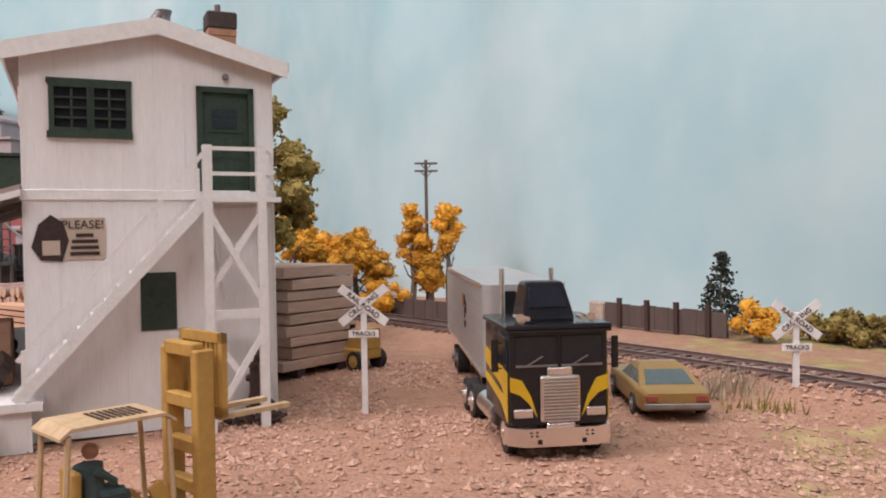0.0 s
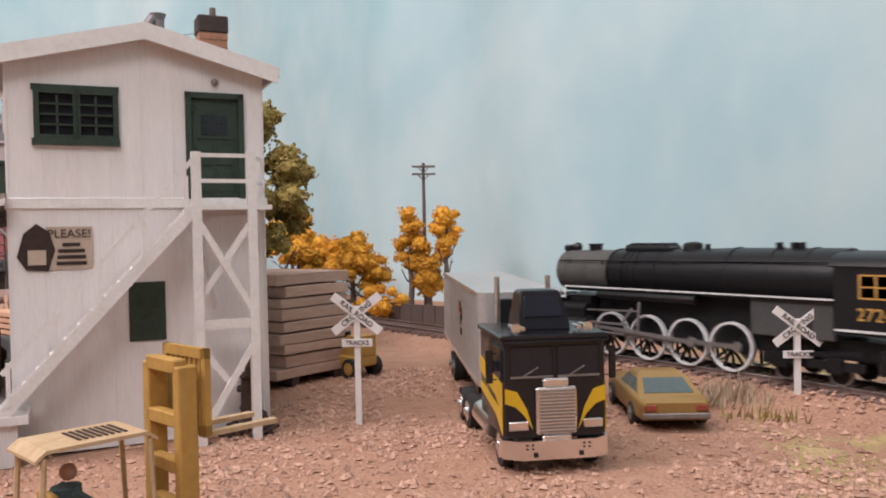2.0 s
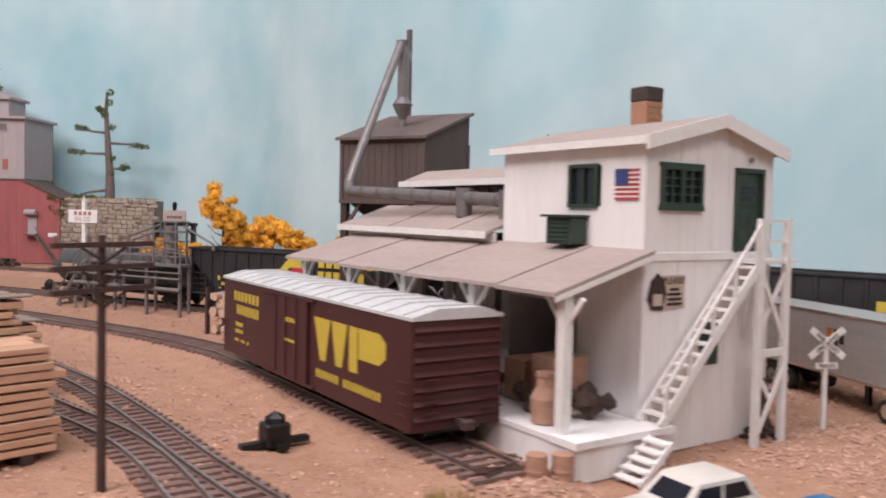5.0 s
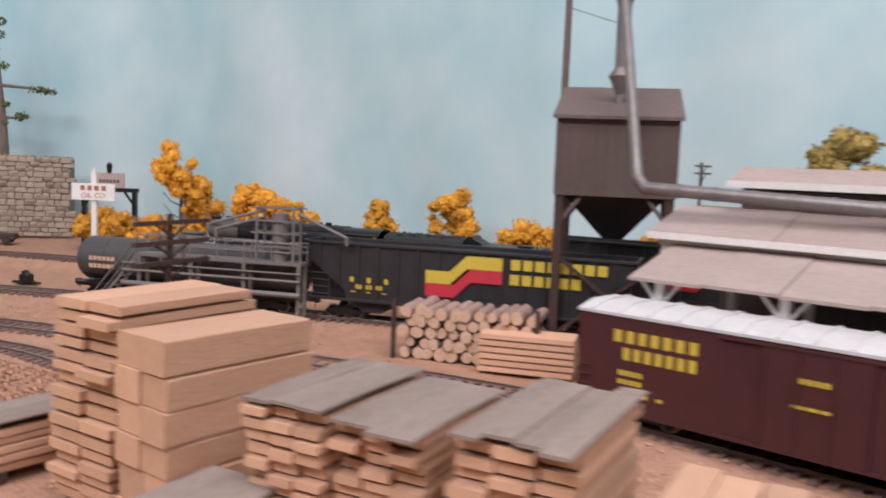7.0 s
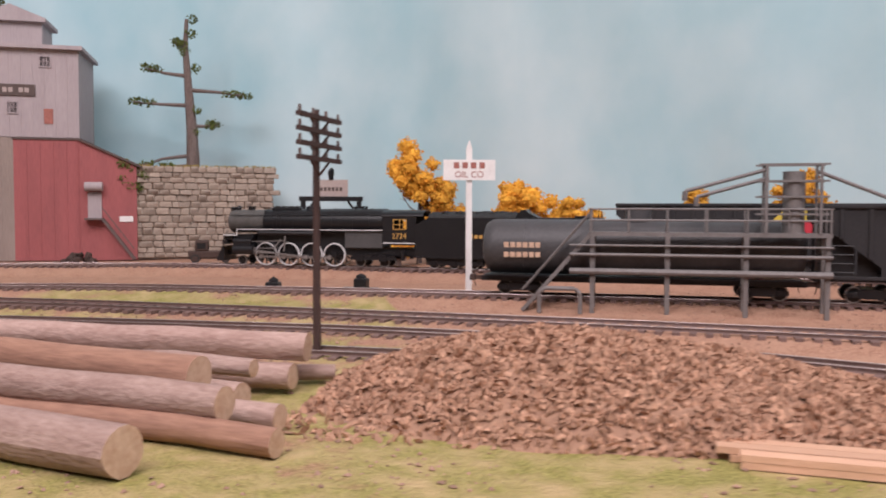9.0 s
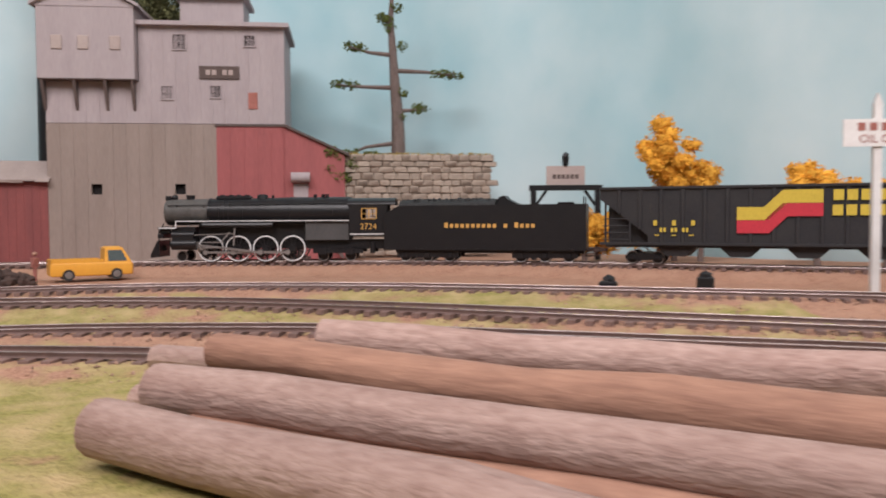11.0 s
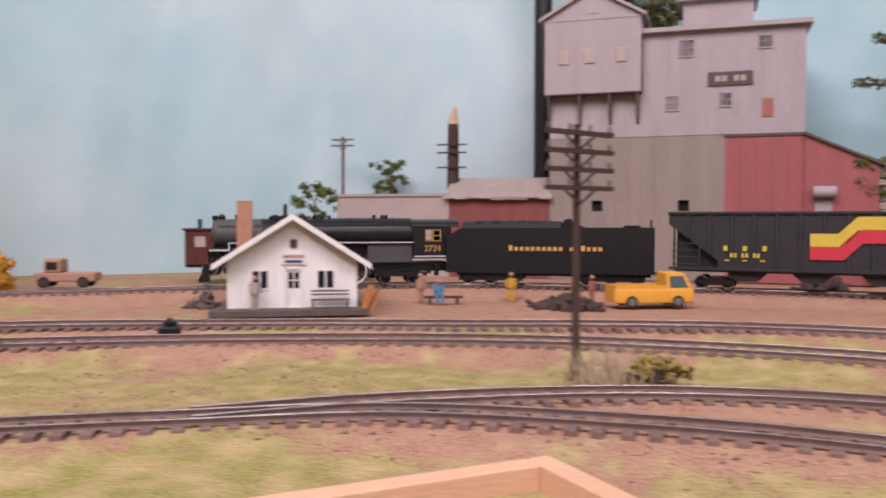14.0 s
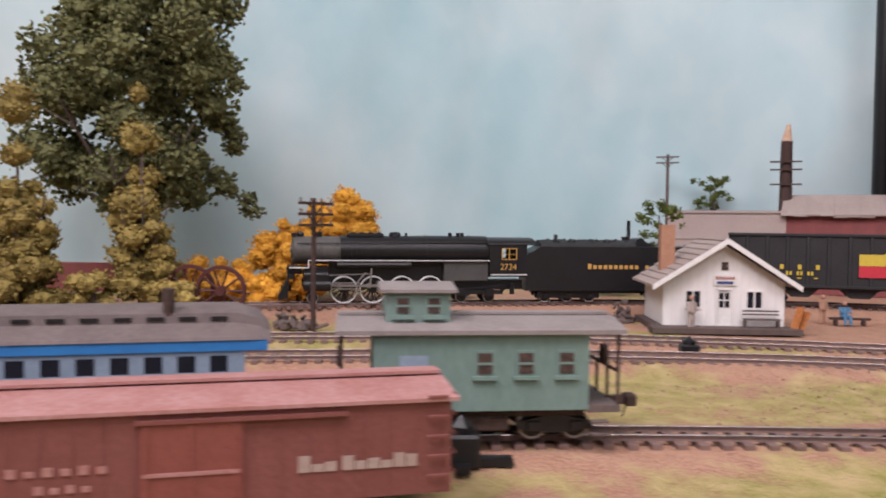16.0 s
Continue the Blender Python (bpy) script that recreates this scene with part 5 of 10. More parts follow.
def build_silo():
    root = thing("sawdust_bin", "weathered dark board sawdust bin on tall timber legs", "bin", place(49.8, 20.9, 0, -24.7))
    W, D = 6.9, 6.8
    bm = bmesh.new()
    prism(bm, [(0, 9.8), (D, 9.8), (D, 16.5), (0, 14.3)], 0, W, "x")
    body = part("body", bm, BROWN_BOARD, root)
    for k in range(13):
        bm = bmesh.new()
        x = 0.1 + k * (W - 0.2) / 12
        box(bm, x - 0.03, x + 0.03, -0.03, 0, 9.9, 14.2)
        part("batten", bm, BROWN_BOARD, body)
    boards = [(-0.08, W + 0.08, -0.1, 0.0, 14.0, 14.3), (-0.08, W + 0.08, -0.1, 0.0, 9.7, 10.0)]
    for x in (-0.06, W - 0.2):
        boards.append((x, x + 0.26, -0.1, 0.0, 10.0, 14.0))
        boards += [((-0.1 if x < 0 else W), (0 if x < 0 else W + 0.1), y, y + 0.3, 9.8, 14.3) for y in (0, D - 0.3)]
    for dims in boards:
        bm = bmesh.new()
        box(bm, *dims)
        part("corner_board", bm, BROWN_BOARD, body)
    bm = bmesh.new()
    prism(bm, [(-0.35, 14.2), (D + 0.2, 16.55), (D + 0.2, 16.75), (-0.35, 14.4)], -0.3, W + 0.3, "x")
    part("roof", bm, POLE_GREY, root, "grey felt sloping roof")
    bm = bmesh.new()
    c = [(0.4, 0.4), (W - 0.4, 0.4), (W - 0.4, D - 0.4), (0.4, D - 0.4)]
    loft(bm, [[(x, y, 9.8) for x, y in c], [(W / 2 + (x - W / 2) * 0.2, D / 2 + (y - D / 2) * 0.2, 7.0) for x, y in c]])
    part("funnel", bm, HOPPER_BLACK, root, "black discharge funnel")
    for x in (0.25, W - 0.25):
        for y in (0.25, D - 0.25):
            bm = bmesh.new()
            box(bm, x - 0.25, x + 0.25, y - 0.25, y + 0.25, 0, 9.8)
            leg = part("leg", bm, POLE_WOOD, root)
            bm = bmesh.new()
            s = 1 if x < 1 else -1
            bar(bm, (x, y, 8.0), (x + s * 1.3, y, 9.7), 0.2, 0.25)
            part("knee_brace", bm, POLE_GREY, leg)
    for y in (0.25, D - 0.25):
        bm = bmesh.new()
        bar(bm, (0.3, y - 0.05, 6.0), (W - 0.3, y - 0.05, 1.2), 0.14, 0.22)
        bar(bm, (W - 0.3, y + 0.08, 6.0), (0.3, y + 0.08, 1.2), 0.14, 0.22)
        part("cross_brace", bm, POLE_WOOD, root)
    # blower pipe and cyclone
    bm = bmesh.new()
    rod(bm, (3.4, 2.8, 15.2), (3.4, 2.8, 15.9), 0.25, n=12)
    rod(bm, (3.4, 2.8, 15.9), (3.4, 2.8, 17.0), 0.25, 0.75, n=16)
    rod(bm, (3.4, 2.8, 17.0), (3.4, 2.8, 17.5), 0.75, 0.4, n=16)
    rod(bm, (3.4, 2.8, 17.5), (3.4, 2.8, 21.2), 0.4, 0.42, n=14)
    rod(bm, (3.4, 2.8, 21.2), (3.4, 2.8, 21.6), 0.42, 0.55, n=14)
    part("cyclone", bm, PIPE, root, "galvanised cyclone pipe")
    bm = bmesh.new()
    pts = [(3.4, 2.4, 21.3), (4.55, -5.0, 12.0), (4.7, -5.8, 10.9), (5.1, -6.3, 10.4)]
    for a, b in zip(pts, pts[1:]):
        rod(bm, a, b, 0.3, n=12)
        blob(bm, b, 0.31, 0, 2)
    part("down_pipe", bm, PIPE, root, "galvanised blower pipe")
    return root


def build_blower_pipe():
    root = thing("blower_pipe", "long galvanised blower pipe running over the shed roof", "pipe", place(0, 0))
    a = Vector((51.8, 13.05, 10.4))
    b = Vector((66.04, -7.26, 0)) + Vector((0.8028, 0.5962, 0)) * 1.6 + Vector((-0.5962, 0.8028, 0)) * 8.6 + Vector((0, 0, 9.75))
    bm = bmesh.new()
    rod(bm, a, b, 0.33, n=14)
    for k in range(1, 9):
        p = a.lerp(b, k / 9)
        rod(bm, p - (b - a).normalized() * 0.06, p + (b - a).normalized() * 0.06, 0.37, n=14)
    part("pipe_run", bm, PIPE, root)
    for f in (0.72, 0.93):
        p = a.lerp(b, f)
        bm = bmesh.new()
        rod(bm, p, p - Vector((0, 0, 1.0)), 0.42, n=12)
        rod(bm, p + Vector((0, 0, 0.5)), p, 0.45, n=12)
        part("branch", bm, PIPE, root)


build_office()
build_shed()
build_silo()
build_blower_pipe()


# ---- freight and passenger cars that stand ----
def build_boxcar():
    ca = place(59.57, -8.49, 0.7, -53.5)          # near end, body towards -x
    root = thing("boxcar", "maroon boxcar with silver roof and yellow lettering", "boxcar", ca)
    L, W = 20.05, 1.97
    bm = bmesh.new()
    box(bm, -L, 0, -W, W, 0.62, 4.66)
    body = part("body", bm, BOXCAR_BROWN, root)
    bm = bmesh.new()
    prism(bm, [(-W - 0.05, 4.6), (W + 0.05, 4.6), (W + 0.05, 4.72), (0.9, 5.0), (-0.9, 5.0), (-W - 0.05, 4.72)], -L - 0.1, 0.1, "x")
    roof = part("roof", bm, SILVER, root, "silver ribbed roof")
    for k in range(16):
        bm = bmesh.new()
        x = -0.6 - k * (L - 1.2) / 15
        for s in (-1, 1):
            bar(bm, (x, s * W, 4.75), (x, s * 0.9, 5.03), 0.12, 0.09)
        bar(bm, (x, -0.9, 5.02), (x, 0.9, 5.02), 0.12, 0.08)
        part("roof_rib", bm, SILVER, roof)
    for x in (0.0, -L):
        s = 1 if x == 0 else -1
        for k in range(7):
            bm = bmesh.new()
            z = 0.9 + 0.53 * k
            prism(bm, [(x, z), (x + 0.16 * s, z + 0.14), (x, z + 0.3)], -W + 0.1, W - 0.1)
            part("end_rib", bm, BOXCAR_BROWN, body)
    for y in (-W - 0.1, W):
        bm = bmesh.new()
        box(bm, -12.4, -8.6, y, y + 0.1, 0.75, 4.45)
        d = part("door", bm, BOXCAR_BROWN, body, "sliding door")
        for k in range(4):
            bm = bmesh.new()
            box(bm, -12.3 + k * 1.2, -12.2 + k * 1.2, y - 0.06, y + 0.16, 0.8, 4.4)
            part("door_post", bm, BOXCAR_BROWN, d)
        for z in (4.42, 0.66):
            bm = bmesh.new()
            box(bm, -14.0, -8.0, y - 0.03, y + 0.13, z, z + 0.11)
            part("door_rail", bm, BOXCAR_BROWN, d)
    bm = bmesh.new()
    for x in (-0.35, -L + 0.35):
        for y in (-W - 0.12, W + 0.12):
            for k in range(4):
                rod(bm, (x - 0.3, y, 1.2 + 0.4 * k), (x + 0.3, y, 1.2 + 0.4 * k), 0.035, n=5)
    for y in (-1.2, 1.2):
        for k in range(4):
            rod(bm, (0.2, y - 0.3, 1.3 + 0.4 * k), (0.2, y + 0.3, 1.3 + 0.4 * k), 0.035, n=5)
    part("ladder", bm, BOXCAR_BROWN, root)
    bm = bmesh.new()
    box(bm, -L + 0.2, -0.2, -1.2, 1.2, 0.45, 0.7)
    part("underframe", bm, BLACK, root)
    y = -W
    bars("lettering", root, YELLOW_LETTER, -16.6, y, 3.55, [0.5] * 7, 0.34, 0.2, 0.015, "yellow lettering blocks")
    bars("lettering", root, YELLOW_LETTER, -16.4, y, 2.85, [0.5] * 7, 0.3, 0.17, 0.015, "yellow lettering blocks")
    bars("lettering", root, YELLOW_LETTER, -17.6, y, 2.2, [0.22] * 4, 0.2, 0.08, 0.015, "small yellow lettering")
    bars("lettering", root, YELLOW_LETTER, -17.6, y, 1.85, [0.2] * 4, 0.2, 0.08, 0.015, "small yellow figures")
    bars("lettering", root, YELLOW_LETTER, -17.2, y, 1.4, [0.14, 0.14, 0, 0.14, 0.14, 0, 0.14], 0.22, 0.1, 0.015, "tiny yellow lettering")
    bars("lettering", root, YELLOW_LETTER, -10.5, y - 0.12, 3.3, [0.2] * 4, 0.2, 0.08, 0.015, "small yellow lettering")
    bars("lettering", root, YELLOW_LETTER, -10.5, y - 0.12, 2.4, [0.12] * 3, 0.4, 0.08, 0.015, "small yellow lettering")
    bm = bmesh.new()
    for pts in ([(-8.1, 3.85), (-6.5, 3.85), (-6.95, 2.05), (-7.45, 2.05)], [(-6.4, 3.85), (-4.95, 3.85), (-5.4, 2.05), (-5.95, 2.05)], [(-4.75, 2.05), (-4.05, 2.05), (-4.05, 3.85), (-4.75, 3.85)], [(-3.95, 2.65), (-2.3, 2.65), (-1.8, 2.95), (-1.8, 3.55), (-2.3, 3.85), (-3.95, 3.85)]):
        prism(bm, pts, y - 0.015, y)
    part("emblem", bm, YELLOW_LETTER, root, "large yellow painted emblem shapes")
    bars("lettering", root, YELLOW_LETTER, -5.0, y, 1.3, [0.34] * 7 + [0] + [0.34] * 10, 0.2, 0.12, 0.015, "yellow lettering blocks")
    for x in (-3.0, -L + 3.0):
        truck_frame(root, x, 0.45, 0.85)
        for d in (-0.85, 0.85):
            wheelset(root, x + d, 0.45)
    coupler(root, 0, 1)
    coupler(root, -L, -1)


build_boxcar()


# ---- plants ----
def crown(name, parent, clumps, leaf, mat, leaves=60, seed=1, label="", heart=0.0):
    """Foliage of small folded leaves over rough clumps; clumps are (x, y, z, rx, ry, rz)."""
    rng = np.random.default_rng(seed)
    verts, faces = [], []
    for cx, cy, cz, rx, ry, rz in clumps:
        n = max(8, int(leaves * (rx * ry + ry * rz + rx * rz) / 3 / max(leaf * leaf * 16, 0.01)))
        d = rng.normal(size=(n, 3))
        d /= np.linalg.norm(d, axis=1)[:, None]
        rad = rng.uniform(0.55, 1.08, n)[:, None]
        pos = np.array([cx, cy, cz]) + d * rad * np.array([rx, ry, rz]) * (1 + 0.22 * np.sin(d[:, :1] * 5 + seed) * np.cos(d[:, 2:] * 6))
        a = rng.normal(size=(n, 3))
        a /= np.linalg.norm(a, axis=1)[:, None]
        b = np.cross(a, rng.normal(size=(n, 3)))
        b /= np.linalg.norm(b, axis=1)[:, None]
        c = np.cross(a, b)
        s = leaf * rng.uniform(0.6, 1.4, n)[:, None]
        for k in range(n):
            o = len(verts)
            p = pos[k]
            verts += [p - a[k] * s[k], p + b[k] * s[k] * 0.8, p + a[k] * s[k], p - b[k] * s[k] * 0.8, p + c[k] * s[k] * 0.7]
            faces += [(o, o + 1, o + 4), (o + 1, o + 2, o + 4), (o + 2, o + 3, o + 4), (o + 3, o, o + 4)]
    if heart:
        ball = bmesh.new()
        bmesh.ops.create_icosphere(ball, subdivisions=2, radius=1)
        unit = np.array([v.co[:] for v in ball.verts])
        tris = [tuple(v.index for v in f.verts) for f in ball.faces]
        ball.free()
        for cx, cy, cz, rx, ry, rz in clumps:
            o = len(verts)
            verts += list(np.array([cx, cy, cz]) + unit * np.array([rx, ry, rz]) * heart * rng.uniform(0.72, 1.15, (len(unit), 1)))
            faces += [(i + o, j + o, k + o) for i, j, k in tris]
    me = bpy.data.meshes.new(name)
    me.from_pydata([tuple(float(q) * U for q in v) for v in verts], [], faces)
    me.materials.append(mat)
    ob = new(name, me)
    ob.parent = parent
    return tagged(ob, label)


def tree_trunk(parent, h, r, limbs, mat=TRUNK, seed=1, lean=(0, 0)):
    rng = random.Random(seed)
    bm = bmesh.new()
    steps = 6
    last = Vector((0, 0, 0))
    for k in range(steps):
        f = (k + 1) / steps
        p = Vector((lean[0] * f + rng.uniform(-0.06, 0.06) * r * 4, lean[1] * f, h * f))
        rod(bm, last, p, r * (1 - 0.75 * k / steps), r * (1 - 0.75 * (k + 1) / steps), n=9)
        last = p
    for z, ang, ln, rise in limbs:
        a = radians(ang)
        p0 = Vector((lean[0] * z / h, lean[1] * z / h, z))
        p1 = p0 + Vector((math.cos(a) * ln * 0.55, math.sin(a) * ln * 0.55, rise * 0.3))
        p2 = p0 + Vector((math.cos(a) * ln, math.sin(a) * ln, rise))
        rod(bm, p0, p1, r * 0.33, r * 0.22, n=6)
        rod(bm, p1, p2, r * 0.22, r * 0.08, n=6)
        for s in (-1, 1):
            q = p1.lerp(p2, 0.5)
            rod(bm, q, q + Vector((math.cos(a + s * 0.7) * ln * 0.3, math.sin(a + s * 0.7) * ln * 0.3, rise * 0.2)), r * 0.12, r * 0.05, n=5)
    return part("trunk", bm, mat, parent)


def clump_cloud(n, centre, radii, size, seed, shape="ball"):
    rng = random.Random(seed)
    out = []
    while len(out) < n:
        x, y, z = rng.uniform(-1, 1), rng.uniform(-1, 1), rng.uniform(-1, 1)
        w = 1.0 if shape == "ball" else max(0.15, 0.5 - z * 0.5)
        if (x / w) ** 2 + (y / w) ** 2 + (z * z if shape == "ball" else 0) > 1:
            continue
        s = size * rng.uniform(0.6, 1.25)
        out.append((centre[0] + x * radii[0], centre[1] + y * radii[1], centre[2] + z * radii[2], s, s, s * 0.85))
    return out


def tree(name, label, x, y, h, trunk_h, radii, n, size, leaf, mat, seed, trunk_r=0.3, shape="ball", category="tree", z=0.0, leaves=60):
    root = thing(name, label, category, place(x, y, z))
    limbs = [(trunk_h * f, 40 + 137 * k + seed * 50, radii[0] * 0.8, radii[2] * 0.5) for k, f in enumerate((0.5, 0.62, 0.7, 0.8, 0.88, 0.95))]
    tree_trunk(root, max(trunk_h, h - radii[2] * 0.7), trunk_r, limbs, seed=seed)
    crown("crown", root, clump_cloud(n, (0, 0, h - radii[2]), radii, size, seed, shape), leaf, mat, leaves, seed, heart=0.8 if mat in (LEAF_YELLOW, LEAF_OLIVE) else 0.55)
    return root


YT = "golden autumn tree of clumped foliage by the backdrop"
tree("deciduous_tree", "tall olive-yellow tree standing behind the office", 64.6, 14.6, 14.0, 6, (2.45, 2.4, 4.4), 54, 0.85, 0.13, LEAF_OLIVE, 4)
tree("autumn_tree", YT, 64.2, 20.8, 6.0, 2.5, (1.26, 1.21, 1.70), 18, 0.6, 0.109, LEAF_YELLOW, 5)
tree("autumn_tree", YT, 63.3, 34.1, 6.9, 3, (1.15, 1.10, 1.80), 18, 0.7, 0.116, LEAF_YELLOW, 6)
tree("autumn_tree", YT, 64.9, 32.8, 5.6, 2.5, (1.49, 1.32, 1.60), 21, 0.7, 0.116, LEAF_YELLOW, 7)
tree("autumn_tree", YT, 67.6, 36.2, 9.0, 4, (1.03, 0.99, 2.60), 16, 0.65, 0.116, LEAF_YELLOW, 8)
tree("autumn_tree", YT, 69.0, 36.6, 6.0, 3, (1.20, 1.10, 2.30), 20, 0.75, 0.116, LEAF_YELLOW, 9)
tree("autumn_tree", YT, 70.4, 36.8, 10.0, 5, (1.03, 0.99, 2.80), 18, 0.7, 0.116, LEAF_YELLOW, 10)
tree("bush", "low golden bush beside the far fence", 66.8, 30.5, 2.6, 0.8, (1.61, 1.10, 1.10), 16, 0.55, 0.102, LEAF_YELLOW, 11, category="bush")
tree("bush", "golden bush beside the dark conifer", 91.4, 18.5, 2.3, 0.6, (1.15, 1.10, 1.00), 16, 0.55, 0.095, LEAF_YELLOW, 12, category="bush")
tree("bush", "low green scrub along the backdrop", 95.5, 19.5, 1.6, 0.4, (2.4, 1.2, 0.7), 16, 0.6, 0.14, LEAF_OLIVE, 13, category="bush", shape="ball")
for _x, _y, _w in ((97.5, 18.0, 2.6), (101.0, 14.2, 2.8), (104.6, 9.6, 2.8)):
    tree("bush", "low olive-green hedge in front of the backdrop", _x, _y, 1.6, 0.3, (_w, 1.2, 0.75), 24, 0.6, 0.13, LEAF_OLIVE, int(_x), category="hedge")
tree("autumn_tree", YT, 22.8, 76.5, 12.6, 6, (2.76, 1.98, 3.60), 40, 0.95, 0.136, LEAF_YELLOW, 14)
tree("autumn_tree", YT, 24.8, 75.5, 8.6, 3, (2.53, 1.76, 3.20), 32, 0.9, 0.136, LEAF_YELLOW, 15)
tree("autumn_tree", YT, 32.0, 69.0, 8.2, 3, (2.99, 1.76, 2.20), 35, 0.9, 0.136, LEAF_YELLOW, 16)
tree("autumn_tree", YT, 36.0, 66.0, 6.6, 2, (2.30, 1.65, 1.80), 24, 0.85, 0.136, LEAF_YELLOW, 17)
tree("autumn_tree", YT, 50.8, 52.0, 9.0, 3, (2.76, 1.76, 2.60), 35, 0.9, 0.136, LEAF_YELLOW, 18)
tree("autumn_tree", YT, 44.5, 57.5, 7.0, 2, (1.72, 1.32, 1.70), 18, 0.8, 0.136, LEAF_YELLOW, 19)
tree("autumn_tree", YT, 56.5, 47.5, 6.6, 2, (2.53, 1.54, 2.00), 24, 0.8, 0.136, LEAF_YELLOW, 20)
tree("bush", "golden scrub below the stone wall", 14.5, 76.0, 4.6, 1, (4.14, 1.76, 1.70), 35, 0.85, 0.122, LEAF_YELLOW, 21, category="bush")
tree("bush", "golden scrub below the stone wall", 20.0, 72.5, 4.4, 1, (2.76, 1.65, 1.60), 27, 0.8, 0.122, LEAF_YELLOW, 22, category="bush")
tree("autumn_tree", "rounded golden bush tree beside the main line", -73.5, 52.3, 9.2, 3, (3.30, 2.50, 3.80), 58, 1.0, 0.122, LEAF_YELLOW, 23)
tree("autumn_tree", "rounded golden bush tree beside the main line", -77.0, 50.0, 6.6, 2, (3.90, 2.60, 3.20), 60, 1.0, 0.122, LEAF_YELLOW, 24)
tree("bush", "low golden bush spreading beside the rounded tree", -70.7, 55.6, 2.6, 0.6, (2.3, 1.4, 1.2), 30, 0.7, 0.116, LEAF_YELLOW, 31, category="bush")
tree("bush", "low golden scrub by the main line", -80.0, 44.5, 3.4, 1, (3.91, 1.98, 1.60), 35, 0.8, 0.109, LEAF_YELLOW, 25, category="bush")
tree("bush", "low golden scrub by the main line", -76.0, 44.0, 2.6, 1, (2.99, 1.54, 1.20), 24, 0.7, 0.109, LEAF_YELLOW, 26, category="bush")
tree("deciduous_tree", "very large dark green tree with drooping limbs", -89.3, 43.5, 31.0, 10, (9.2, 7.5, 13.0), 120, 2.0, 0.27, LEAF_GREEN, 27, 0.8, leaves=60)
tree("deciduous_tree", "slender olive-yellow tree at the table end", -79.0, 36.4, 17.4, 5, (2.3, 2.0, 8.0), 60, 1.0, 0.17, LEAF_OLIVE, 28, shape="cone")
tree("deciduous_tree", "olive-yellow tree at the table end", -85.2, 31.0, 16.8, 5, (3.4, 2.6, 8.0), 66, 1.15, 0.17, LEAF_OLIVE, 29, shape="cone")
tree("bush", "low olive shrub at the table end", -75.6, 36.2, 2.4, 0.6, (1.7, 1.2, 1.0), 14, 0.6, 0.15, LEAF_OLIVE, 30, category="bush")
tree("bush", "low olive shrub at the table end", -80.5, 33.6, 2.6, 0.6, (2.0, 1.4, 1.1), 14, 0.7, 0.15, LEAF_OLIVE, 31, category="bush")
tree("deciduous_tree", "dark green tree behind the mill roof", -26.5, 95.5, 33.0, 12, (4.6, 1.8, 5.5), 40, 1.3, 0.22, LEAF_GREEN, 33)
tree("bush", "small green tree beside the pale building", -54.6, 76.3, 9.4, 4, (2.3, 1.6, 2.6), 22, 0.5, 0.14, LEAF_PINE, 34, category="tree", leaves=40)
tree("bush", "small green tree behind the pale building", -53.0, 90.5, 12.6, 6, (2.8, 1.6, 2.4), 22, 0.5, 0.14, LEAF_PINE, 35, category="tree", leaves=40)
tree("bush", "grey-green weeds beside the track", -20.6, 37.0, 1.2, 0.2, (1.2, 0.8, 0.55), 9, 0.35, 0.09, LEAF_OLIVE, 36, category="bush")


def build_boughs():
    root = thing("drooping_bough", "long drooping dark green bough of the great tree", "branch", place(-89.3, 43.5))
    rng = random.Random(3)
    for p0, p1, n in (((2.5, 1.5, 14.0), (8.4, 5.2, 7.6), 9), ((4.0, 2.5, 18.0), (7.6, 4.8, 12.4), 8), ((4.0, 2.5, 22.0), (7.4, 4.6, 18.4), 7), ((1.5, 1.0, 12.5), (4.4, 2.8, 8.2), 5)):
        p0, p1 = Vector(p0), Vector(p1)
        bm = bmesh.new()
        rod(bm, p0, p1, 0.3, 0.06, n=6)
        limb = part("limb", bm, TRUNK, root)
        clumps = []
        for k in range(n):
            c = p0.lerp(p1, 0.25 + 0.75 * k / (n - 1)) + Vector((rng.uniform(-0.5, 0.5), rng.uniform(-0.5, 0.5), rng.uniform(-0.6, 0.4)))
            r = rng.uniform(0.7, 1.2) * (1.25 - 0.5 * k / n)
            clumps.append((c.x, c.y, c.z, r * 1.2, r, r * 0.7))
        crown("foliage", limb, clumps, 0.24, LEAF_GREEN, 60, n, heart=0.5)


build_boughs()


def build_conifer():
    root = thing("conifer", "small dark conifer standing beside the backdrop fence", "tree", place(89.95, 22.25))
    tree_trunk(root, 4.7, 0.12, [], seed=2)
    clumps = []
    rng = random.Random(8)
    for k in range(34):
        f = k / 33
        r = (1.75 + 0.16 * math.sin(k * 1.1)) * (1 - f) + 0.06
        for j in range(max(2, int(7 * (1 - f)))):
            a = rng.uniform(0, 6.28)
            clumps.append((math.cos(a) * r * 0.75, math.sin(a) * r * 0.75, 0.3 + 4.5 * f, 0.42, 0.42, 0.16))
    crown("crown", root, clumps, 0.11, CONIFER, 26, 3)


build_conifer()


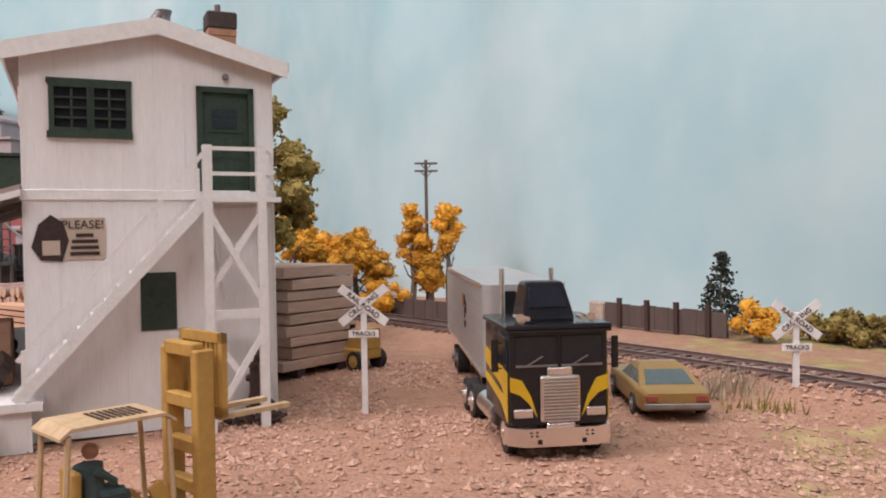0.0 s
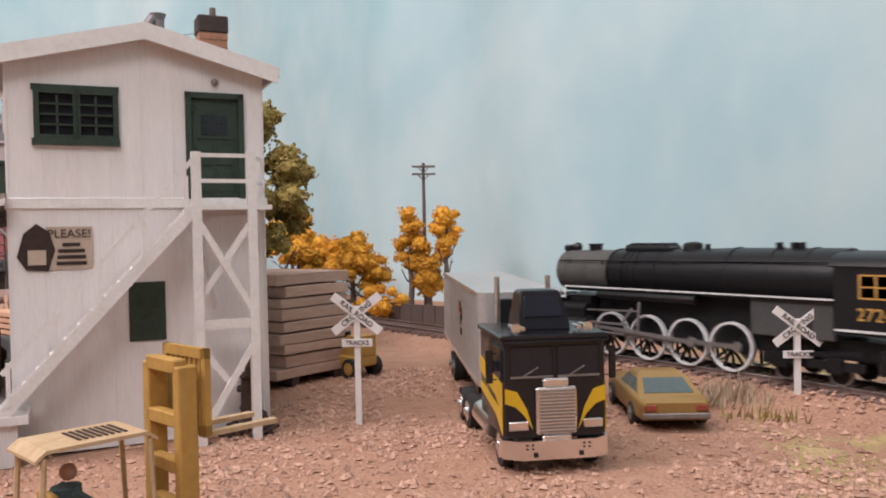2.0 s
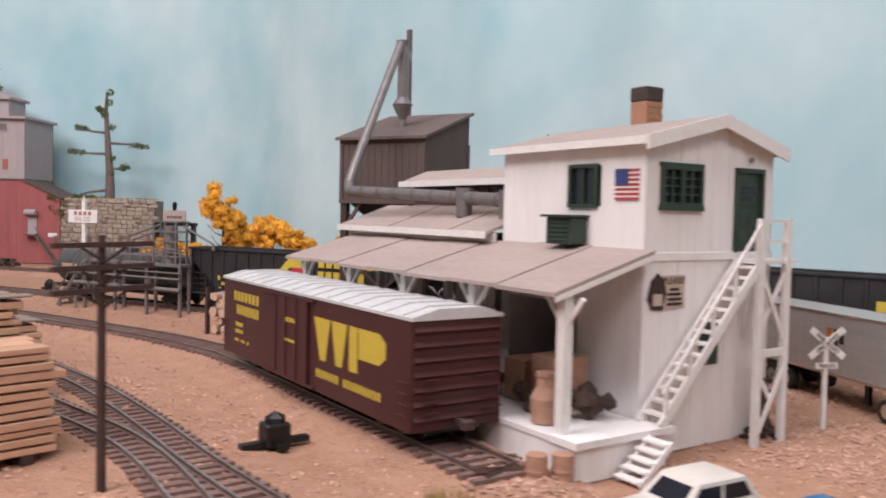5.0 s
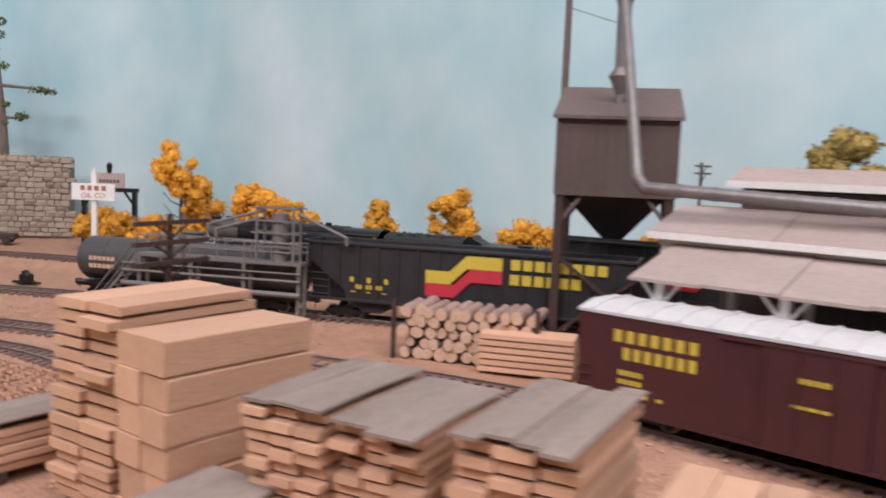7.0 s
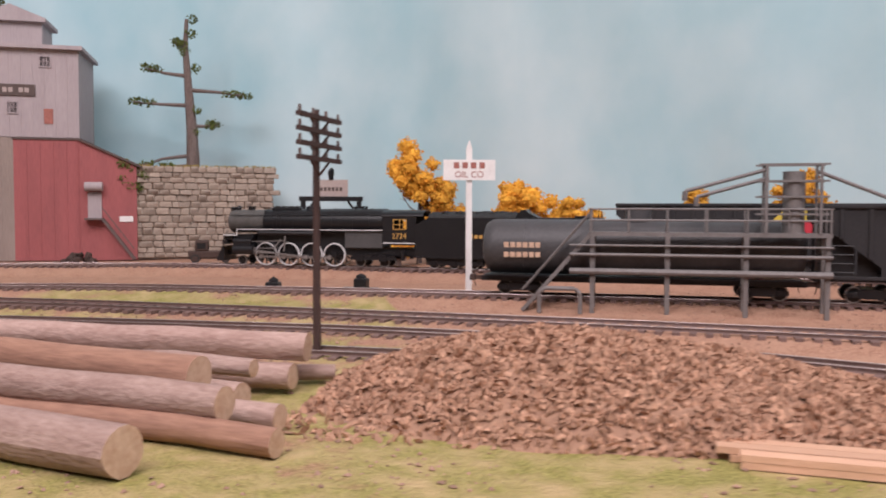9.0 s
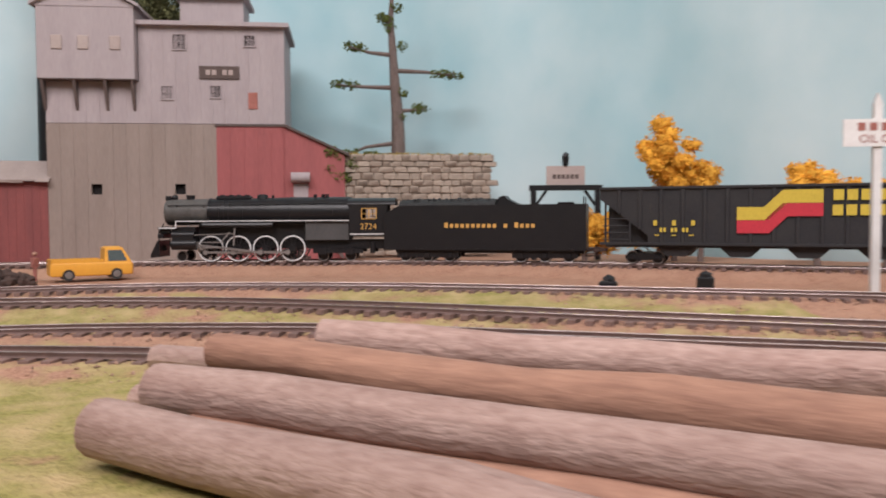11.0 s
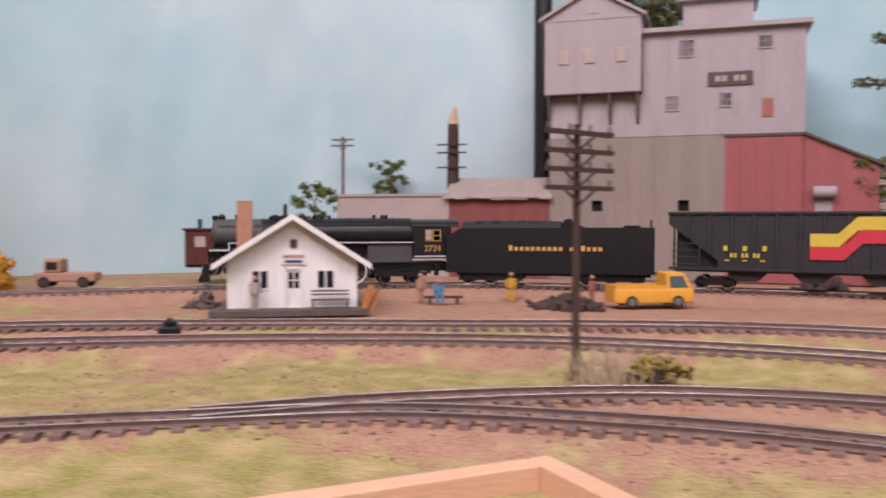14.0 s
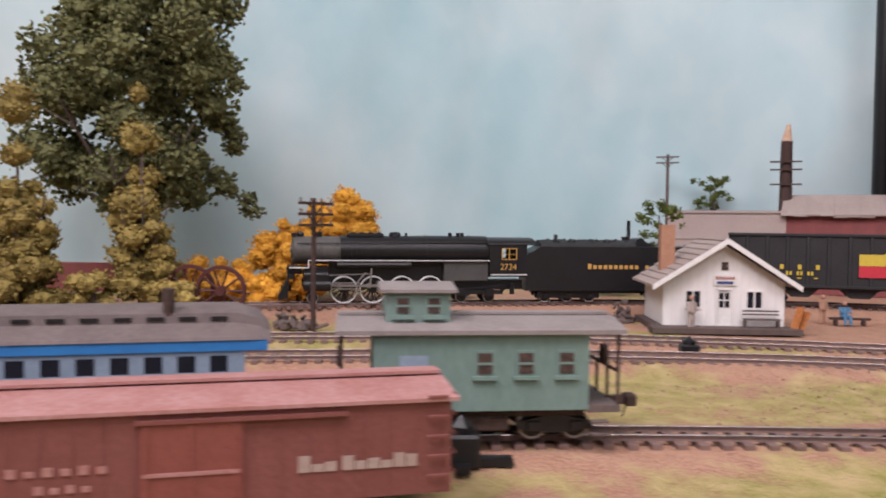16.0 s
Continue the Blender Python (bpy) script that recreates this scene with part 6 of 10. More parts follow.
def build_dead_pine():
    root = thing("dead_pine", "tall bare grey pine trunk with a few mossy branches", "tree", place(-1.3, 92.6, 8.5))
    limbs = [(12.6, 188, 4.8, 0.7), (9.2, 182, 6.2, 0.2), (11.0, 352, 6.4, -0.7), (6.8, 5, 3.0, 0.2), (3.4, 190, 6.0, -1.6), (2.2, 200, 3.2, -0.4), (16.0, 200, 1.4, 0.3)]
    tree_trunk(root, 19.2, 0.85, limbs, seed=6, lean=(-0.6, 0))
    clumps = []
    rng = random.Random(4)
    for z, ang, ln, rise in limbs:
        for f in (0.72, 0.86, 1.0):
            a = radians(ang)
            clumps.append((math.cos(a) * ln * f - 0.3, math.sin(a) * ln * f, z + rise * f + 0.1, rng.uniform(0.55, 0.85), 0.5, 0.5))
    for z in (1.5, 6.2, 8.6, 13.5, 15.5, 17.5, 19.2):
        clumps.append((rng.uniform(-1.0, 0.7), -0.3, z, 0.6, 0.5, 0.55))
    crown("moss", root, clumps, 0.16, LEAF_PINE, 60, 9, "green moss clumps")


build_dead_pine()


def grass_tuft(x, y, h, n, spread, seed, mat=LEAF_DRY, label="pale dry grass tuft on the gravel"):
    rng = random.Random(seed)
    bm = bmesh.new()
    for k in range(n):
        px, py = rng.gauss(0, spread), rng.gauss(0, spread * 0.5)
        a = rng.uniform(0, 6.28)
        hh = h * rng.uniform(0.5, 1.1)
        dx, dy = rng.gauss(0, 0.25) * h, rng.gauss(0, 0.25) * h
        w = 0.035
        v = [bm.verts.new(p) for p in ((px - w, py, 0), (px + w, py, 0), (px, py + w, 0), (px + dx, py + dy, hh))]
        for f in ((0, 1, 3), (1, 2, 3), (2, 0, 3)):
            bm.faces.new([v[i] for i in f])
    tagged(part("grass_tuft", bm, mat, None, label, place(x, y, 0.02)), label, "grass", "grass tufts", "stuff")


grass_tuft(88.0, 3.2, 1.25, 110, 0.75, 1)
grass_tuft(89.2, 2.6, 0.8, 60, 0.5, 2)
grass_tuft(88.8, 0.8, 0.5, 50, 0.7, 8, LEAF_OLIVE, "low olive weeds on the gravel")
grass_tuft(-22.2, 36.9, 1.5, 90, 0.7, 3)
grass_tuft(-54.2, 55.5, 0.7, 40, 0.6, 4)
grass_tuft(59.5, -13.0, 0.6, 60, 0.5, 5, LEAF_OLIVE, "small olive weeds beside the track")


# ---- road vehicles: x forward, z = 0 on the ground ----
def rounded(x, w, z0, z1, r, n=3):
    """A rounded rectangle across the car at x."""
    pts = []
    for cy, cz, a0 in ((w - r, z1 - r, 0), (-w + r, z1 - r, 90), (-w + r, z0 + r, 180), (w - r, z0 + r, 270)):
        for k in range(n + 1):
            a = radians(a0 + 90 * k / n)
            pts.append((x, cy + r * math.cos(a), cz + r * math.sin(a)))
    return pts


def road_wheel(parent, x, y, r, w, hub=STEEL):
    bm = bmesh.new()
    s = 1 if y > 0 else -1
    rod(bm, (0, -w / 2, 0), (0, w / 2, 0), r, n=20)
    ob = part("tyre", bm, RUBBER, parent, at=place(x, y, r))
    bm = bmesh.new()
    rod(bm, (0, s * w * 0.3, 0), (0, s * w * 0.56, 0), r * 0.62, n=16)
    rod(bm, (0, s * w * 0.5, 0), (0, s * w * 0.75, 0), r * 0.25, n=10)
    part("hub", bm, hub, ob, "bright wheel hub")


def panel(bm, a, b, c, d, u0, u1, v0, v1, push=0.015):
    """A thin pane on the face a b c d (a-b below, d-c above), between the fractions given."""
    a, b, c, d = (Vector(p) for p in (a, b, c, d))
    nrm = (b - a).cross(d - a).normalized() * push
    def at(u, v):
        return (a.lerp(b, u)).lerp(d.lerp(c, u), v)
    q = [at(u0, v0), at(u1, v0), at(u1, v1), at(u0, v1)]
    lo = [bm.verts.new(p - nrm) for p in q]
    hi = [bm.verts.new(p + nrm) for p in q]
    bm.faces.new(hi)
    bm.faces.new(lo[::-1])
    for k in range(4):
        bm.faces.new((lo[k], lo[(k + 1) % 4], hi[(k + 1) % 4], hi[k]))


def small_car(name, label, m, paint, rings, belt, roof, wheels, r, glass, side_splits=2, rear=(0.12, 0.88), bumper=STEEL):
    """rings: (x, half width, z0, z1, radius); belt and roof: (x front, x rear, half width, z)."""
    root = thing(name, label, "car", m)
    bm = bmesh.new()
    loft(bm, [rounded(*q) for q in rings])
    part("body", bm, paint, root)
    bf, br, bw, bz = belt
    rf, rr, rw, rz = roof
    c = [(bf, bw, bz), (br, bw, bz), (br, -bw, bz), (bf, -bw, bz)]
    t = [(rf, rw, rz), (rr, rw, rz), (rr, -rw, rz), (rf, -rw, rz)]
    bm = bmesh.new()
    mid = [tuple(Vector(p).lerp(Vector(q), 0.86)) for p, q in zip(c, t)]
    top = [(rf - 0.25, rw - 0.15, rz + 0.1), (rr + 0.25, rw - 0.15, rz + 0.1), (rr + 0.25, -rw + 0.15, rz + 0.1), (rf - 0.25, -rw + 0.15, rz + 0.1)]
    loft(bm, [c, mid, t, top])
    cabin = part("cabin", bm, paint, root)
    faces = {"windscreen": (c[0], c[3], t[3], t[0]), "rear_window": (c[2], c[1], t[1], t[2])}
    for nm, (a, b, cc, d) in faces.items():
        bm = bmesh.new()
        panel(bm, b, a, d, cc, rear[0], rear[1], 0.15, 0.85)
        part(nm, bm, glass, cabin, "tinted window")
    for k in range(side_splits):
        u0, u1 = 0.06 + k * 0.9 / side_splits, 0.06 + (k + 1) * 0.9 / side_splits - 0.05
        for a, b, cc, d in ((c[0], c[1], t[1], t[0]), (c[2], c[3], t[3], t[2])):
            bm = bmesh.new()
            if a is c[2]:
                panel(bm, a, b, cc, d, 1 - u1, 1 - u0, 0.15, 0.82)
            else:
                panel(bm, a, b, cc, d, u0, u1, 0.15, 0.82)
            part("side_window", bm, glass, cabin, "tinted window")
    for x in wheels:
        for y in (-1, 1):
            road_wheel(root, x, y * (rings[len(rings) // 2][1] - 0.08), r, 0.24)
    for x, s in ((rings[0][0], 1), (rings[-1][0], -1)):
        bm = bmesh.new()
        w = rings[1][1]
        box(bm, min(x, x + s * 0.1), max(x, x + s * 0.1), -w, w, 0.42, 0.6, 0.03)
        part("bumper", bm, bumper, root, "bright bumper")
        for y in (-w * 0.75, w * 0.75):
            bm = bmesh.new()
            box(bm, min(x, x + s * 0.06), max(x, x + s * 0.06), y - 0.2, y + 0.2, 0.66, 0.86, 0.02)
            part("headlight" if s > 0 else "tail_light", bm, CHROME if s > 0 else RED_LAMP, root)
    return root


small_car("coupe_car", "metallic gold fastback coupe parked beside the truck", place(85.3, 1.7, 0, 101), GOLD_CAR,
          [(2.95, 0.95, 0.3, 0.85, 0.12), (2.8, 1.08, 0.28, 0.98, 0.14), (1.0, 1.15, 0.26, 1.05, 0.16), (-1.4, 1.18, 0.28, 1.08, 0.18), (-2.75, 1.12, 0.32, 1.0, 0.16), (-2.95, 1.0, 0.4, 0.92, 0.12)],
          (0.9, -2.3, 1.05, 1.0), (0.15, -1.0, 0.8, 1.5), (1.75, -1.75), 0.38, BLUE_GLASS, 2, (0.1, 0.9))
small_car("hatchback_car", "off-white boxy hatchback car parked below the office", place(66.6, -14.0, 0, 213), CREAM_CAR,
          [(2.15, 0.82, 0.3, 0.78, 0.1), (2.0, 0.92, 0.26, 0.92, 0.1), (0.9, 0.95, 0.25, 0.98, 0.1), (-1.6, 0.95, 0.25, 1.0, 0.1), (-2.05, 0.88, 0.3, 0.95, 0.1)],
          (1.05, -2.0, 0.9, 0.95), (0.35, -1.55, 0.76, 1.58), (1.35, -1.3), 0.36, DARK_GLASS, 2)
small_car("beetle_car", "rounded bright blue beetle-shaped car parked below the office", place(69.6, -16.3, 0, 205), BLUE_CAR,
          [(2.3, 0.5, 0.35, 0.75, 0.18), (2.0, 0.8, 0.3, 0.98, 0.25), (1.0, 0.92, 0.28, 1.1, 0.3), (-0.6, 0.95, 0.28, 1.15, 0.3), (-1.6, 0.85, 0.3, 1.1, 0.3), (-2.2, 0.5, 0.35, 0.8, 0.2)],
          (0.9, -1.7, 0.8, 1.0), (0.2, -0.6, 0.62, 1.68), (1.4, -1.3), 0.38, DARK_GLASS, 2)


def build_pickup_van():
    root = thing("pickup_van", "orange-yellow flat-nosed pickup van parked beside the track", "pickup", place(-23.3, 62.6, 0.05, 27))
    bm = bmesh.new()
    loft(bm, [rounded(2.6, 0.85, 0.35, 1.0, 0.12), rounded(2.5, 0.98, 0.3, 1.15, 0.12), rounded(0.7, 1.0, 0.28, 1.2, 0.1), rounded(-2.5, 1.0, 0.3, 1.2, 0.08), rounded(-2.6, 0.95, 0.35, 1.15, 0.08)])
    part("body", bm, ORANGE_VAN, root)
    bm = bmesh.new()
    c = [(2.5, 0.95, 1.12), (0.75, 0.95, 1.12), (0.75, -0.95, 1.12), (2.5, -0.95, 1.12)]
    t = [(1.95, 0.8, 2.12), (0.8, 0.8, 2.12), (0.8, -0.8, 2.12), (1.95, -0.8, 2.12)]
    top = [(1.8, 0.65, 2.2), (0.95, 0.65, 2.2), (0.95, -0.65, 2.2), (1.8, -0.65, 2.2)]
    loft(bm, [c, t, top])
    cab = part("cab", bm, ORANGE_VAN, root)
    for a, b, cc, d in ((c[1], c[0], t[0], t[1]), (c[3], c[2], t[2], t[3]), (c[0], c[3], t[3], t[0])):
        bm = bmesh.new()
        panel(bm, a, b, cc, d, 0.14, 0.86, 0.12, 0.85, -0.015)
        part("window", bm, BLUE_GLASS, cab, "tinted window")
    bm = bmesh.new()
    box(bm, -2.45, 0.6, -0.85, 0.85, 1.15, 1.22)
    part("load_bed", bm, DARK_HOLE, root)
    bm = bmesh.new()
    for y in (-0.98, 0.9):
        box(bm, -2.55, 0.7, y, y + 0.08, 1.15, 1.4)
    box(bm, -2.58, -2.5, -0.98, 0.98, 1.15, 1.4)
    part("drop_side", bm, ORANGE_VAN, root)
    for x in (1.5, -1.5):
        for y in (-0.9, 0.9):
            road_wheel(root, x, y, 0.38, 0.25)


build_pickup_van()


def build_semi_truck():
    m = place(82.45, -6.15, 0, -69.6)
    root = thing("semi_truck", "gloss black cab-over truck with yellow stripes and chrome grille", "truck", m)
    bm = bmesh.new()
    loft(bm, [rounded(0.0, 1.35, 0.95, 3.55, 0.12), rounded(-0.12, 1.42, 0.9, 3.62, 0.12), rounded(-3.1, 1.42, 0.9, 3.62, 0.1), rounded(-3.2, 1.38, 0.95, 3.55, 0.1)])
    body = part("cab", bm, TRUCK_BLACK, root)
    bm = bmesh.new()
    box(bm, -3.2, 0.12, -1.5, 1.5, 3.55, 3.72, 0.05)
    part("roof_cap", bm, TRUCK_BLACK, root)
    for y0, y1 in ((-1.22, -0.06), (0.06, 1.22)):
        bm = bmesh.new()
        box(bm, 0.0, 0.03, y0, y1, 2.62, 3.4, 0.02)
        w = part("windscreen", bm, DARK_GLASS, body, "dark windscreen half")
        bm = bmesh.new()
        box(bm, 0.03, 0.05, y0, y1, 2.56, 2.62)
        bar(bm, (0.06, y0 + 0.3, 2.6), (0.06, y0 + 0.75, 2.85), 0.03, 0.03)
        part("wiper", bm, STEEL, w)
    for y in (-1.44, 1.42):
        bm = bmesh.new()
        box(bm, -1.3, -0.25, y, y + 0.02, 2.5, 3.35, 0.01)
        part("side_window", bm, DARK_GLASS, body, "dark side window")
        for z0, z1, nm in ((1.95, 2.5, "yellow_stripe"), (1.45, 1.75, "yellow_stripe")):
            bm = bmesh.new()
            s = y if y < 0 else y
            prism(bm, [(-3.1, z0 + 0.35), (-3.1, z1 + 0.25), (-0.9, z1), (-0.1, z1 - 0.1), (-0.1, z0 - 0.4), (-0.9, z0)], s - 0.005, s + 0.02)
            part(nm, bm, TRUCK_YELLOW, body, "curved yellow side stripe")
    for s in (-1, 1):
        bm = bmesh.new()
        prism(bm, [(s * 1.38, 2.3), (s * 1.05, 2.2), (s * 0.8, 1.75), (s * 0.62, 1.15), (s * 0.85, 1.55), (s * 1.1, 1.8), (s * 1.38, 1.9)], 0.0, 0.025, "x")
        part("yellow_stripe", bm, TRUCK_YELLOW, body, "curved yellow nose stripe")
        bm = bmesh.new()
        box(bm, 0.0, 0.1, s * 1.02 - 0.27, s * 1.02 + 0.27, 1.18, 1.42, 0.03)
        part("headlight", bm, CHROME, body, "paired chrome headlight")
        bm = bmesh.new()
        prism(bm, [(s * 1.3, 1.75), (s * 1.0, 1.68), (s * 0.75, 1.2), (s * 0.95, 1.45), (s * 1.3, 1.62)], 0.026, 0.035, "x")
        part("yellow_pinstripe", bm, TRUCK_BLACK, body)
    bm = bmesh.new()
    box(bm, 0.02, 0.16, -0.56, 0.56, 1.05, 2.32, 0.05)
    box(bm, 0.02, 0.14, -0.36, 0.36, 2.3, 2.55, 0.05)
    box(bm, 0.02, 0.2, -0.4, 0.4, 0.88, 1.05, 0.04)
    g = part("grille", bm, CHROME, root, "tall chrome grille")
    for k in range(13):
        bm = bmesh.new()
        box(bm, 0.16, 0.2, -0.48, 0.48, 1.12 + 0.09 * k, 1.16 + 0.09 * k)
        part("grille_bar", bm, STEEL, g)
    bm = bmesh.new()
    prism(bm, [(0.25, -1.0), (0.25, 1.0), (-0.05, 1.45), (-0.5, 1.45), (-0.5, 1.38), (-0.1, 1.36), (0.13, 0.97), (0.13, -0.97), (-0.1, -1.36), (-0.5, -1.38), (-0.5, -1.45), (-0.05, -1.45)], 0.42, 0.92, "z")
    b = part("bumper", bm, CHROME, root, "deep chrome bumper")
    bm = bmesh.new()
    for y in (-0.62, 0.62):
        box(bm, 0.25, 0.27, y - 0.06, y + 0.06, 0.5, 0.62)
    for y in (-0.85, -0.7, 0.7, 0.85):
        for z in (0.72, 0.82):
            box(bm, 0.25, 0.27, y - 0.03, y + 0.03, z - 0.02, z + 0.02)
    part("bumper_hole", bm, DARK_HOLE, b)
    bm = bmesh.new()
    loft(bm, [[(-0.9, -0.74, 3.72), (-0.9, 0.74, 3.72), (-2.3, 0.74, 3.72), (-2.3, -0.74, 3.72)], [(-1.0, -0.72, 3.95), (-1.0, 0.72, 3.95), (-2.3, 0.72, 3.95), (-2.3, -0.72, 3.95)],
              [(-1.42, -0.58, 4.74), (-1.42, 0.58, 4.74), (-2.2, 0.58, 4.74), (-2.2, -0.58, 4.74)], [(-1.52, -0.5, 4.8), (-1.52, 0.5, 4.8), (-2.15, 0.5, 4.8), (-2.15, -0.5, 4.8)]])
    bmesh.ops.bevel(bm, geom=bm.edges[:], offset=0.03, segments=2, affect="EDGES")
    d = part("air_deflector", bm, TRUCK_BLACK, root, "gloss black roof air deflector")
    bm = bmesh.new()
    panel(bm, (-1.02, -0.68, 4.0), (-1.02, 0.68, 4.0), (-1.41, 0.55, 4.7), (-1.41, -0.55, 4.7), 0.08, 0.92, 0.1, 0.9, 0.03)
    part("deflector_panel", bm, DARK_GLASS, d, "smoky raised front panel")
    bm = bmesh.new()
    box(bm, -0.2, 0.16, -1.46, 1.46, 3.5, 3.57, 0.02)
    part("sun_visor", bm, TRUCK_BLACK, root)
    for s in (-1, 1):
        bm = bmesh.new()
        rod(bm, (-0.35, s * 1.52, 2.5), (-0.35, s * 1.72, 2.5), 0.02, n=5)
        rod(bm, (-0.35, s * 1.52, 3.2), (-0.35, s * 1.72, 3.2), 0.02, n=5)
        box(bm, -0.38, -0.32, s * 1.72 - 0.1, s * 1.72 + 0.1, 2.4, 3.3, 0.02)
        part("door_mirror", bm, TRUCK_BLACK, root, "black door mirror")
    for s in (-1, 1):
        bm = bmesh.new()
        rod(bm, (-0.25, s * 1.0, 3.86), (-0.95, s * 1.0, 3.86), 0.08, 0.06, n=10)
        rod(bm, (-0.2, s * 1.0, 3.86), (-0.25, s * 1.0, 3.86), 0.14, 0.08, n=10)
        rod(bm, (-0.3, s * 0.78, 3.84), (-0.8, s * 0.78, 3.84), 0.07, 0.05, n=10)
        part("air_horn", bm, CHROME, root, "chrome roof horn")
        bm = bmesh.new()
        rod(bm, (-3.5, s * 0.8, 1.2), (-3.5, s * 0.8, 5.1), 0.085, n=12)
        part("exhaust_stack", bm, CHROME, root, "upright chrome exhaust")
        bm = bmesh.new()
        rod(bm, (-2.0, s * 1.2, 0.85), (-4.1, s * 1.2, 0.85), 0.36, n=18)
        part("fuel_tank", bm, CHROME, root, "chrome fuel tank")
    bm = bmesh.new()
    box(bm, -7.6, -0.6, -0.5, 0.5, 0.6, 1.0)
    box(bm, -6.6, -5.0, -0.6, 0.6, 1.0, 1.25, 0.05)
    part("chassis", bm, BLACK, root)
    for y in (-1.2, 1.2):
        road_wheel(root, -0.95, y, 0.56, 0.3, CHROME)
    for x in (-5.5, -6.8):
        for y in (-1.2, 1.2):
            road_wheel(root, x, y, 0.56, 0.5, CHROME)
    # trailer
    root = thing("semi_trailer", "brushed silver box trailer coupled to the black truck", "trailer", place(81.0, -1.45, 0, -73.5))
    bm = bmesh.new()
    n = 5
    foot = [(-14.6, -1.42), (-14.6, 1.42)] + [(-0.35 + 0.35 * math.sin(radians(90 * k / n)), 1.07 + 0.35 * math.cos(radians(90 * k / n))) for k in range(n + 1)]
    foot += [(-0.35 + 0.35 * math.cos(radians(90 * k / n)), -1.07 - 0.35 * math.sin(radians(90 * k / n))) for k in range(n + 1)]
    prism(bm, foot, 1.4, 4.5, "z")
    box_ob = part("box", bm, TRAILER, root)
    bm = bmesh.new()
    for y in (-1.45, 1.41):
        box(bm, -14.6, -0.4, y, y + 0.04, 4.38, 4.53)
        box(bm, -14.6, -0.4, y, y + 0.04, 1.38, 1.52)
    part("edge_rail", bm, CHROME, box_ob, "bright edge rail")
    for k in range(24):
        for y in (-1.43, 1.42):
            bm = bmesh.new()
            box(bm, -14.3 + 0.58 * k, -14.27 + 0.58 * k, y, y + 0.01, 1.52, 4.38)
            part("rivet_seam", bm, TRAILER, box_ob)
    for dx, dz, w, h, paint in ((0.0, 0.45, 0.32, 0.4, INK), (0.0, -0.05, 0.32, 0.4, INK), (0.42, 0.2, 0.3, 0.5, INK), (-0.5, 0.4, 0.4, 0.55, CLOTH_ORANGE), (0.1, -0.5, 0.5, 0.25, INK)):
        bm = bmesh.new()
        box(bm, -5.8 + dx - w / 2, -5.8 + dx + w / 2, -1.45, -1.425, 3.1 + dz - h / 2, 3.1 + dz + h / 2)
        part("emblem", bm, paint, box_ob, "plain painted emblem block")
    bm = bmesh.new()
    rod(bm, (-0.02, 0, 3.7), (0.06, 0, 3.7), 0.62, n=24)
    box(bm, 0, 0.3, -0.6, 0.6, 2.9, 3.4, 0.05)
    box(bm, 0.0, 0.12, -0.75, -0.3, 3.3, 4.3, 0.03)
    part("cooling_unit", bm, BLACK, root, "black refrigeration unit")
    bm = bmesh.new()
    box(bm, -12.6, -8.6, -0.6, 0.6, 0.8, 1.4)
    box(bm, -4.2, -3.9, -1.0, -0.8, 0.3, 1.4)
    box(bm, -4.2, -3.9, 0.8, 1.0, 0.3, 1.4)
    part("undercarriage", bm, BLACK, root)
    for x in (-9.6, -10.9):
        for y in (-1.15, 1.15):
            road_wheel(root, x, y, 0.54, 0.5)


build_semi_truck()


def figurine(name, label, m, pose_kind, coat, legs=INK):
    """A painted figure as one plain mesh with paint zones."""
    bm = bmesh.new()
    zones = []
    def mark(verts, k):
        zones.append((verts, k))
    if pose_kind == "stand":
        for s in (-1, 1):
            mark(rod(bm, (0, s * 0.13, 0), (0, s * 0.1, 0.95), 0.12, 0.14, n=8), 1)
        mark(rod(bm, (0, 0, 0.9), (0, 0, 1.55), 0.24, 0.26, n=10), 0)
        for s in (-1, 1):
            mark(rod(bm, (0, s * 0.3, 1.5), (0.15, s * 0.34, 0.95), 0.09, 0.07, n=6), 0)
        hz_ = 1.8
    else:
        for s in (-1, 1):
            mark(rod(bm, (0, s * 0.15, 0.62), (0.5, s * 0.17, 0.6), 0.14, 0.13, n=8), 1)
            mark(rod(bm, (0.5, s * 0.17, 0.6), (0.62, s * 0.17, 0.08), 0.12, 0.1, n=8), 1)
        mark(rod(bm, (-0.05, 0, 0.5), (-0.1, 0, 1.2), 0.26, 0.27, n=10), 0)
        for s in (-1, 1):
            mark(rod(bm, (-0.08, s * 0.3, 1.15), (0.3, s * 0.28, 0.85), 0.09, 0.07, n=6), 0)
        hz_ = 1.45
    mark(blob(bm, (-0.05 if pose_kind != "stand" else 0, 0, hz_), 0.16, 0.03, 2), 2)
    bm.faces.ensure_lookup_table()
    sets = [({v for v in vs}, k) for vs, k in zones]
    for f in bm.faces:
        for vs, k in sets:
            if f.verts[0] in vs:
                f.material_index = k
                break
    ob = part(name, bm, coat, None, label, m)
    ob.data.materials.append(legs)
    ob.data.materials.append(SKIN)
    return tagged(ob, label, "figurine", "layout figures")


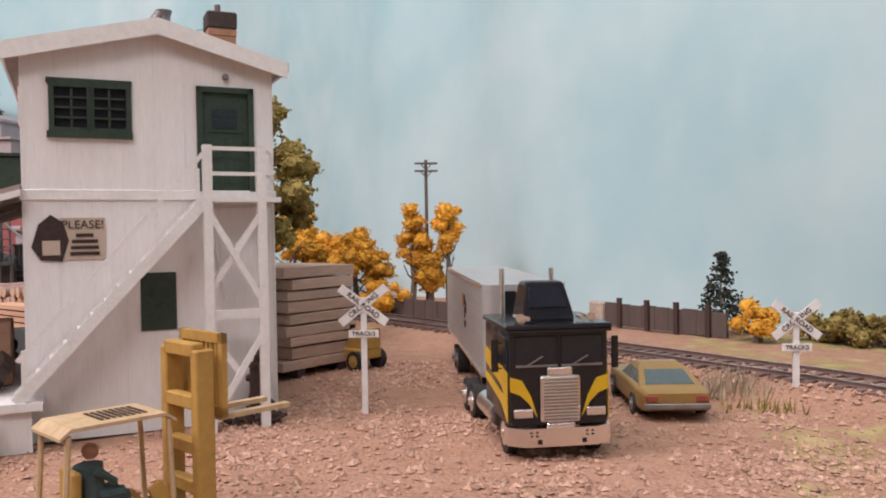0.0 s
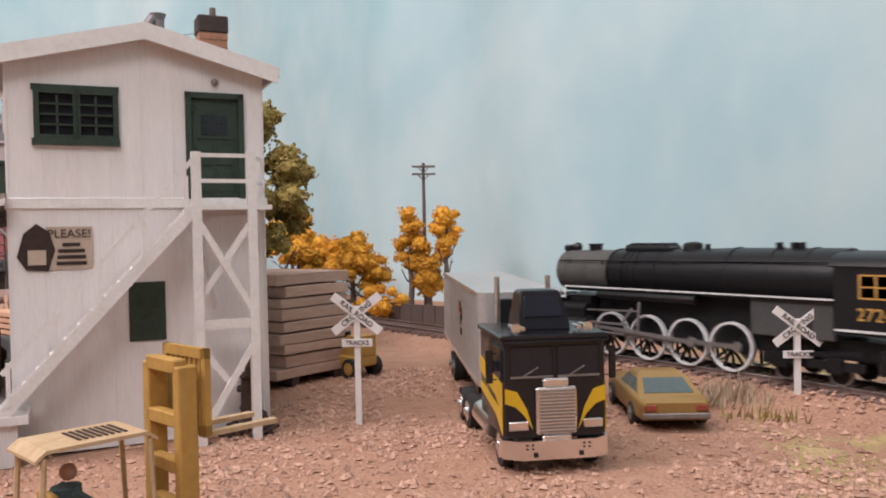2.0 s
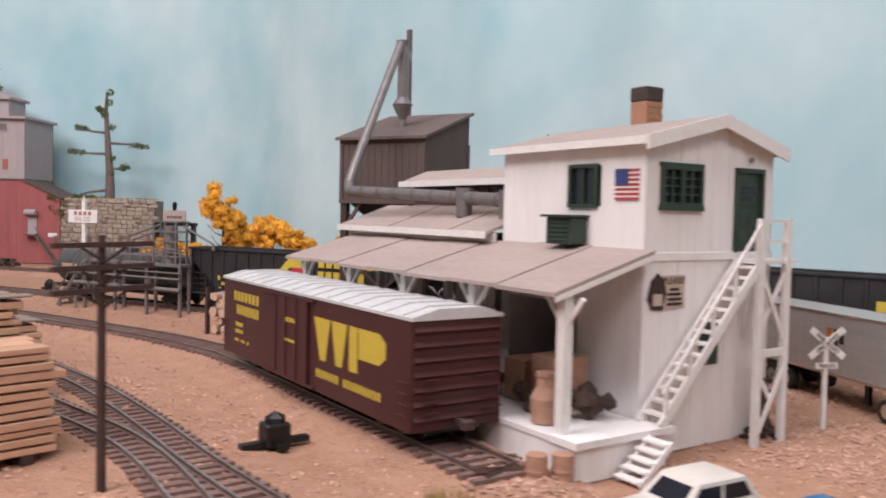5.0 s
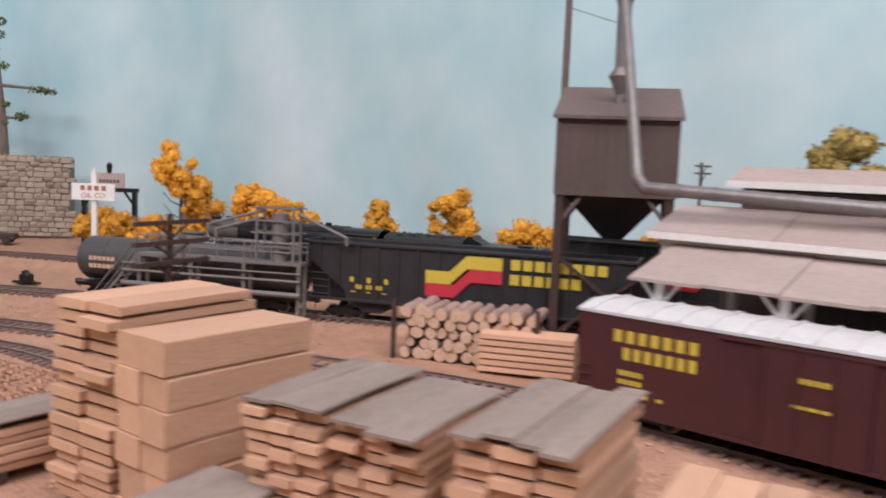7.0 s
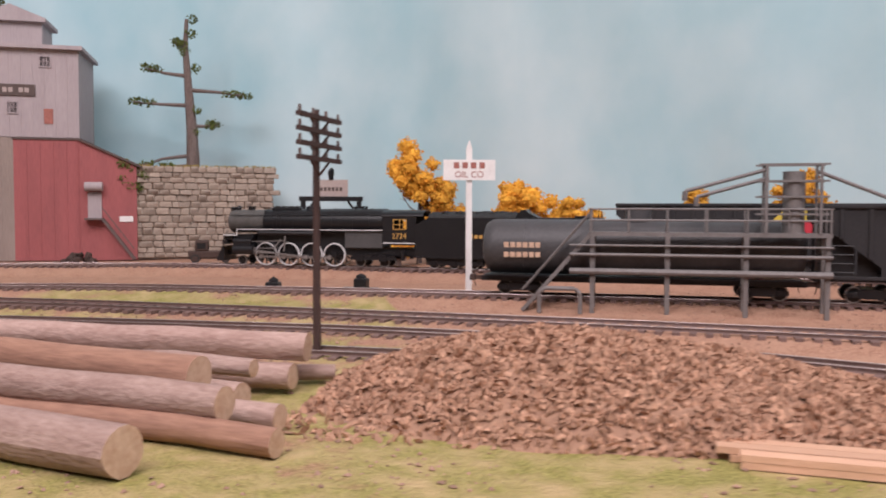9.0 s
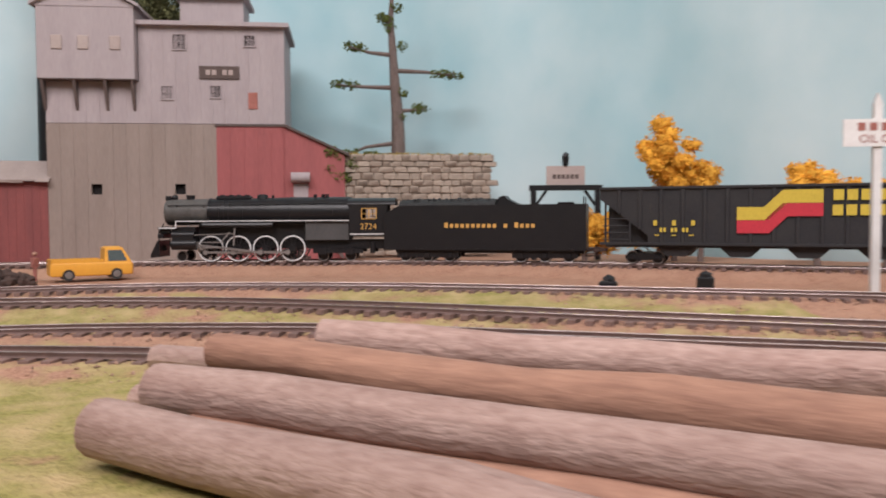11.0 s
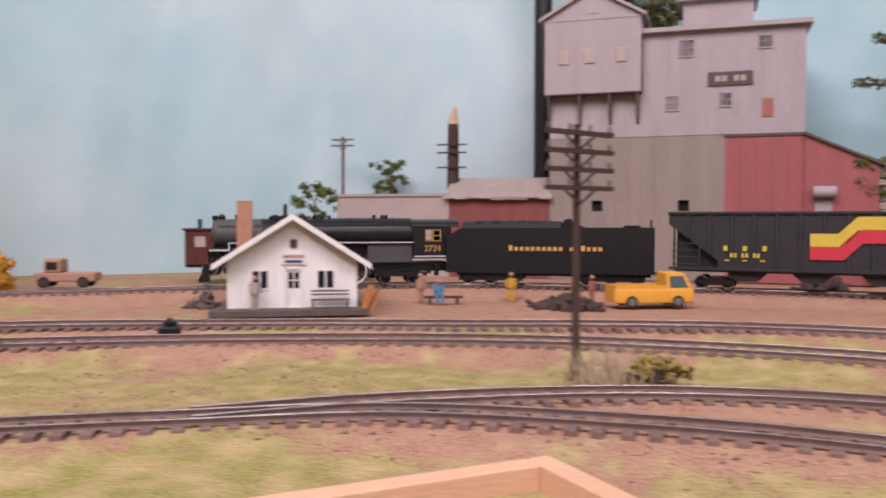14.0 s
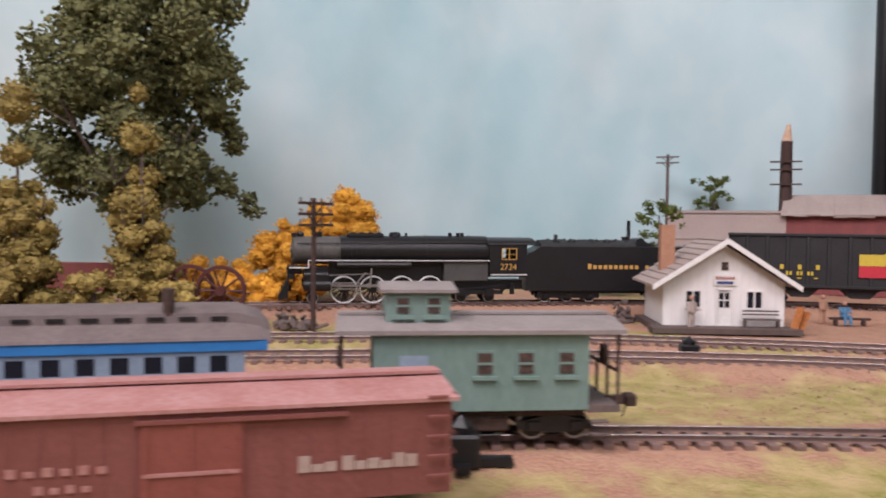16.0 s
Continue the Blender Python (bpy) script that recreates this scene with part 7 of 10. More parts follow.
def build_forklift():
    m = place(74.6, -14.75, 0, 58)
    root = thing("forklift", "weathered yellow forklift with tall mast and open canopy", "forklift", m)
    bm = bmesh.new()
    box(bm, -1.7, 1.1, -0.75, 0.75, 0.35, 0.85, 0.08)
    prism(bm, [(-1.75, 0.4), (-1.75, 1.15), (-1.2, 1.25), (-0.85, 1.0), (-0.85, 0.4)], -0.75, 0.75)
    part("body", bm, FORK_YELLOW, root)
    bm = bmesh.new()
    box(bm, -0.75, -0.1, -0.35, 0.35, 0.85, 1.28, 0.05)
    box(bm, -0.9, -0.74, -0.35, 0.35, 0.95, 2.0, 0.05)
    part("seat", bm, FORK_YELLOW, root, "yellow operator seat")
    bm = bmesh.new()
    bar(bm, (0.75, 0, 0.8), (0.3, 0, 1.35), 0.1, 0.1)
    bar(bm, (0.9, -0.5, 0.85), (0.55, -0.5, 1.5), 0.12, 0.3)
    part("steering_column", bm, FORK_YELLOW, root)
    for x, y in ((-1.2, -0.62), (-1.2, 0.62), (0.9, -0.62), (0.9, 0.62)):
        bm = bmesh.new()
        rod(bm, (x, y, 0.8), (x * 0.9, y, 2.75), 0.055, n=6)
        part("canopy_post", bm, FORK_TAN, root)
    bm = bmesh.new()
    prism(bm, [(-1.25, 2.68), (-1.05, 2.82), (0.75, 2.82), (0.95, 2.68), (0.95, 2.74), (0.75, 2.89), (-1.05, 2.89), (-1.25, 2.74)], -0.68, 0.68)
    can = part("canopy", bm, FORK_TAN, root, "faded tan canopy with a grille")
    bm = bmesh.new()
    for k in range(8):
        box(bm, -0.4 + 0.12 * k, -0.34 + 0.12 * k, -0.4, 0.4, 2.89, 2.91)
    part("canopy_grille", bm, INK, can)
    for y in (-0.62, 0.62):
        bm = bmesh.new()
        box(bm, 1.35, 1.75, y - 0.13, y + 0.13, 0.15, 4.0, 0.03)
        part("mast_rail", bm, FORK_YELLOW, root)
    for z in (1.1, 1.9, 2.8, 3.85):
        bm = bmesh.new()
        box(bm, 1.35, 1.6, -0.6, 0.6, z, z + 0.28, 0.03)
        part("mast_crossbar", bm, FORK_YELLOW, root)
    bm = bmesh.new()
    for y0, y1, z0, z1 in ((-0.85, 0.85, 4.1, 4.3), (-0.85, 0.85, 2.6, 2.8), (-0.85, -0.7, 2.6, 4.3), (0.7, 0.85, 2.6, 4.3)):
        box(bm, 1.85, 1.98, y0, y1, z0, z1)
    rack = part("load_backrest", bm, FORK_YELLOW, root, "yellow load backrest frame")
    for k in range(7):
        bm = bmesh.new()
        box(bm, 1.88, 1.95, -0.6 + 0.18 * k, -0.53 + 0.18 * k, 2.8, 4.1)
        part("backrest_bar", bm, FORK_YELLOW, rack)
    for y in (-0.45, 0.45):
        bm = bmesh.new()
        box(bm, 1.98, 2.1, y - 0.12, y + 0.12, 2.5, 3.2)
        box(bm, 1.98, 3.7, y - 0.1, y + 0.1, 2.5, 2.6)
        part("fork", bm, FORK_TAN, root)
    for x, r in ((1.2, 0.42), (-1.2, 0.36)):
        for y in (-0.8, 0.8):
            road_wheel(root, x, y, r, 0.32, FORK_YELLOW)
    figurine("forklift_driver", "seated painted driver figure in teal on the forklift", m @ place(-0.4, 0, 0.82), "sit", CLOTH_TEAL)


build_forklift()


def crossbuck(x, y, rz, zc, words, label):
    root = thing("crossbuck_sign", label, "crossing sign", place(x, y, 0, rz), "crossing signs")
    bm = bmesh.new()
    box(bm, -0.1, 0.1, -0.08, 0.08, 0, zc + 0.25)
    part("post", bm, WHITE, root)
    for s in (-1, 1):
        bm = bmesh.new()
        y0 = -0.09 if s > 0 else -0.13
        bar(bm, (-0.8, y0, zc - 0.62 * s), (0.8, y0, zc + 0.62 * s), 0.04, 0.3)
        arm = part("blade", bm, WHITE, root)
        lettering("blade_words", words[0] if s > 0 else words[1], 0.26, INK, arm, pose(0, (y0 - 0.035) * U, zc * U, 90, 0, 0) @ pose(0, 0, 0, 0, 0, 37.8 * s))
    bm = bmesh.new()
    box(bm, -0.52, 0.52, -0.14, -0.09, zc - 1.12, zc - 0.86)
    plate = part("track_plate", bm, WHITE, root)
    lettering("plate_words", words[2], 0.22, INK, plate, pose(0, -0.152 * U, (zc - 0.99) * U, 90, 0, 0))
    return root


crossbuck(75.4, -1.5, 12, 3.8, ("CROSSING", "RAIL ROAD", "TRACKS"), "white wooden crossbuck with black lettering on gravel")
crossbuck(90.25, 2.7, 8, 2.95, ("CROSSING", "RAIL ROAD", "TRACKS"), "white wooden crossbuck beside the main line")


def lumber_stack(label, m, lx, ly, h, layer=0.3, mat=LUMBER, gap=True, seed=1, boards=3, top=None, uneven=0.16, fill=0.82):
    """Sawn boards in layers along x; y across; warped and laid by eye."""
    rng = random.Random(seed)
    root = thing("lumber_stack", label, "lumber stack", m, "lumber stacks")
    base = 0.35
    for x in (-lx * 0.32, lx * 0.32):
        bm = bmesh.new()
        box(bm, x - 0.2, x + 0.2, -ly / 2, ly / 2, 0, base)
        part("bearer", bm, POLE_WOOD, root)
    def plank(name, x0, x1, y0, y1, z, t, m_, sag, label=""):
        bm = bmesh.new()
        twist = rng.uniform(-0.03, 0.03)
        rings = []
        for k in range(5):
            f = k / 4
            dz = sag * math.sin(math.pi * f) + twist * (f - 0.5)
            dy = rng.uniform(-0.02, 0.02)
            x = x0 + (x1 - x0) * f
            e = 0.025
            rings.append([(x, y0 + dy + e, z + dz), (x, y1 + dy - e, z + dz), (x, y1 + dy, z + dz + e), (x, y1 + dy, z + t + dz - e), (x, y1 + dy - e, z + t + dz), (x, y0 + dy + e, z + t + dz), (x, y0 + dy, z + t + dz - e), (x, y0 + dy, z + dz + e)])
        loft(bm, rings)
        part(name, bm, m_, root, label)
    z = base
    while z < h - 0.01:
        t = layer * rng.uniform(0.85, 1.15)
        bw = ly / boards
        shift, sway = rng.uniform(-uneven, uneven) * 0.5, rng.uniform(-0.05, 0.05)
        for j in range(boards):
            dx0, dx1 = shift + rng.uniform(-uneven, uneven), shift + rng.uniform(-uneven, uneven)
            y0 = -ly / 2 + bw * j + sway
            plank("board", -lx / 2 + dx0, lx / 2 + dx1, y0 + 0.01, y0 + bw - 0.01 - rng.uniform(0, 0.05), z, t * fill * rng.uniform(0.93, 1.0), mat, rng.uniform(-0.02, 0.03))
        z += t
    if top:
        for j in range(top):
            w = ly / top
            y0 = -ly / 2 + w * j
            plank("cover_board", -lx / 2 - 0.25 + rng.uniform(-0.35, 0.2), lx / 2 + 0.25 + rng.uniform(-0.4, 0.25), y0 - 0.06, y0 + w - 0.02 + rng.uniform(-0.06, 0.04), z + 0.02 + rng.uniform(0, 0.08), 0.09, LUMBER_GREY, rng.uniform(-0.03, 0.08), "greyed cover board")
    return root


lumber_stack("stacked stained lumber bundles on bearers behind the office", place(70.4, 5.2, 0, 64) @ pose(0.012, 0.028, 0), 4.0, 5.6, 4.5, 0.5, LUMBER_PINK, seed=4, boards=3, uneven=0.32, fill=0.9)


def build_loader():
    root = thing("yard_loader", "small yellow yard loader with black tank beside the lumber", "loader", place(71.9, 8.0, 0, 150))
    bm = bmesh.new()
    box(bm, -1.2, 1.2, -0.6, 0.6, 0.5, 1.0, 0.08)
    prism(bm, [(-1.2, 1.0), (-1.2, 1.9), (-0.3, 1.9), (0.1, 1.0)], -0.5, 0.5)
    part("body", bm, FORK_YELLOW, root)
    bm = bmesh.new()
    rod(bm, (0.6, 0, 0.9), (0.6, 0, 2.0), 0.45, n=12)
    part("tank", bm, BLACK, root)
    bm = bmesh.new()
    bar(bm, (1.0, -0.5, 0.8), (2.2, -0.5, 0.25), 0.1, 0.16)
    bar(bm, (1.0, 0.5, 0.8), (2.2, 0.5, 0.25), 0.1, 0.16)
    prism(bm, [(2.1, 0.1), (2.7, 0.1), (2.2, 0.65)], -0.7, 0.7)
    part("bucket", bm, FORK_YELLOW, root)
    for x in (-0.8, 0.8):
        for y in (-0.7, 0.7):
            road_wheel(root, x, y, 0.45, 0.3, FORK_YELLOW)


build_loader()


def scrap_heap(label, x, y, r, h, n, mat, seed, name="scrap_heap", category="scrap"):
    rng = random.Random(seed)
    bm = bmesh.new()
    for k in range(n):
        a, d = rng.uniform(0, 6.28), r * math.sqrt(rng.random())
        z = h * max(0.05, 1 - d / r) * rng.uniform(0.3, 1)
        p = Vector((math.cos(a) * d, math.sin(a) * d, z))
        if k % 2:
            q = p + Vector((rng.uniform(-1, 1), rng.uniform(-1, 1), rng.uniform(-0.3, 0.5))) * r * 0.5
            q.z = max(q.z, 0.05)
            rod(bm, p, q, 0.07 * r, n=6)
        else:
            blob(bm, p, 0.22 * r, 0.35, 1, rng=rng)
    tagged(part(name, bm, mat, None, label, place(x, y)), label, category)


scrap_heap("heap of dark rusty scrap by the office corner", 72.1, -3.2, 0.9, 1.2, 34, RUST, 1)
bm_ = bmesh.new()
rod(bm_, (0, 0, 0), (0, 0, 1.5), 0.26, 0.22, n=12)
rod(bm_, (0, 0, 1.5), (0, 0, 1.62), 0.32, n=12)
rod(bm_, (0, 0, 1.62), (0.1, 0, 2.1), 0.12, n=8)
rod(bm_, (-0.35, 0, 1.1), (0.35, 0, 1.1), 0.12, n=8)
tagged(part("old_pump", bm_, RUST, None, "", place(72.2, -3.3, 0.4)), "rusty upright pump standing in scrap", "pump")
scrap_heap("low heap of dark logs and scrap between the tracks", -28.0, 60.2, 2.0, 0.9, 60, RUST, 2)
scrap_heap("dark scrap lying beside the crossing road", 78.5, 17.0, 1.2, 0.5, 26, RUST, 3)
scrap_heap("stack of split firewood against the depot wall", -49.6, 52.6, 1.0, 1.8, 60, POLE_GREY, 4, "wood_pile", "wood pile")
scrap_heap("clutter of rusty parts under the office porch", 61.5, -8.6, 0.9, 0.5, 24, RUST, 5)


def build_backdrop_fence():
    root = thing("board_fence", "weathered brown board fence along the backdrop with a stone end", "fence", place(83.2, 26.2, 0, -44))
    for k in range(9):
        bm = bmesh.new()
        box(bm, k * 1.05, k * 1.05 + 1.02, -0.1, 0.1, 0.1, 1.55 - 0.04 * (k % 3))
        part("board", bm, BROWN_BOARD, root)
    for k in range(4):
        bm = bmesh.new()
        box(bm, 1.2 + k * 2.3, 1.5 + k * 2.3, -0.3, -0.1, 0, 1.9)
        part("post", bm, POLE_WOOD, root)
    bm = bmesh.new()
    box(bm, -1.3, 0, -0.4, 0.3, 0, 1.55, 0.1)
    part("stone_end", bm, STONE, root, "pale stone end pier")


build_backdrop_fence()
bm_ = bmesh.new()
for k_ in range(10):
    bar(bm_, (62 + k_ * 1.05, 34.6 - k_ * 0.72, 0.75), (63 + k_ * 1.05, 33.9 - k_ * 0.72, 0.75), 0.2, 1.3)
tagged(part("low_board_edge", bm_, BROWN_BOARD, None, "dark timber edging along the backdrop"), "dark timber edging along the backdrop", "edging")


# ---- poles and signs ----
def utility_pole(label, x, y, h, arms, rz, r=0.22, mat=POLE_WOOD, arm_len=3.4, insulators=True, rake=0.0, pitch=0.62):
    root = thing("utility_pole", label, "utility pole", place(x, y, 0, rz, rake), "utility poles")
    bm = bmesh.new()
    rod(bm, (0, 0, 0), (0, 0, h), r, r * 0.8, n=10)
    part("pole", bm, mat, root)
    for k in range(arms):
        z = h - 0.3 - pitch * k
        bm = bmesh.new()
        box(bm, -arm_len / 2, arm_len / 2, -r - 0.1, -r + 0.08, z - 0.08, z + 0.08)
        arm = part("crossarm", bm, mat, root)
        bm = bmesh.new()
        bar(bm, (-arm_len * 0.22, -r, z - 0.08), (0, -r, z - 0.55), 0.05, 0.08)
        bar(bm, (arm_len * 0.22, -r, z - 0.08), (0, -r, z - 0.55), 0.05, 0.08)
        part("arm_brace", bm, mat, arm)
        if insulators:
            for j in range(4):
                px = arm_len * (-0.46 + 0.92 * j / 3)
                bm = bmesh.new()
                rod(bm, (px, -r, z + 0.1), (px, -r, z + 0.3), 0.07, 0.05, n=8)
                part("insulator", bm, POLE_GREY, arm, "small insulator")
    return root


utility_pole("dark wooden pole with four crossarms beside the log pile", 9.05, 22.2, 9.2, 4, 62, 0.15, arm_len=3.6, pitch=0.5)
utility_pole("dark wooden pole with three crossarms behind the tall lumber", 29.5, 6.4, 8.9, 3, 52, 0.15, arm_len=3.8, pitch=0.75)
utility_pole("dark wooden pole with four crossarms in the grass", -23.3, 37.2, 8.7, 4, 55, 0.15, arm_len=3.1)
utility_pole("dark wooden pole with three crossarms by the golden bushes", -60.6, 33.6, 7.9, 3, 100, 0.16, arm_len=3.5, pitch=0.6)
utility_pole("dark wooden pole with three crossarms by the loading track", 48.6, -13.2, 8.2, 3, 62, 0.15, arm_len=3.6, pitch=0.7)
utility_pole("small grey pole with two crossarms by the backdrop", 68.5, 37.4, 12.3, 2, 20, 0.16, POLE_GREY, 1.9, False)
utility_pole("small grey pole with two crossarms behind the pale building", -57.3, 87.5, 14.3, 2, 10, 0.2, POLE_GREY, 2.4, False)
utility_pole("thin dark pole standing behind the pale building", -57.5, 76.0, 7.0, 0, 0, 0.22, BLACK)


def build_broken_pole():
    root = thing("broken_pole", "thick broken pole with bare crossarms beside the red shed", "utility pole", place(-45.4, 88.6, 0, 8))
    bm = bmesh.new()
    rod(bm, (0, 0, 0), (0, 0, 15.3), 0.75, 0.55, n=12)
    part("pole", bm, POLE_WOOD, root)
    bm = bmesh.new()
    rod(bm, (0, 0, 15.3), (0.15, 0, 17.0), 0.55, 0.2, n=10)
    part("broken_top", bm, LOG_END, root, "pale splintered top")
    for z in (13.1, 12.3, 10.8):
        bm = bmesh.new()
        box(bm, -1.5, 1.5, -0.8, -0.65, z, z + 0.16)
        part("crossarm", bm, POLE_WOOD, root)


build_broken_pole()
bm_ = bmesh.new()
rod(bm_, (0, 0, 0), (0, 0, 24.3), 0.3, 0.24, n=10)
tagged(part("bin_mast", bm_, POLE_GREY, None, "", place(53.6, 30.6)), "tall plain grey mast beside the sawdust bin", "mast")
bm_ = bmesh.new()
rod(bm_, (0.1, 0, 22.6), (0.9, -7.2, 20.4), 0.035, n=5)
tagged(part("guy_wire", bm_, STEEL, None, "", place(53.6, 30.6)), "thin steel wire from the mast to the pipe", "wire")
bm_ = bmesh.new()
rod(bm_, (0, 0, 0), (0, 0, 36.0), 0.95, 0.9, n=18)
tagged(part("smokestack", bm_, BLACK, None, "", place(-37.0, 92.5)), "tall dark smokestack beside the mill", "smokestack")


def build_oil_sign():
    root = thing("oil_company_sign", "white post with a small white board lettered in faded red", "sign", place(19.8, 42.5, 0, -10))
    bm = bmesh.new()
    box(bm, -0.19, 0.19, -0.16, 0.16, 0, 9.5)
    prism(bm, [(-0.19, 9.5), (0.19, 9.5), (0, 10.0)], -0.16, 0.16)
    part("post", bm, WHITE, root)
    bm = bmesh.new()
    box(bm, -1.65, 1.65, -0.26, -0.17, 7.45, 8.75)
    board = part("board", bm, WHITE, root)
    bars("name_blocks", board, SIGN_RED, 0, -0.26, 8.2, [0.38] * 4, 0.34, 0.2, 0.015)
    lettering("board_words", "OIL CO", 0.55, SIGN_RED, board, pose(0, -0.27 * U, 7.8 * U, 90, 0, 0))


build_oil_sign()


# ---- oil rack and tank car ----
def build_tank_car():
    root = thing("tank_car", "dark grey tank car standing under the steel loading rack", "tank car", place(20.0, 39.0, 0.7, 154))
    L = 17.6
    n = 24
    bm = bmesh.new()
    cz, r = 2.75, 1.6
    prof = [(0.0, 0.2), (0.0, 1.0), (-0.12, 1.35), (-0.4, 1.55), (-0.7, 1.6), (-L + 0.7, 1.6), (-L + 0.4, 1.55), (-L + 0.12, 1.35), (-L, 1.0), (-L, 0.2)]
    loft(bm, [ring_pts(x, cz, q, q, n) for x, q in prof])
    tank = part("tank", bm, TANK_GREY, root)
    for x in (-2.4, -5.6, -8.8, -12.0, -15.2):
        bm = bmesh.new()
        loft(bm, [ring_pts(x - 0.05, cz, r + 0.03, r + 0.03, n), ring_pts(x + 0.05, cz, r + 0.03, r + 0.03, n)])
        part("tank_band", bm, TANK_GREY, tank)
    bm = bmesh.new()
    rod(bm, (-L / 2, 0, 4.2), (-L / 2, 0, 4.95), 0.75, n=18)
    rod(bm, (-L / 2, 0, 4.95), (-L / 2, 0, 5.05), 0.8, n=18)
    part("dome", bm, TANK_GREY, root)
    bm = bmesh.new()
    box(bm, -L, 0, -1.3, 1.3, 0.8, 1.1)
    for y in (-1.55, 1.55):
        rod(bm, (-0.6, y, 2.7), (-L + 0.6, y, 2.7), 0.04, n=5)
        box(bm, -L + 0.3, -0.3, y - 0.25, y + 0.25, 1.1, 1.18)
    part("underframe", bm, BLACK, root)
    for z in (2.75, 2.2):
        bars("lettering", root, LOG_END, -2.4, 1.62, z, [0.3] * 6, 0.28, 0.08, 0.015, "small pale lettering", 1)
    for x in (-2.2, -L + 2.2):
        truck_frame(root, x, 0.45, 0.85)
        for d in (-0.85, 0.85):
            wheelset(root, x + d, 0.45)
    coupler(root, 0, 1)
    coupler(root, -L, -1)


build_tank_car()


def build_oil_rack():
    root = thing("loading_rack", "grey steel tank loading rack with stair, rails and loading arms", "loading rack", place(24.5, 34.0, 0, -25.5))
    L = 12.2
    bm = bmesh.new()
    box(bm, 0, L, -0.6, 0.6, 4.2, 4.42)
    part("walkway", bm, CATWALK, root)
    for k in range(4):
        x = 0.2 + k * (L - 0.4) / 3
        for y in (-0.5, 0.5):
            bm = bmesh.new()
            box(bm, x - 0.12, x + 0.12, y - 0.1, y + 0.1, 0, 4.2)
            part("column", bm, CATWALK, root)
    for y in (-0.58, 0.58):
        for k in range(7):
            bm = bmesh.new()
            x = 0.1 + k * (L - 0.2) / 6
            rod(bm, (x, y, 4.4), (x, y, 5.7), 0.06, n=6)
            part("rail_post", bm, CATWALK, root)
        for z in (5.05, 5.65):
            bm = bmesh.new()
            rod(bm, (0, y, z), (L, y, z), 0.055, n=6)
            part("hand_rail", bm, CATWALK, root)
    for z, r in ((2.3, 0.17), (3.2, 0.09), (3.7, 0.06)):
        bm = bmesh.new()
        rod(bm, (-1.0, -0.72, z), (L, -0.72, z), r, n=8)
        part("pipe", bm, CATWALK, root)
    for y in (-0.55, 0.55):
        bm = bmesh.new()
        bar(bm, (0.1, y, 4.3), (-3.6, y, 0.05), 0.1, 0.2)
        part("stair_stringer", bm, CATWALK, root)
        bm = bmesh.new()
        rod(bm, (0.1, y, 5.5), (-3.6, y, 1.2), 0.06, n=6)
        part("stair_rail", bm, CATWALK, root)
    for k in range(12):
        f = (k + 0.5) / 12
        bm = bmesh.new()
        box(bm, -3.6 + 3.7 * f - 0.14, -3.6 + 3.7 * f + 0.14, -0.5, 0.5, 4.2 * f, 4.2 * f + 0.05)
        part("stair_tread", bm, CATWALK, root)
    bm = bmesh.new()
    for a, b in (((-2.6, -1.0, 0), (-2.6, -1.0, 1.1)), ((-2.6, -1.0, 1.1), (-2.3, -1.0, 1.35)), ((-2.3, -1.0, 1.35), (-0.7, -1.0, 1.35)), ((-0.7, -1.0, 1.35), (-0.4, -1.0, 1.1)), ((-0.4, -1.0, 1.1), (-0.4, -1.0, 0))):
        rod(bm, a, b, 0.12, n=8)
    part("pipe_hoop", bm, CATWALK, root)
    # the tower with the loading arms
    bm = bmesh.new()
    rod(bm, (10.4, 0, 4.4), (10.4, 0, 7.6), 0.55, n=16)
    part("standpipe", bm, CATWALK, root)
    for x in (9.0, 11.6):
        for y in (-0.6, 0.6):
            bm = bmesh.new()
            box(bm, x - 0.07, x + 0.07, y - 0.07, y + 0.07, 4.4, 8.0)
            part("tower_post", bm, CATWALK, root)
    for z in (5.4, 6.3, 7.1, 7.95):
        bm = bmesh.new()
        for y in (-0.6, 0.6):
            bar(bm, (8.6, y, z), (12.0, y, z), 0.1, 0.1)
        bar(bm, (9.0, -0.6, z), (9.0, 0.6, z), 0.1, 0.1)
        bar(bm, (11.6, -0.6, z), (11.6, 0.6, z), 0.1, 0.1)
        part("tower_rail", bm, CATWALK, root)
    for x0, x1, z0, z1 in ((9.0, 5.0, 7.7, 6.6), (9.2, 5.6, 7.3, 6.3), (11.6, 15.0, 7.6, 6.2)):
        bm = bmesh.new()
        rod(bm, (x0, 0.2, z0), (x1, 0.2, z1), 0.1, n=8)
        rod(bm, (x1, 0.2, z1), (x1, 0.2, z1 - 0.5), 0.14, n=8)
        part("loading_arm", bm, CATWALK, root)
    return root


build_oil_rack()


# ---- lumber yard ----
FRESH = "tall stack of fresh pale sawn boards on bearers"
GREYTOP = "stack of pale sawn boards under greyed cover boards"
lumber_stack(FRESH, place(29.6, 2.1, 0, 45), 5.4, 3.1, 6.5, 0.4, seed=11, boards=2, uneven=0.2, fill=0.76)
lumber_stack("squared bundle of smooth pale lumber in large blocks", place(31.75, -0.75, 0, 40), 5.2, 2.5, 6.15, 0.94, seed=12, boards=2, uneven=0.08, fill=0.985)
lumber_stack(GREYTOP, place(35.0, -4.5, 0, 50), 4.6, 2.3, 5.1, 0.32, seed=13, top=3, uneven=0.3, fill=0.76)
lumber_stack(GREYTOP, place(36.95, -6.1, 0, 50), 4.2, 2.4, 4.9, 0.3, seed=14, top=2, uneven=0.3, fill=0.76)
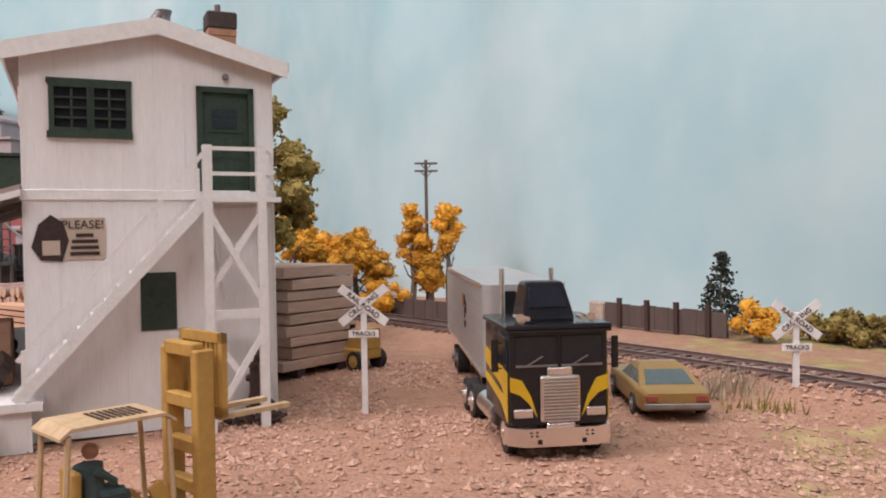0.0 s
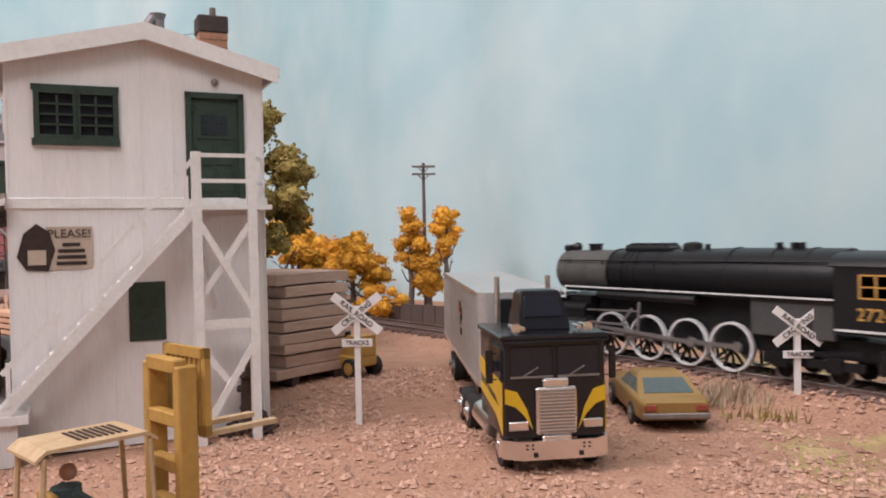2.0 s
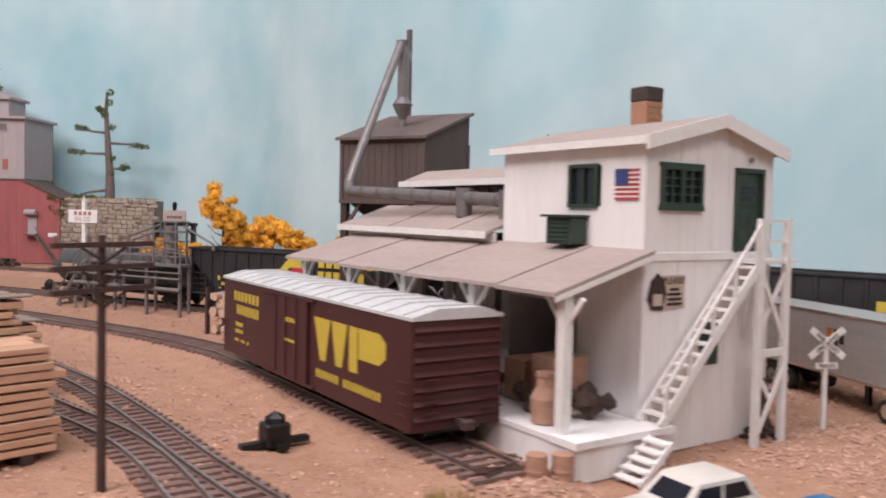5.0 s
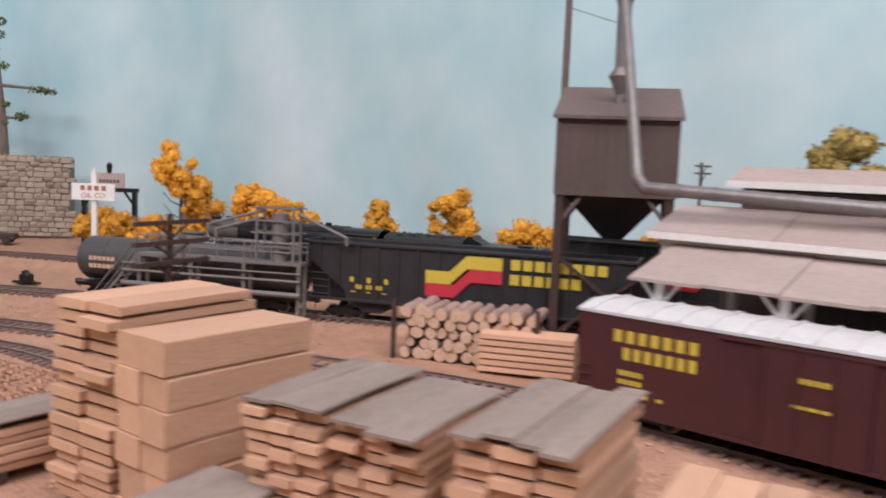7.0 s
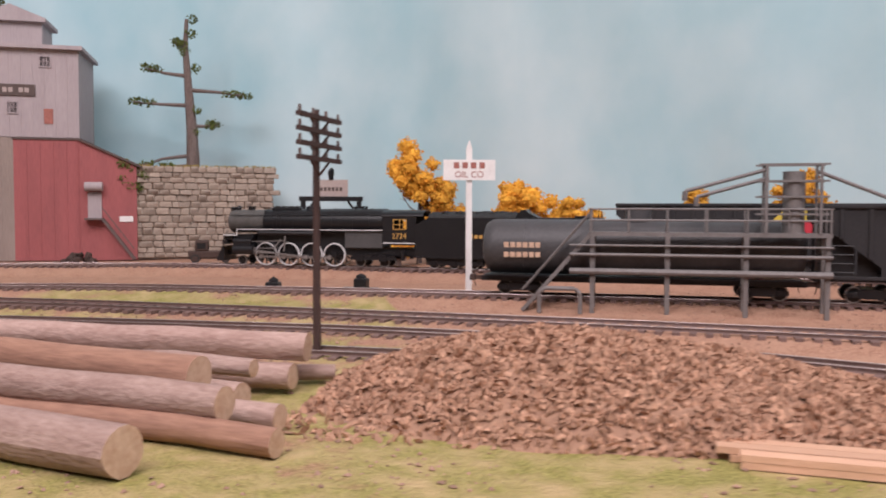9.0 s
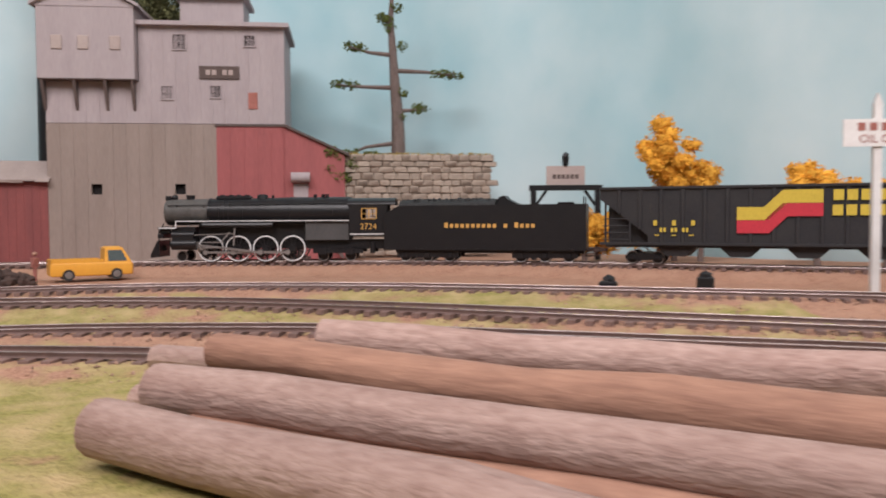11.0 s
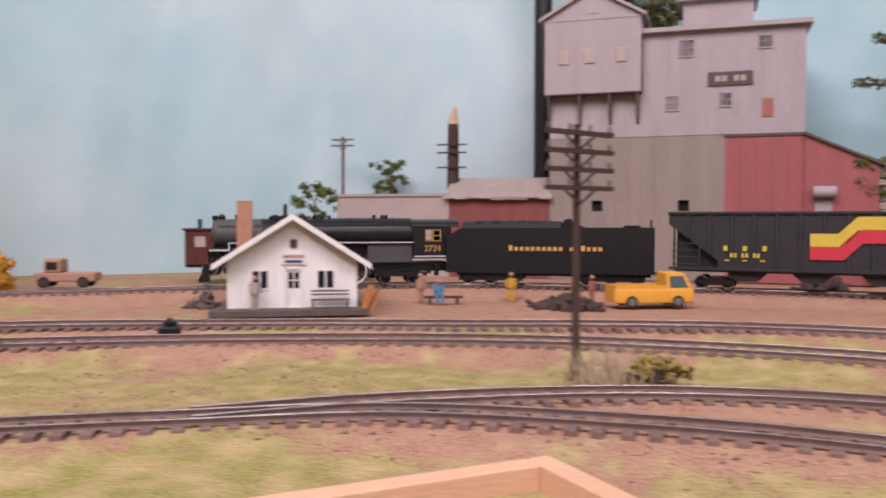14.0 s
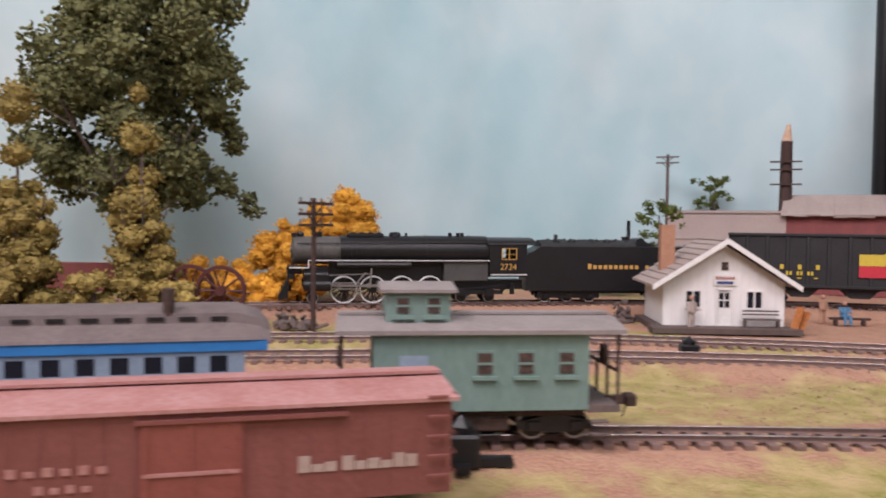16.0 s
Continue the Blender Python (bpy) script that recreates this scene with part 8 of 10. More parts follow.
lumber_stack(GREYTOP, place(39.75, -8.0, 0, 50), 4.9, 2.8, 5.2, 0.32, seed=15, top=4, uneven=0.3, fill=0.76)
lumber_stack(FRESH, place(42.4, -11.1, 0, 50), 5.8, 2.9, 4.0, 0.32, seed=16, uneven=0.3, fill=0.78)
lumber_stack("low stack of pale boards under a grey sheet", place(25.0, 5.1, 0, 42), 5.4, 2.6, 1.75, 0.3, seed=17, top=2)
lumber_stack("low stack of pale boards under a grey sheet", place(31.0, -6.9, 0, 50), 4.4, 2.4, 2.6, 0.32, seed=18, top=2)
lumber_stack("low stack of fresh pale boards", place(35.6, -13.8, 0, 50), 6.4, 2.6, 2.2, 0.32, seed=19)
lumber_stack("low stack of pale boards beyond the yard", place(37.8, -2.3, 0, 50), 4.0, 2.2, 3.4, 0.32, seed=20, top=2)
lumber_stack("low stack of fresh pale boards", place(29.0, -6.0, 0, 46), 5.0, 2.4, 1.6, 0.32, seed=21)


bm_ = bmesh.new()
box(bm_, -0.55, 0.55, -0.35, 0.35, 0, 0.03)
tagged(part("paper_slip", bm_, WHITE, None, "", place(41.4, -6.5, 5.36, 40)), "small white paper slip on the cover boards", "paper")


def loose_planks(label, x, y, rz, n, length, seed):
    root = thing("plank_pile", label, "planks", place(x, y, 0.05, rz))
    rng = random.Random(seed)
    for k in range(n):
        bm = bmesh.new()
        y0 = (k % 3) * 0.45 + rng.uniform(-0.05, 0.05)
        z = 0.16 * (k // 3)
        box(bm, -length / 2 + rng.uniform(-0.3, 0.3), length / 2 + rng.uniform(-0.3, 0.3), y0, y0 + 0.42, z, z + 0.15)
        part("plank", bm, LUMBER, root)


loose_planks("fresh pale planks lying on the turf", 19.6, 6.0, -30, 6, 6.0, 1)
loose_planks("pale planks lying on the gravel", 29.5, 1.2, 40, 5, 5.0, 2)


def log_mesh(length, r0, r1, seed, mat=LOG_BARK):
    rng = random.Random(seed)
    bm = bmesh.new()
    n, steps = 14, 7
    rings = []
    for i in range(steps + 1):
        f = i / steps
        r = r0 + (r1 - r0) * f
        wob = (rng.uniform(-0.05, 0.05), rng.uniform(-0.05, 0.05))
        if 0 < i < steps:
            r *= rng.uniform(0.93, 1.07)
        rings.append([(length * (f - 0.5), wob[0] + r * (1 + rng.uniform(-0.04, 0.04)) * math.cos(2 * math.pi * k / n), wob[1] + r * (1 + rng.uniform(-0.04, 0.04)) * math.sin(2 * math.pi * k / n)) for k in range(n)])
    loft(bm, rings, close=False)
    ends = bmesh.new()
    for ring, s in ((rings[0], -1), (rings[-1], 1)):
        c = Vector((ring[0][0] + s * 0.02, 0, 0))
        vs = [ends.verts.new((p[0], p[1], p[2])) for p in ring]
        mid = ends.verts.new(c)
        for k in range(n):
            ends.faces.new((vs[k], vs[(k + 1) % n], mid) if s > 0 else (vs[(k + 1) % n], vs[k], mid))
    return bm, ends


def loose_log(label, p0, p1, r0, r1, seed, mat=LOG_BARK):
    """A log from p0 to p1 (centres of its ends)."""
    p0, p1 = Vector(p0), Vector(p1)
    d = p1 - p0
    rz, ry = math.degrees(math.atan2(d.y, d.x)), -math.degrees(math.asin(d.z / d.length))
    c = (p0 + p1) / 2
    root = thing("log", label, "log", pose(c.x * U, c.y * U, c.z * U, 0, ry, rz), "log pile")
    bm, ends = log_mesh(d.length, r0, r1, seed, mat)
    part("bark", bm, mat, root)
    for s in (-1, 1):
        one = ends.copy()
        bmesh.ops.delete(one, geom=[v for v in one.verts if v.co.x * s < 0], context="VERTS")
        part("end_grain", one, LOG_END, root, "pale cut end")


LB = "long pinkish-brown log lying in the grass pile"
loose_log("thick grey-brown log at the front of the pile", (-9.1, 19.9, 0.58), (4.4, 9.3, 0.56), 0.55, 0.55, 1)
loose_log("orange-brown barked log in the grass pile", (-7.6, 20.0, 0.38), (7.5, 10.3, 0.36), 0.38, 0.34, 2, LOG_BROWN)
loose_log(LB, (-8.4, 21.0, 1.05), (6.3, 11.5, 0.95), 0.5, 0.42, 3)
loose_log(LB, (-9.4, 23.3, 0.4), (7.6, 12.4, 0.38), 0.35, 0.34, 4)
loose_log("reddish log lying on top of the pile", (-7.5, 21.8, 1.6), (5.6, 13.3, 1.3), 0.36, 0.52, 5, LOG_BROWN)
loose_log(LB, (-7.0, 22.9, 0.6), (6.6, 14.0, 0.55), 0.5, 0.45, 6)
loose_log(LB, (-9.6, 25.6, 0.9), (6.9, 16.0, 1.0), 0.33, 0.27, 7)
loose_log("thick grey log at the back of the pile", (-5.4, 22.3, 1.75), (8.5, 17.3, 1.3), 0.38, 0.45, 8)
loose_log("short dark log at the back of the pile", (2.0, 19.0, 0.35), (9.4, 18.2, 0.35), 0.3, 0.24, 9)
loose_log(LB, (-6.0, 24.0, 0.5), (8.0, 16.9, 0.45), 0.45, 0.4, 10)


def build_log_crib():
    root = thing("log_rack", "stack of short cut logs with pale ends beside the hopper car", "log stack", place(44.8, 20.0, 0, -27))
    rng = random.Random(5)
    bm, ends = log_mesh(3.4, 0.36, 0.36, 3)
    bark, cuts = mesh_of("bark", bm, LOG_BARK), []
    for s in (-1, 1):
        one = ends.copy()
        bmesh.ops.delete(one, geom=[v for v in one.verts if v.co.x * s < 0], context="VERTS")
        cuts.append(mesh_of("end_grain", one, LOG_END))
    for row in range(5):
        for k in range(11 - row % 2):
            x = -3.6 + k * 0.74 + (0.37 if row % 2 else 0) + rng.uniform(-0.12, 0.12)
            m = pose(x * U, rng.uniform(-0.15, 0.15) * U, (0.38 + row * 0.6 + rng.uniform(-0.06, 0.08) * (row > 0)) * U, rng.uniform(0, 360), 0, 90 + rng.uniform(-3, 3))
            log = new("log", bark)
            log.parent = root
            log.matrix_basis = m @ Matrix.Diagonal((rng.uniform(0.9, 1.1), rng.uniform(0.75, 1.12), rng.uniform(0.75, 1.12), 1))
            for cut in cuts:
                cap = new("end_grain", cut)
                cap.parent = log
    for s in (-1, 1):
        bm = bmesh.new()
        box(bm, -4.3 if s < 0 else 4.0, -4.1 if s < 0 else 4.2, -1.9, -1.6, 0, 3.4)
        part("end_stake", bm, POLE_WOOD, root)
    stack = thing("slab_crate", "crate of stacked pale slab boards beside the cut logs", "lumber stack", place(47.2, 16.6, 0, -27))
    for row in range(6):
        bm = bmesh.new()
        box(bm, -2.6 + rng.uniform(-0.1, 0.1), 2.6 + rng.uniform(-0.1, 0.1), -1.1, 1.1, 0.1 + row * 0.36, 0.1 + row * 0.36 + 0.26)
        part("slab", bm, LUMBER, stack)


build_log_crib()


def build_chip_pile():
    rng = np.random.default_rng(7)
    bm = bmesh.new()
    nx, ny = 60, 34
    grid = []
    def height(f, g):
        u, v = f * 2 - 1, g * 2 - 1
        base = max(0.0, 1 - (abs(u) ** 2.2 + abs(v) ** 2.0))
        ridge = 1.0 - 0.45 * max(0.0, u + 0.3)
        return 2.15 * base ** 0.8 * ridge
    for i in range(nx + 1):
        row = []
        for j in range(ny + 1):
            f, g = i / nx, j / ny
            x, y = -7.6 + 18.6 * f, -5.6 + 10.6 * g
            z = height(f, g)
            z += (0.18 * noise.noise(Vector((x * 1.4, y * 1.4, 0))) + 0.12 * noise.noise(Vector((x * 4, y * 4, 2)))) * min(1, z * 2)
            row.append(bm.verts.new((x, y, z - 0.08)))
        grid.append(row)
    for a, b in zip(grid, grid[1:]):
        for j in range(ny):
            bm.faces.new((a[j], b[j], b[j + 1], a[j + 1]))
    m = place(16.1, 14.5, 0, -22)
    root = thing("chip_pile", "broad heap of reddish brown wood chips", "chip pile", m)
    part("heap", bm, CHIPS, root)
    verts, faces = [], []
    for k in range(15000):
        f, g = rng.random(), rng.random()
        z = height(f, g)
        if z < 0.02 and rng.random() < 0.8:
            continue
        x, y = -7.6 + 18.6 * f, -5.6 + 10.6 * g
        z += 0.18 * noise.noise(Vector((x * 1.4, y * 1.4, 0))) * min(1, z * 2)
        a = rng.normal(size=3)
        a /= np.linalg.norm(a)
        b = np.cross(a, rng.normal(size=3))
        b /= np.linalg.norm(b)
        c = np.cross(a, b)
        la, lb, lc = rng.uniform(0.06, 0.16), rng.uniform(0.04, 0.09), 0.03
        p = np.array([x, y, z])
        o = len(verts)
        verts += [p - a * la - b * lb, p + a * la - b * lb, p + a * la + b * lb, p - a * la + b * lb, p + c * lc * 2]
        faces += [(o, o + 1, o + 4), (o + 1, o + 2, o + 4), (o + 2, o + 3, o + 4), (o + 3, o, o + 4), (o + 3, o + 2, o + 1, o)]
    me = bpy.data.meshes.new("chip")
    me.from_pydata([tuple(float(q) * U for q in v) for v in verts], [], faces)
    me.materials.append(CHIPS)
    ob = new("loose_cover", me)
    ob.parent = root
    tagged(ob, "loose wood chips", "", "", "stuff")


build_chip_pile()


def switch_stand(label, x, y, rz, s=1.0):
    root = thing("switch_stand", label, "switch stand", place(x, y, 0.1, rz), "switch stands")
    bm = bmesh.new()
    box(bm, -0.5 * s, 0.5 * s, -0.45 * s, 0.45 * s, 0, 0.9 * s, 0.08)
    blob(bm, (0, 0, 0.9 * s), 0.42 * s, 0.15, 1)
    part("motor", bm, BLACK, root)
    bm = bmesh.new()
    box(bm, -1.4 * s, 1.4 * s, -0.2 * s, 0.2 * s, 0, 0.22 * s)
    box(bm, -0.2 * s, 0.2 * s, -0.9 * s, 0.9 * s, 0, 0.18 * s)
    part("base_tie", bm, BLACK, root)


SW = "low black switch machine beside the track"
switch_stand(SW, 52.6, -7.4, 40)
switch_stand(SW, 7.6, 45.6, -20, 0.9)
switch_stand(SW, -41.0, 38.4, 30, 0.9)
switch_stand(SW, -41.3, 17.6, 35)
switch_stand(SW, 13.5, 47.5, -25, 0.9)


# ---- porch goods ----
def porch_goods():
    def on_porch(a, b):
        return Matrix.Translation((66.04 * U, -7.26 * U, 0)) @ pose(0, 0, 0, 0, 0, 36.6) @ place(a, b, 1.5)
    bm = bmesh.new()
    for z0, z1, r0, r1 in ((0, 0.9, 0.5, 0.55), (0.9, 1.3, 0.55, 0.35), (1.3, 1.7, 0.35, 0.3), (1.7, 1.85, 0.36, 0.36)):
        rod(bm, (0, 0, z0), (0, 0, z1), r0, r1, n=14)
    tagged(part("milk_churn", bm, CLAY, None, "", on_porch(-3.0, 1.4)), "clay-coloured churn on the porch deck", "churn")
    bm = bmesh.new()
    rod(bm, (0, 0, 0), (0, 0, 0.9), 0.3, n=12)
    tagged(part("red_can", bm, FLAG_RED, None, "", on_porch(-2.3, 1.6)), "small red can on the porch deck", "can")
    for a, b, s in ((-0.9, 3.0, 1.6), (-1.0, 5.0, 1.3)):
        bm = bmesh.new()
        box(bm, -s / 2, s / 2, -s / 2, s / 2, 0, s * 1.3, 0.04)
        tagged(part("crate", bm, CLAY, None, "", on_porch(a, b)), "plain tan crate on the porch deck", "crate", "crates")
    for k, (a, b) in enumerate(((-1.0, 1.2), (-1.6, 3.4), (-2.2, 6.5), (-1.2, 8.4), (-2.4, 10.5))):
        bm = bmesh.new()
        rng = random.Random(k)
        for j in range(16):
            blob(bm, (rng.uniform(-0.8, 0.8), rng.uniform(-0.7, 0.7), rng.uniform(0.1, 0.9)), rng.uniform(0.2, 0.4), 0.3, 1, rng=rng)
        tagged(part("sack_heap", bm, RUST, None, "", on_porch(a, b)), "heap of dark sacks and parts on the porch", "sacks", "sack heaps")
    for a, b in ((-4.2, -1.0), (-5.0, -0.6)):
        bm = bmesh.new()
        rod(bm, (0, 0, 0), (0, 0, 1.1), 0.38, 0.38, n=14)
        rod(bm, (0, 0, 0.5), (0, 0, 0.6), 0.41, n=14)
        m = Matrix.Translation((66.04 * U, -7.26 * U, 0)) @ pose(0, 0, 0, 0, 0, 36.6) @ place(a, b, 0)
        tagged(part("barrel", bm, CLAY, None, "", m), "weathered barrel standing below the porch", "barrel", "barrels")


porch_goods()


# ---- the mill and its neighbours against the backdrop ----
def mill_window(parent, x, z, w, h, y, hood=False):
    bm = bmesh.new()
    box(bm, x - w / 2 - 0.1, x + w / 2 + 0.1, y - 0.1, y + 0.02, z - 0.12, z)
    box(bm, x - w / 2 - 0.1, x + w / 2 + 0.1, y - 0.08, y + 0.02, z + h, z + h + 0.1)
    box(bm, x - w / 2 - 0.1, x - w / 2, y - 0.08, y + 0.02, z, z + h)
    box(bm, x + w / 2, x + w / 2 + 0.1, y - 0.08, y + 0.02, z, z + h)
    for k in (1, 2):
        box(bm, x - w / 2 + w * k / 3 - 0.03, x - w / 2 + w * k / 3 + 0.03, y - 0.05, y + 0.02, z, z + h)
    box(bm, x - w / 2, x + w / 2, y - 0.05, y + 0.02, z + h / 2 - 0.03, z + h / 2 + 0.03)
    fr = part("window", bm, GREY_SIDING, parent)
    bm = bmesh.new()
    box(bm, x - w / 2, x + w / 2, y + 0.02, y + 0.06, z, z + h)
    part("pane", bm, DARK_HOLE, fr, "near-black sheet painted as shade in the window")


def sheet_wall(name, parent, mat, x0, x1, y0, y1, z0, z1, holes=(), pitch=1.15, label=""):
    bm = bmesh.new()
    wall_with_openings(bm, x0, x1, y0, y1, z0, z1, list(holes))
    ob = part(name, bm, mat, parent, label)
    n = int((x1 - x0) / pitch)
    for k in range(1, n):
        x = x0 + (x1 - x0) * k / n
        if any(h[0] - 0.1 < x < h[1] + 0.1 for h in holes):
            continue
        bm = bmesh.new()
        box(bm, x - 0.03, x + 0.03, y0 - 0.035, y0, z0 + 0.03, z1 - 0.03)
        part("sheet_seam", bm, mat, ob)
    return ob


def build_mill():
    root = thing("mill", "tall grey and brown sheet-clad mill with a red lean-to", "mill building", place(-35.0, 86.7, 0, 1.5))
    # x runs from the west corner, y back
    sheet_wall("wall", root, TAN_SIDING, 0, 15.8, 0, 0.4, 0, 13.2, [(4.0, 5.0, 6.4, 7.4), (11.8, 12.8, 6.4, 7.4)], label="brown-grey lower wall")
    # sheets behind the two holes carry the inner shade as colour
    for x in (4.0, 11.8):
        bm = bmesh.new()
        box(bm, x, x + 1, 0.5, 0.6, 6.4, 7.4)
        part("opening", bm, DARK_HOLE, root, "near-black sheet painted as shade in the square opening")
    sheet_wall("wall", root, RED_SIDING, 15.8, 22.4, 0, 0.4, 0, 13.1, label="faded red lower wall")
    bm = bmesh.new()
    for x0, x1 in ((0.0, 0.4), (22.0, 22.4)):
        box(bm, x0, x1, 0.4, 9.0, 0, 13.1)
    box(bm, 0, 22.4, 8.6, 9.0, 0, 23)
    part("side_wall", bm, TAN_SIDING, root)
    sheet_wall("wall", root, GREY_SIDING, 8.6, 22.4, 0.02, 0.4, 13.25, 22.6, label="grey-mauve upper wall")
    sheet_wall("wall", root, GREY_SIDING, 0, 8.6, 0.02, 0.4, 13.25, 17.2, label="grey-mauve upper wall")
    bm = bmesh.new()
    box(bm, 22.05, 22.4, 0.4, 8.6, 13.25, 22.6)
    box(bm, 0, 0.35, 0.4, 8.6, 13.25, 23)
    part("side_wall", bm, GREY_SIDING, root)
    bm = bmesh.new()
    box(bm, 8.0, 22.9, -0.6, 9.4, 22.6, 23.0)
    part("roof", bm, GREY_SIDING, root, "grey sheet roof edge")
    bm = bmesh.new()
    box(bm, 15.7, 22.6, -0.12, 0, 13.0, 13.2)
    part("ledge", bm, BROWN_BOARD, root)
    # overhanging bay with its brackets
    bm = bmesh.new()
    box(bm, -0.3, 8.5, -1.2, 6.0, 17.3, 24.2)
    bay = part("bay", bm, GREY_SIDING, root, "overhanging grey upper bay")
    bm = bmesh.new()
    prism(bm, [(-0.3, 24.2), (8.5, 24.2), (4.1, 26.6)], -1.2, 6.0)
    part("gable", bm, GREY_SIDING, bay)
    for pts in ([(-0.8, 24.0), (4.1, 26.7), (4.1, 27.0), (-0.8, 24.3)], [(9.0, 24.0), (4.1, 26.7), (4.1, 27.0), (9.0, 24.3)]):
        bm = bmesh.new()
        prism(bm, pts, -1.6, 6.4)
        part("bay_roof", bm, GREY_SIDING, bay)
    bm = bmesh.new()
    box(bm, -0.35, 8.55, -1.25, -1.2, 24.0, 24.2)
    box(bm, 3.4, 4.8, -1.25, -1.2, 24.55, 24.75)
    part("bay_trim", bm, GREY_SIDING, bay)
    bm = bmesh.new()
    box(bm, -0.3, 8.5, -1.15, 0.0, 17.2, 17.32)
    part("bay_floor", bm, BROWN_BOARD, bay, "dark underside of the bay")
    for x in (0.0, 2.9, 5.7, 8.2):
        bm = bmesh.new()
        prism(bm, [(-1.1, 17.2), (0.0, 17.2), (0.0, 14.4), (-0.15, 14.6)], x - 0.12, x + 0.12, "x")
        part("bracket", bm, POLE_GREY, bay)
    for x in (1.5, 3.9, 6.8):
        bm = bmesh.new()
        box(bm, x - 0.5, x + 0.5, -1.32, -1.2, 20.0, 21.3, 0.05)
        part("shutter", bm, CREAM, bay, "pale closed shutter")
    for x, z, w, h in ((12.4, 20.4, 1.2, 1.4), (19.1, 20.8, 1.0, 1.0), (11.2, 15.6, 1.0, 1.2), (15.8, 15.8, 0.9, 1.1)):
        mill_window(root, x, z, w, h, 0.0)
    bm = bmesh.new()
    box(bm, 18.9, 19.8, -0.06, 0.02, 14.7, 16.3)
    part("patch", bm, SIGN_RED, root, "rusty pink patch")
    bm = bmesh.new()
    box(bm, 14.3, 18.1, -0.14, 0.0, 17.6, 18.8)
    sign = part("sign_board", bm, BROWN_BOARD, root, "small brown name board")
    bars("sign_letters", sign, CREAM, 16.2, -0.14, 17.95, [0.5, 0.5, 0, 0.5, 0.5], 0.42, 0.15, 0.02)
    # cupola
    bm = bmesh.new()
    box(bm, 12.0, 18.2, 3.0, 8.0, 23.0, 26.0)
    cup = part("cupola", bm, GREY_SIDING, root)
    bm = bmesh.new()
    prism(bm, [(11.5, 26.0), (18.7, 26.0), (18.7, 26.4), (15.1, 27.8), (11.5, 26.4)], 2.4, 8.6)
    part("cupola_roof", bm, GREY_SIDING, cup)
    # red lean-to
    bm = bmesh.new()
    prism(bm, [(22.4, 0), (28.2, 0), (28.2, 10.3), (22.4, 13.0)], -0.3, 6)
    lean = part("lean_to", bm, RED_SIDING, root, "faded red sheet lean-to")
    bm = bmesh.new()
    prism(bm, [(22.3, 13.0), (28.7, 10.1), (28.7, 10.35), (22.3, 13.25)], -0.6, 6.3)
    part("lean_to_roof", bm, BROWN_BOARD, lean, "dark edged lean-to roof")
    bm = bmesh.new()
    box(bm, 23.2, 24.6, -0.45, -0.3, 4.6, 7.4)
    part("door", bm, GREY_SIDING, lean, "grey side door")
    bm = bmesh.new()
    rod(bm, (23.0, -0.9, 8.0), (24.8, -0.9, 8.0), 0.5, n=12)
    part("door_hood", bm, GREY_SIDING, lean, "rounded door hood")
    bm = bmesh.new()
    box(bm, 23.0, 24.8, -1.5, -0.3, 4.4, 4.6)
    bar(bm, (24.8, -1.4, 4.5), (28.0, -1.4, 0.1), 0.1, 0.25)
    bar(bm, (24.8, -0.6, 4.5), (28.0, -0.6, 0.1), 0.1, 0.25)
    bar(bm, (24.8, -1.4, 5.7), (28.0, -1.4, 1.3), 0.08, 0.1)
    part("door_stair", bm, POLE_GREY, lean, "grey outside stair")
    bm = bmesh.new()
    box(bm, 26.4, 27.8, -0.4, -0.3, 4.2, 4.8)
    part("notice", bm, WHITE, lean, "small white notice")


build_mill()


def build_low_buildings():
    root = thing("warehouse", "long low pale stucco warehouse with a flat roof", "warehouse", place(-56.0, 83.6, 0, 9))
    sheet_wall("wall", root, CREAM, 0, 11.4, 0, 0.4, 0, 7.9, [(4.9, 5.9, 1.4, 3.0)], pitch=11)
    bm = bmesh.new()
    box(bm, 0, 0.4, 0.4, 6, 0, 7.9)
    box(bm, -0.15, 11.5, -0.15, 6, 7.9, 8.15)
    box(bm, -0.1, 11.45, -0.1, 0.0, 5.2, 5.4)
    part("cornice", bm, CREAM, root)
    mill_window(root, 5.4, 1.5, 0.9, 1.4, 0.05)
    mill_window(root, 9.6, 1.5, 0.9, 1.4, 0.05)
    root = thing("red_shed", "dull red board shed with a ragged brown sheet roof", "shed", place(-44.9, 85.4, 0, 7))
    sheet_wall("wall", root, RED_FLAT, 0, 10.0, 0, 0.4, 0, 7.7, pitch=0.7)
    rng = random.Random(1)
    for k in range(9):
        bm = bmesh.new()
        x = -0.3 + k * 1.17
        prism(bm, [(-0.6 + rng.uniform(-0.12, 0.12), 7.6 + rng.uniform(-0.1, 0.1)), (4.0, 9.7 + rng.uniform(-0.15, 0.1)), (4.0, 9.85), (-0.6, 7.8)], x, x + 1.2, "x")
        part("roof_sheet", bm, ROOF_FELT, root, "curled brown roof sheet")


build_low_buildings()


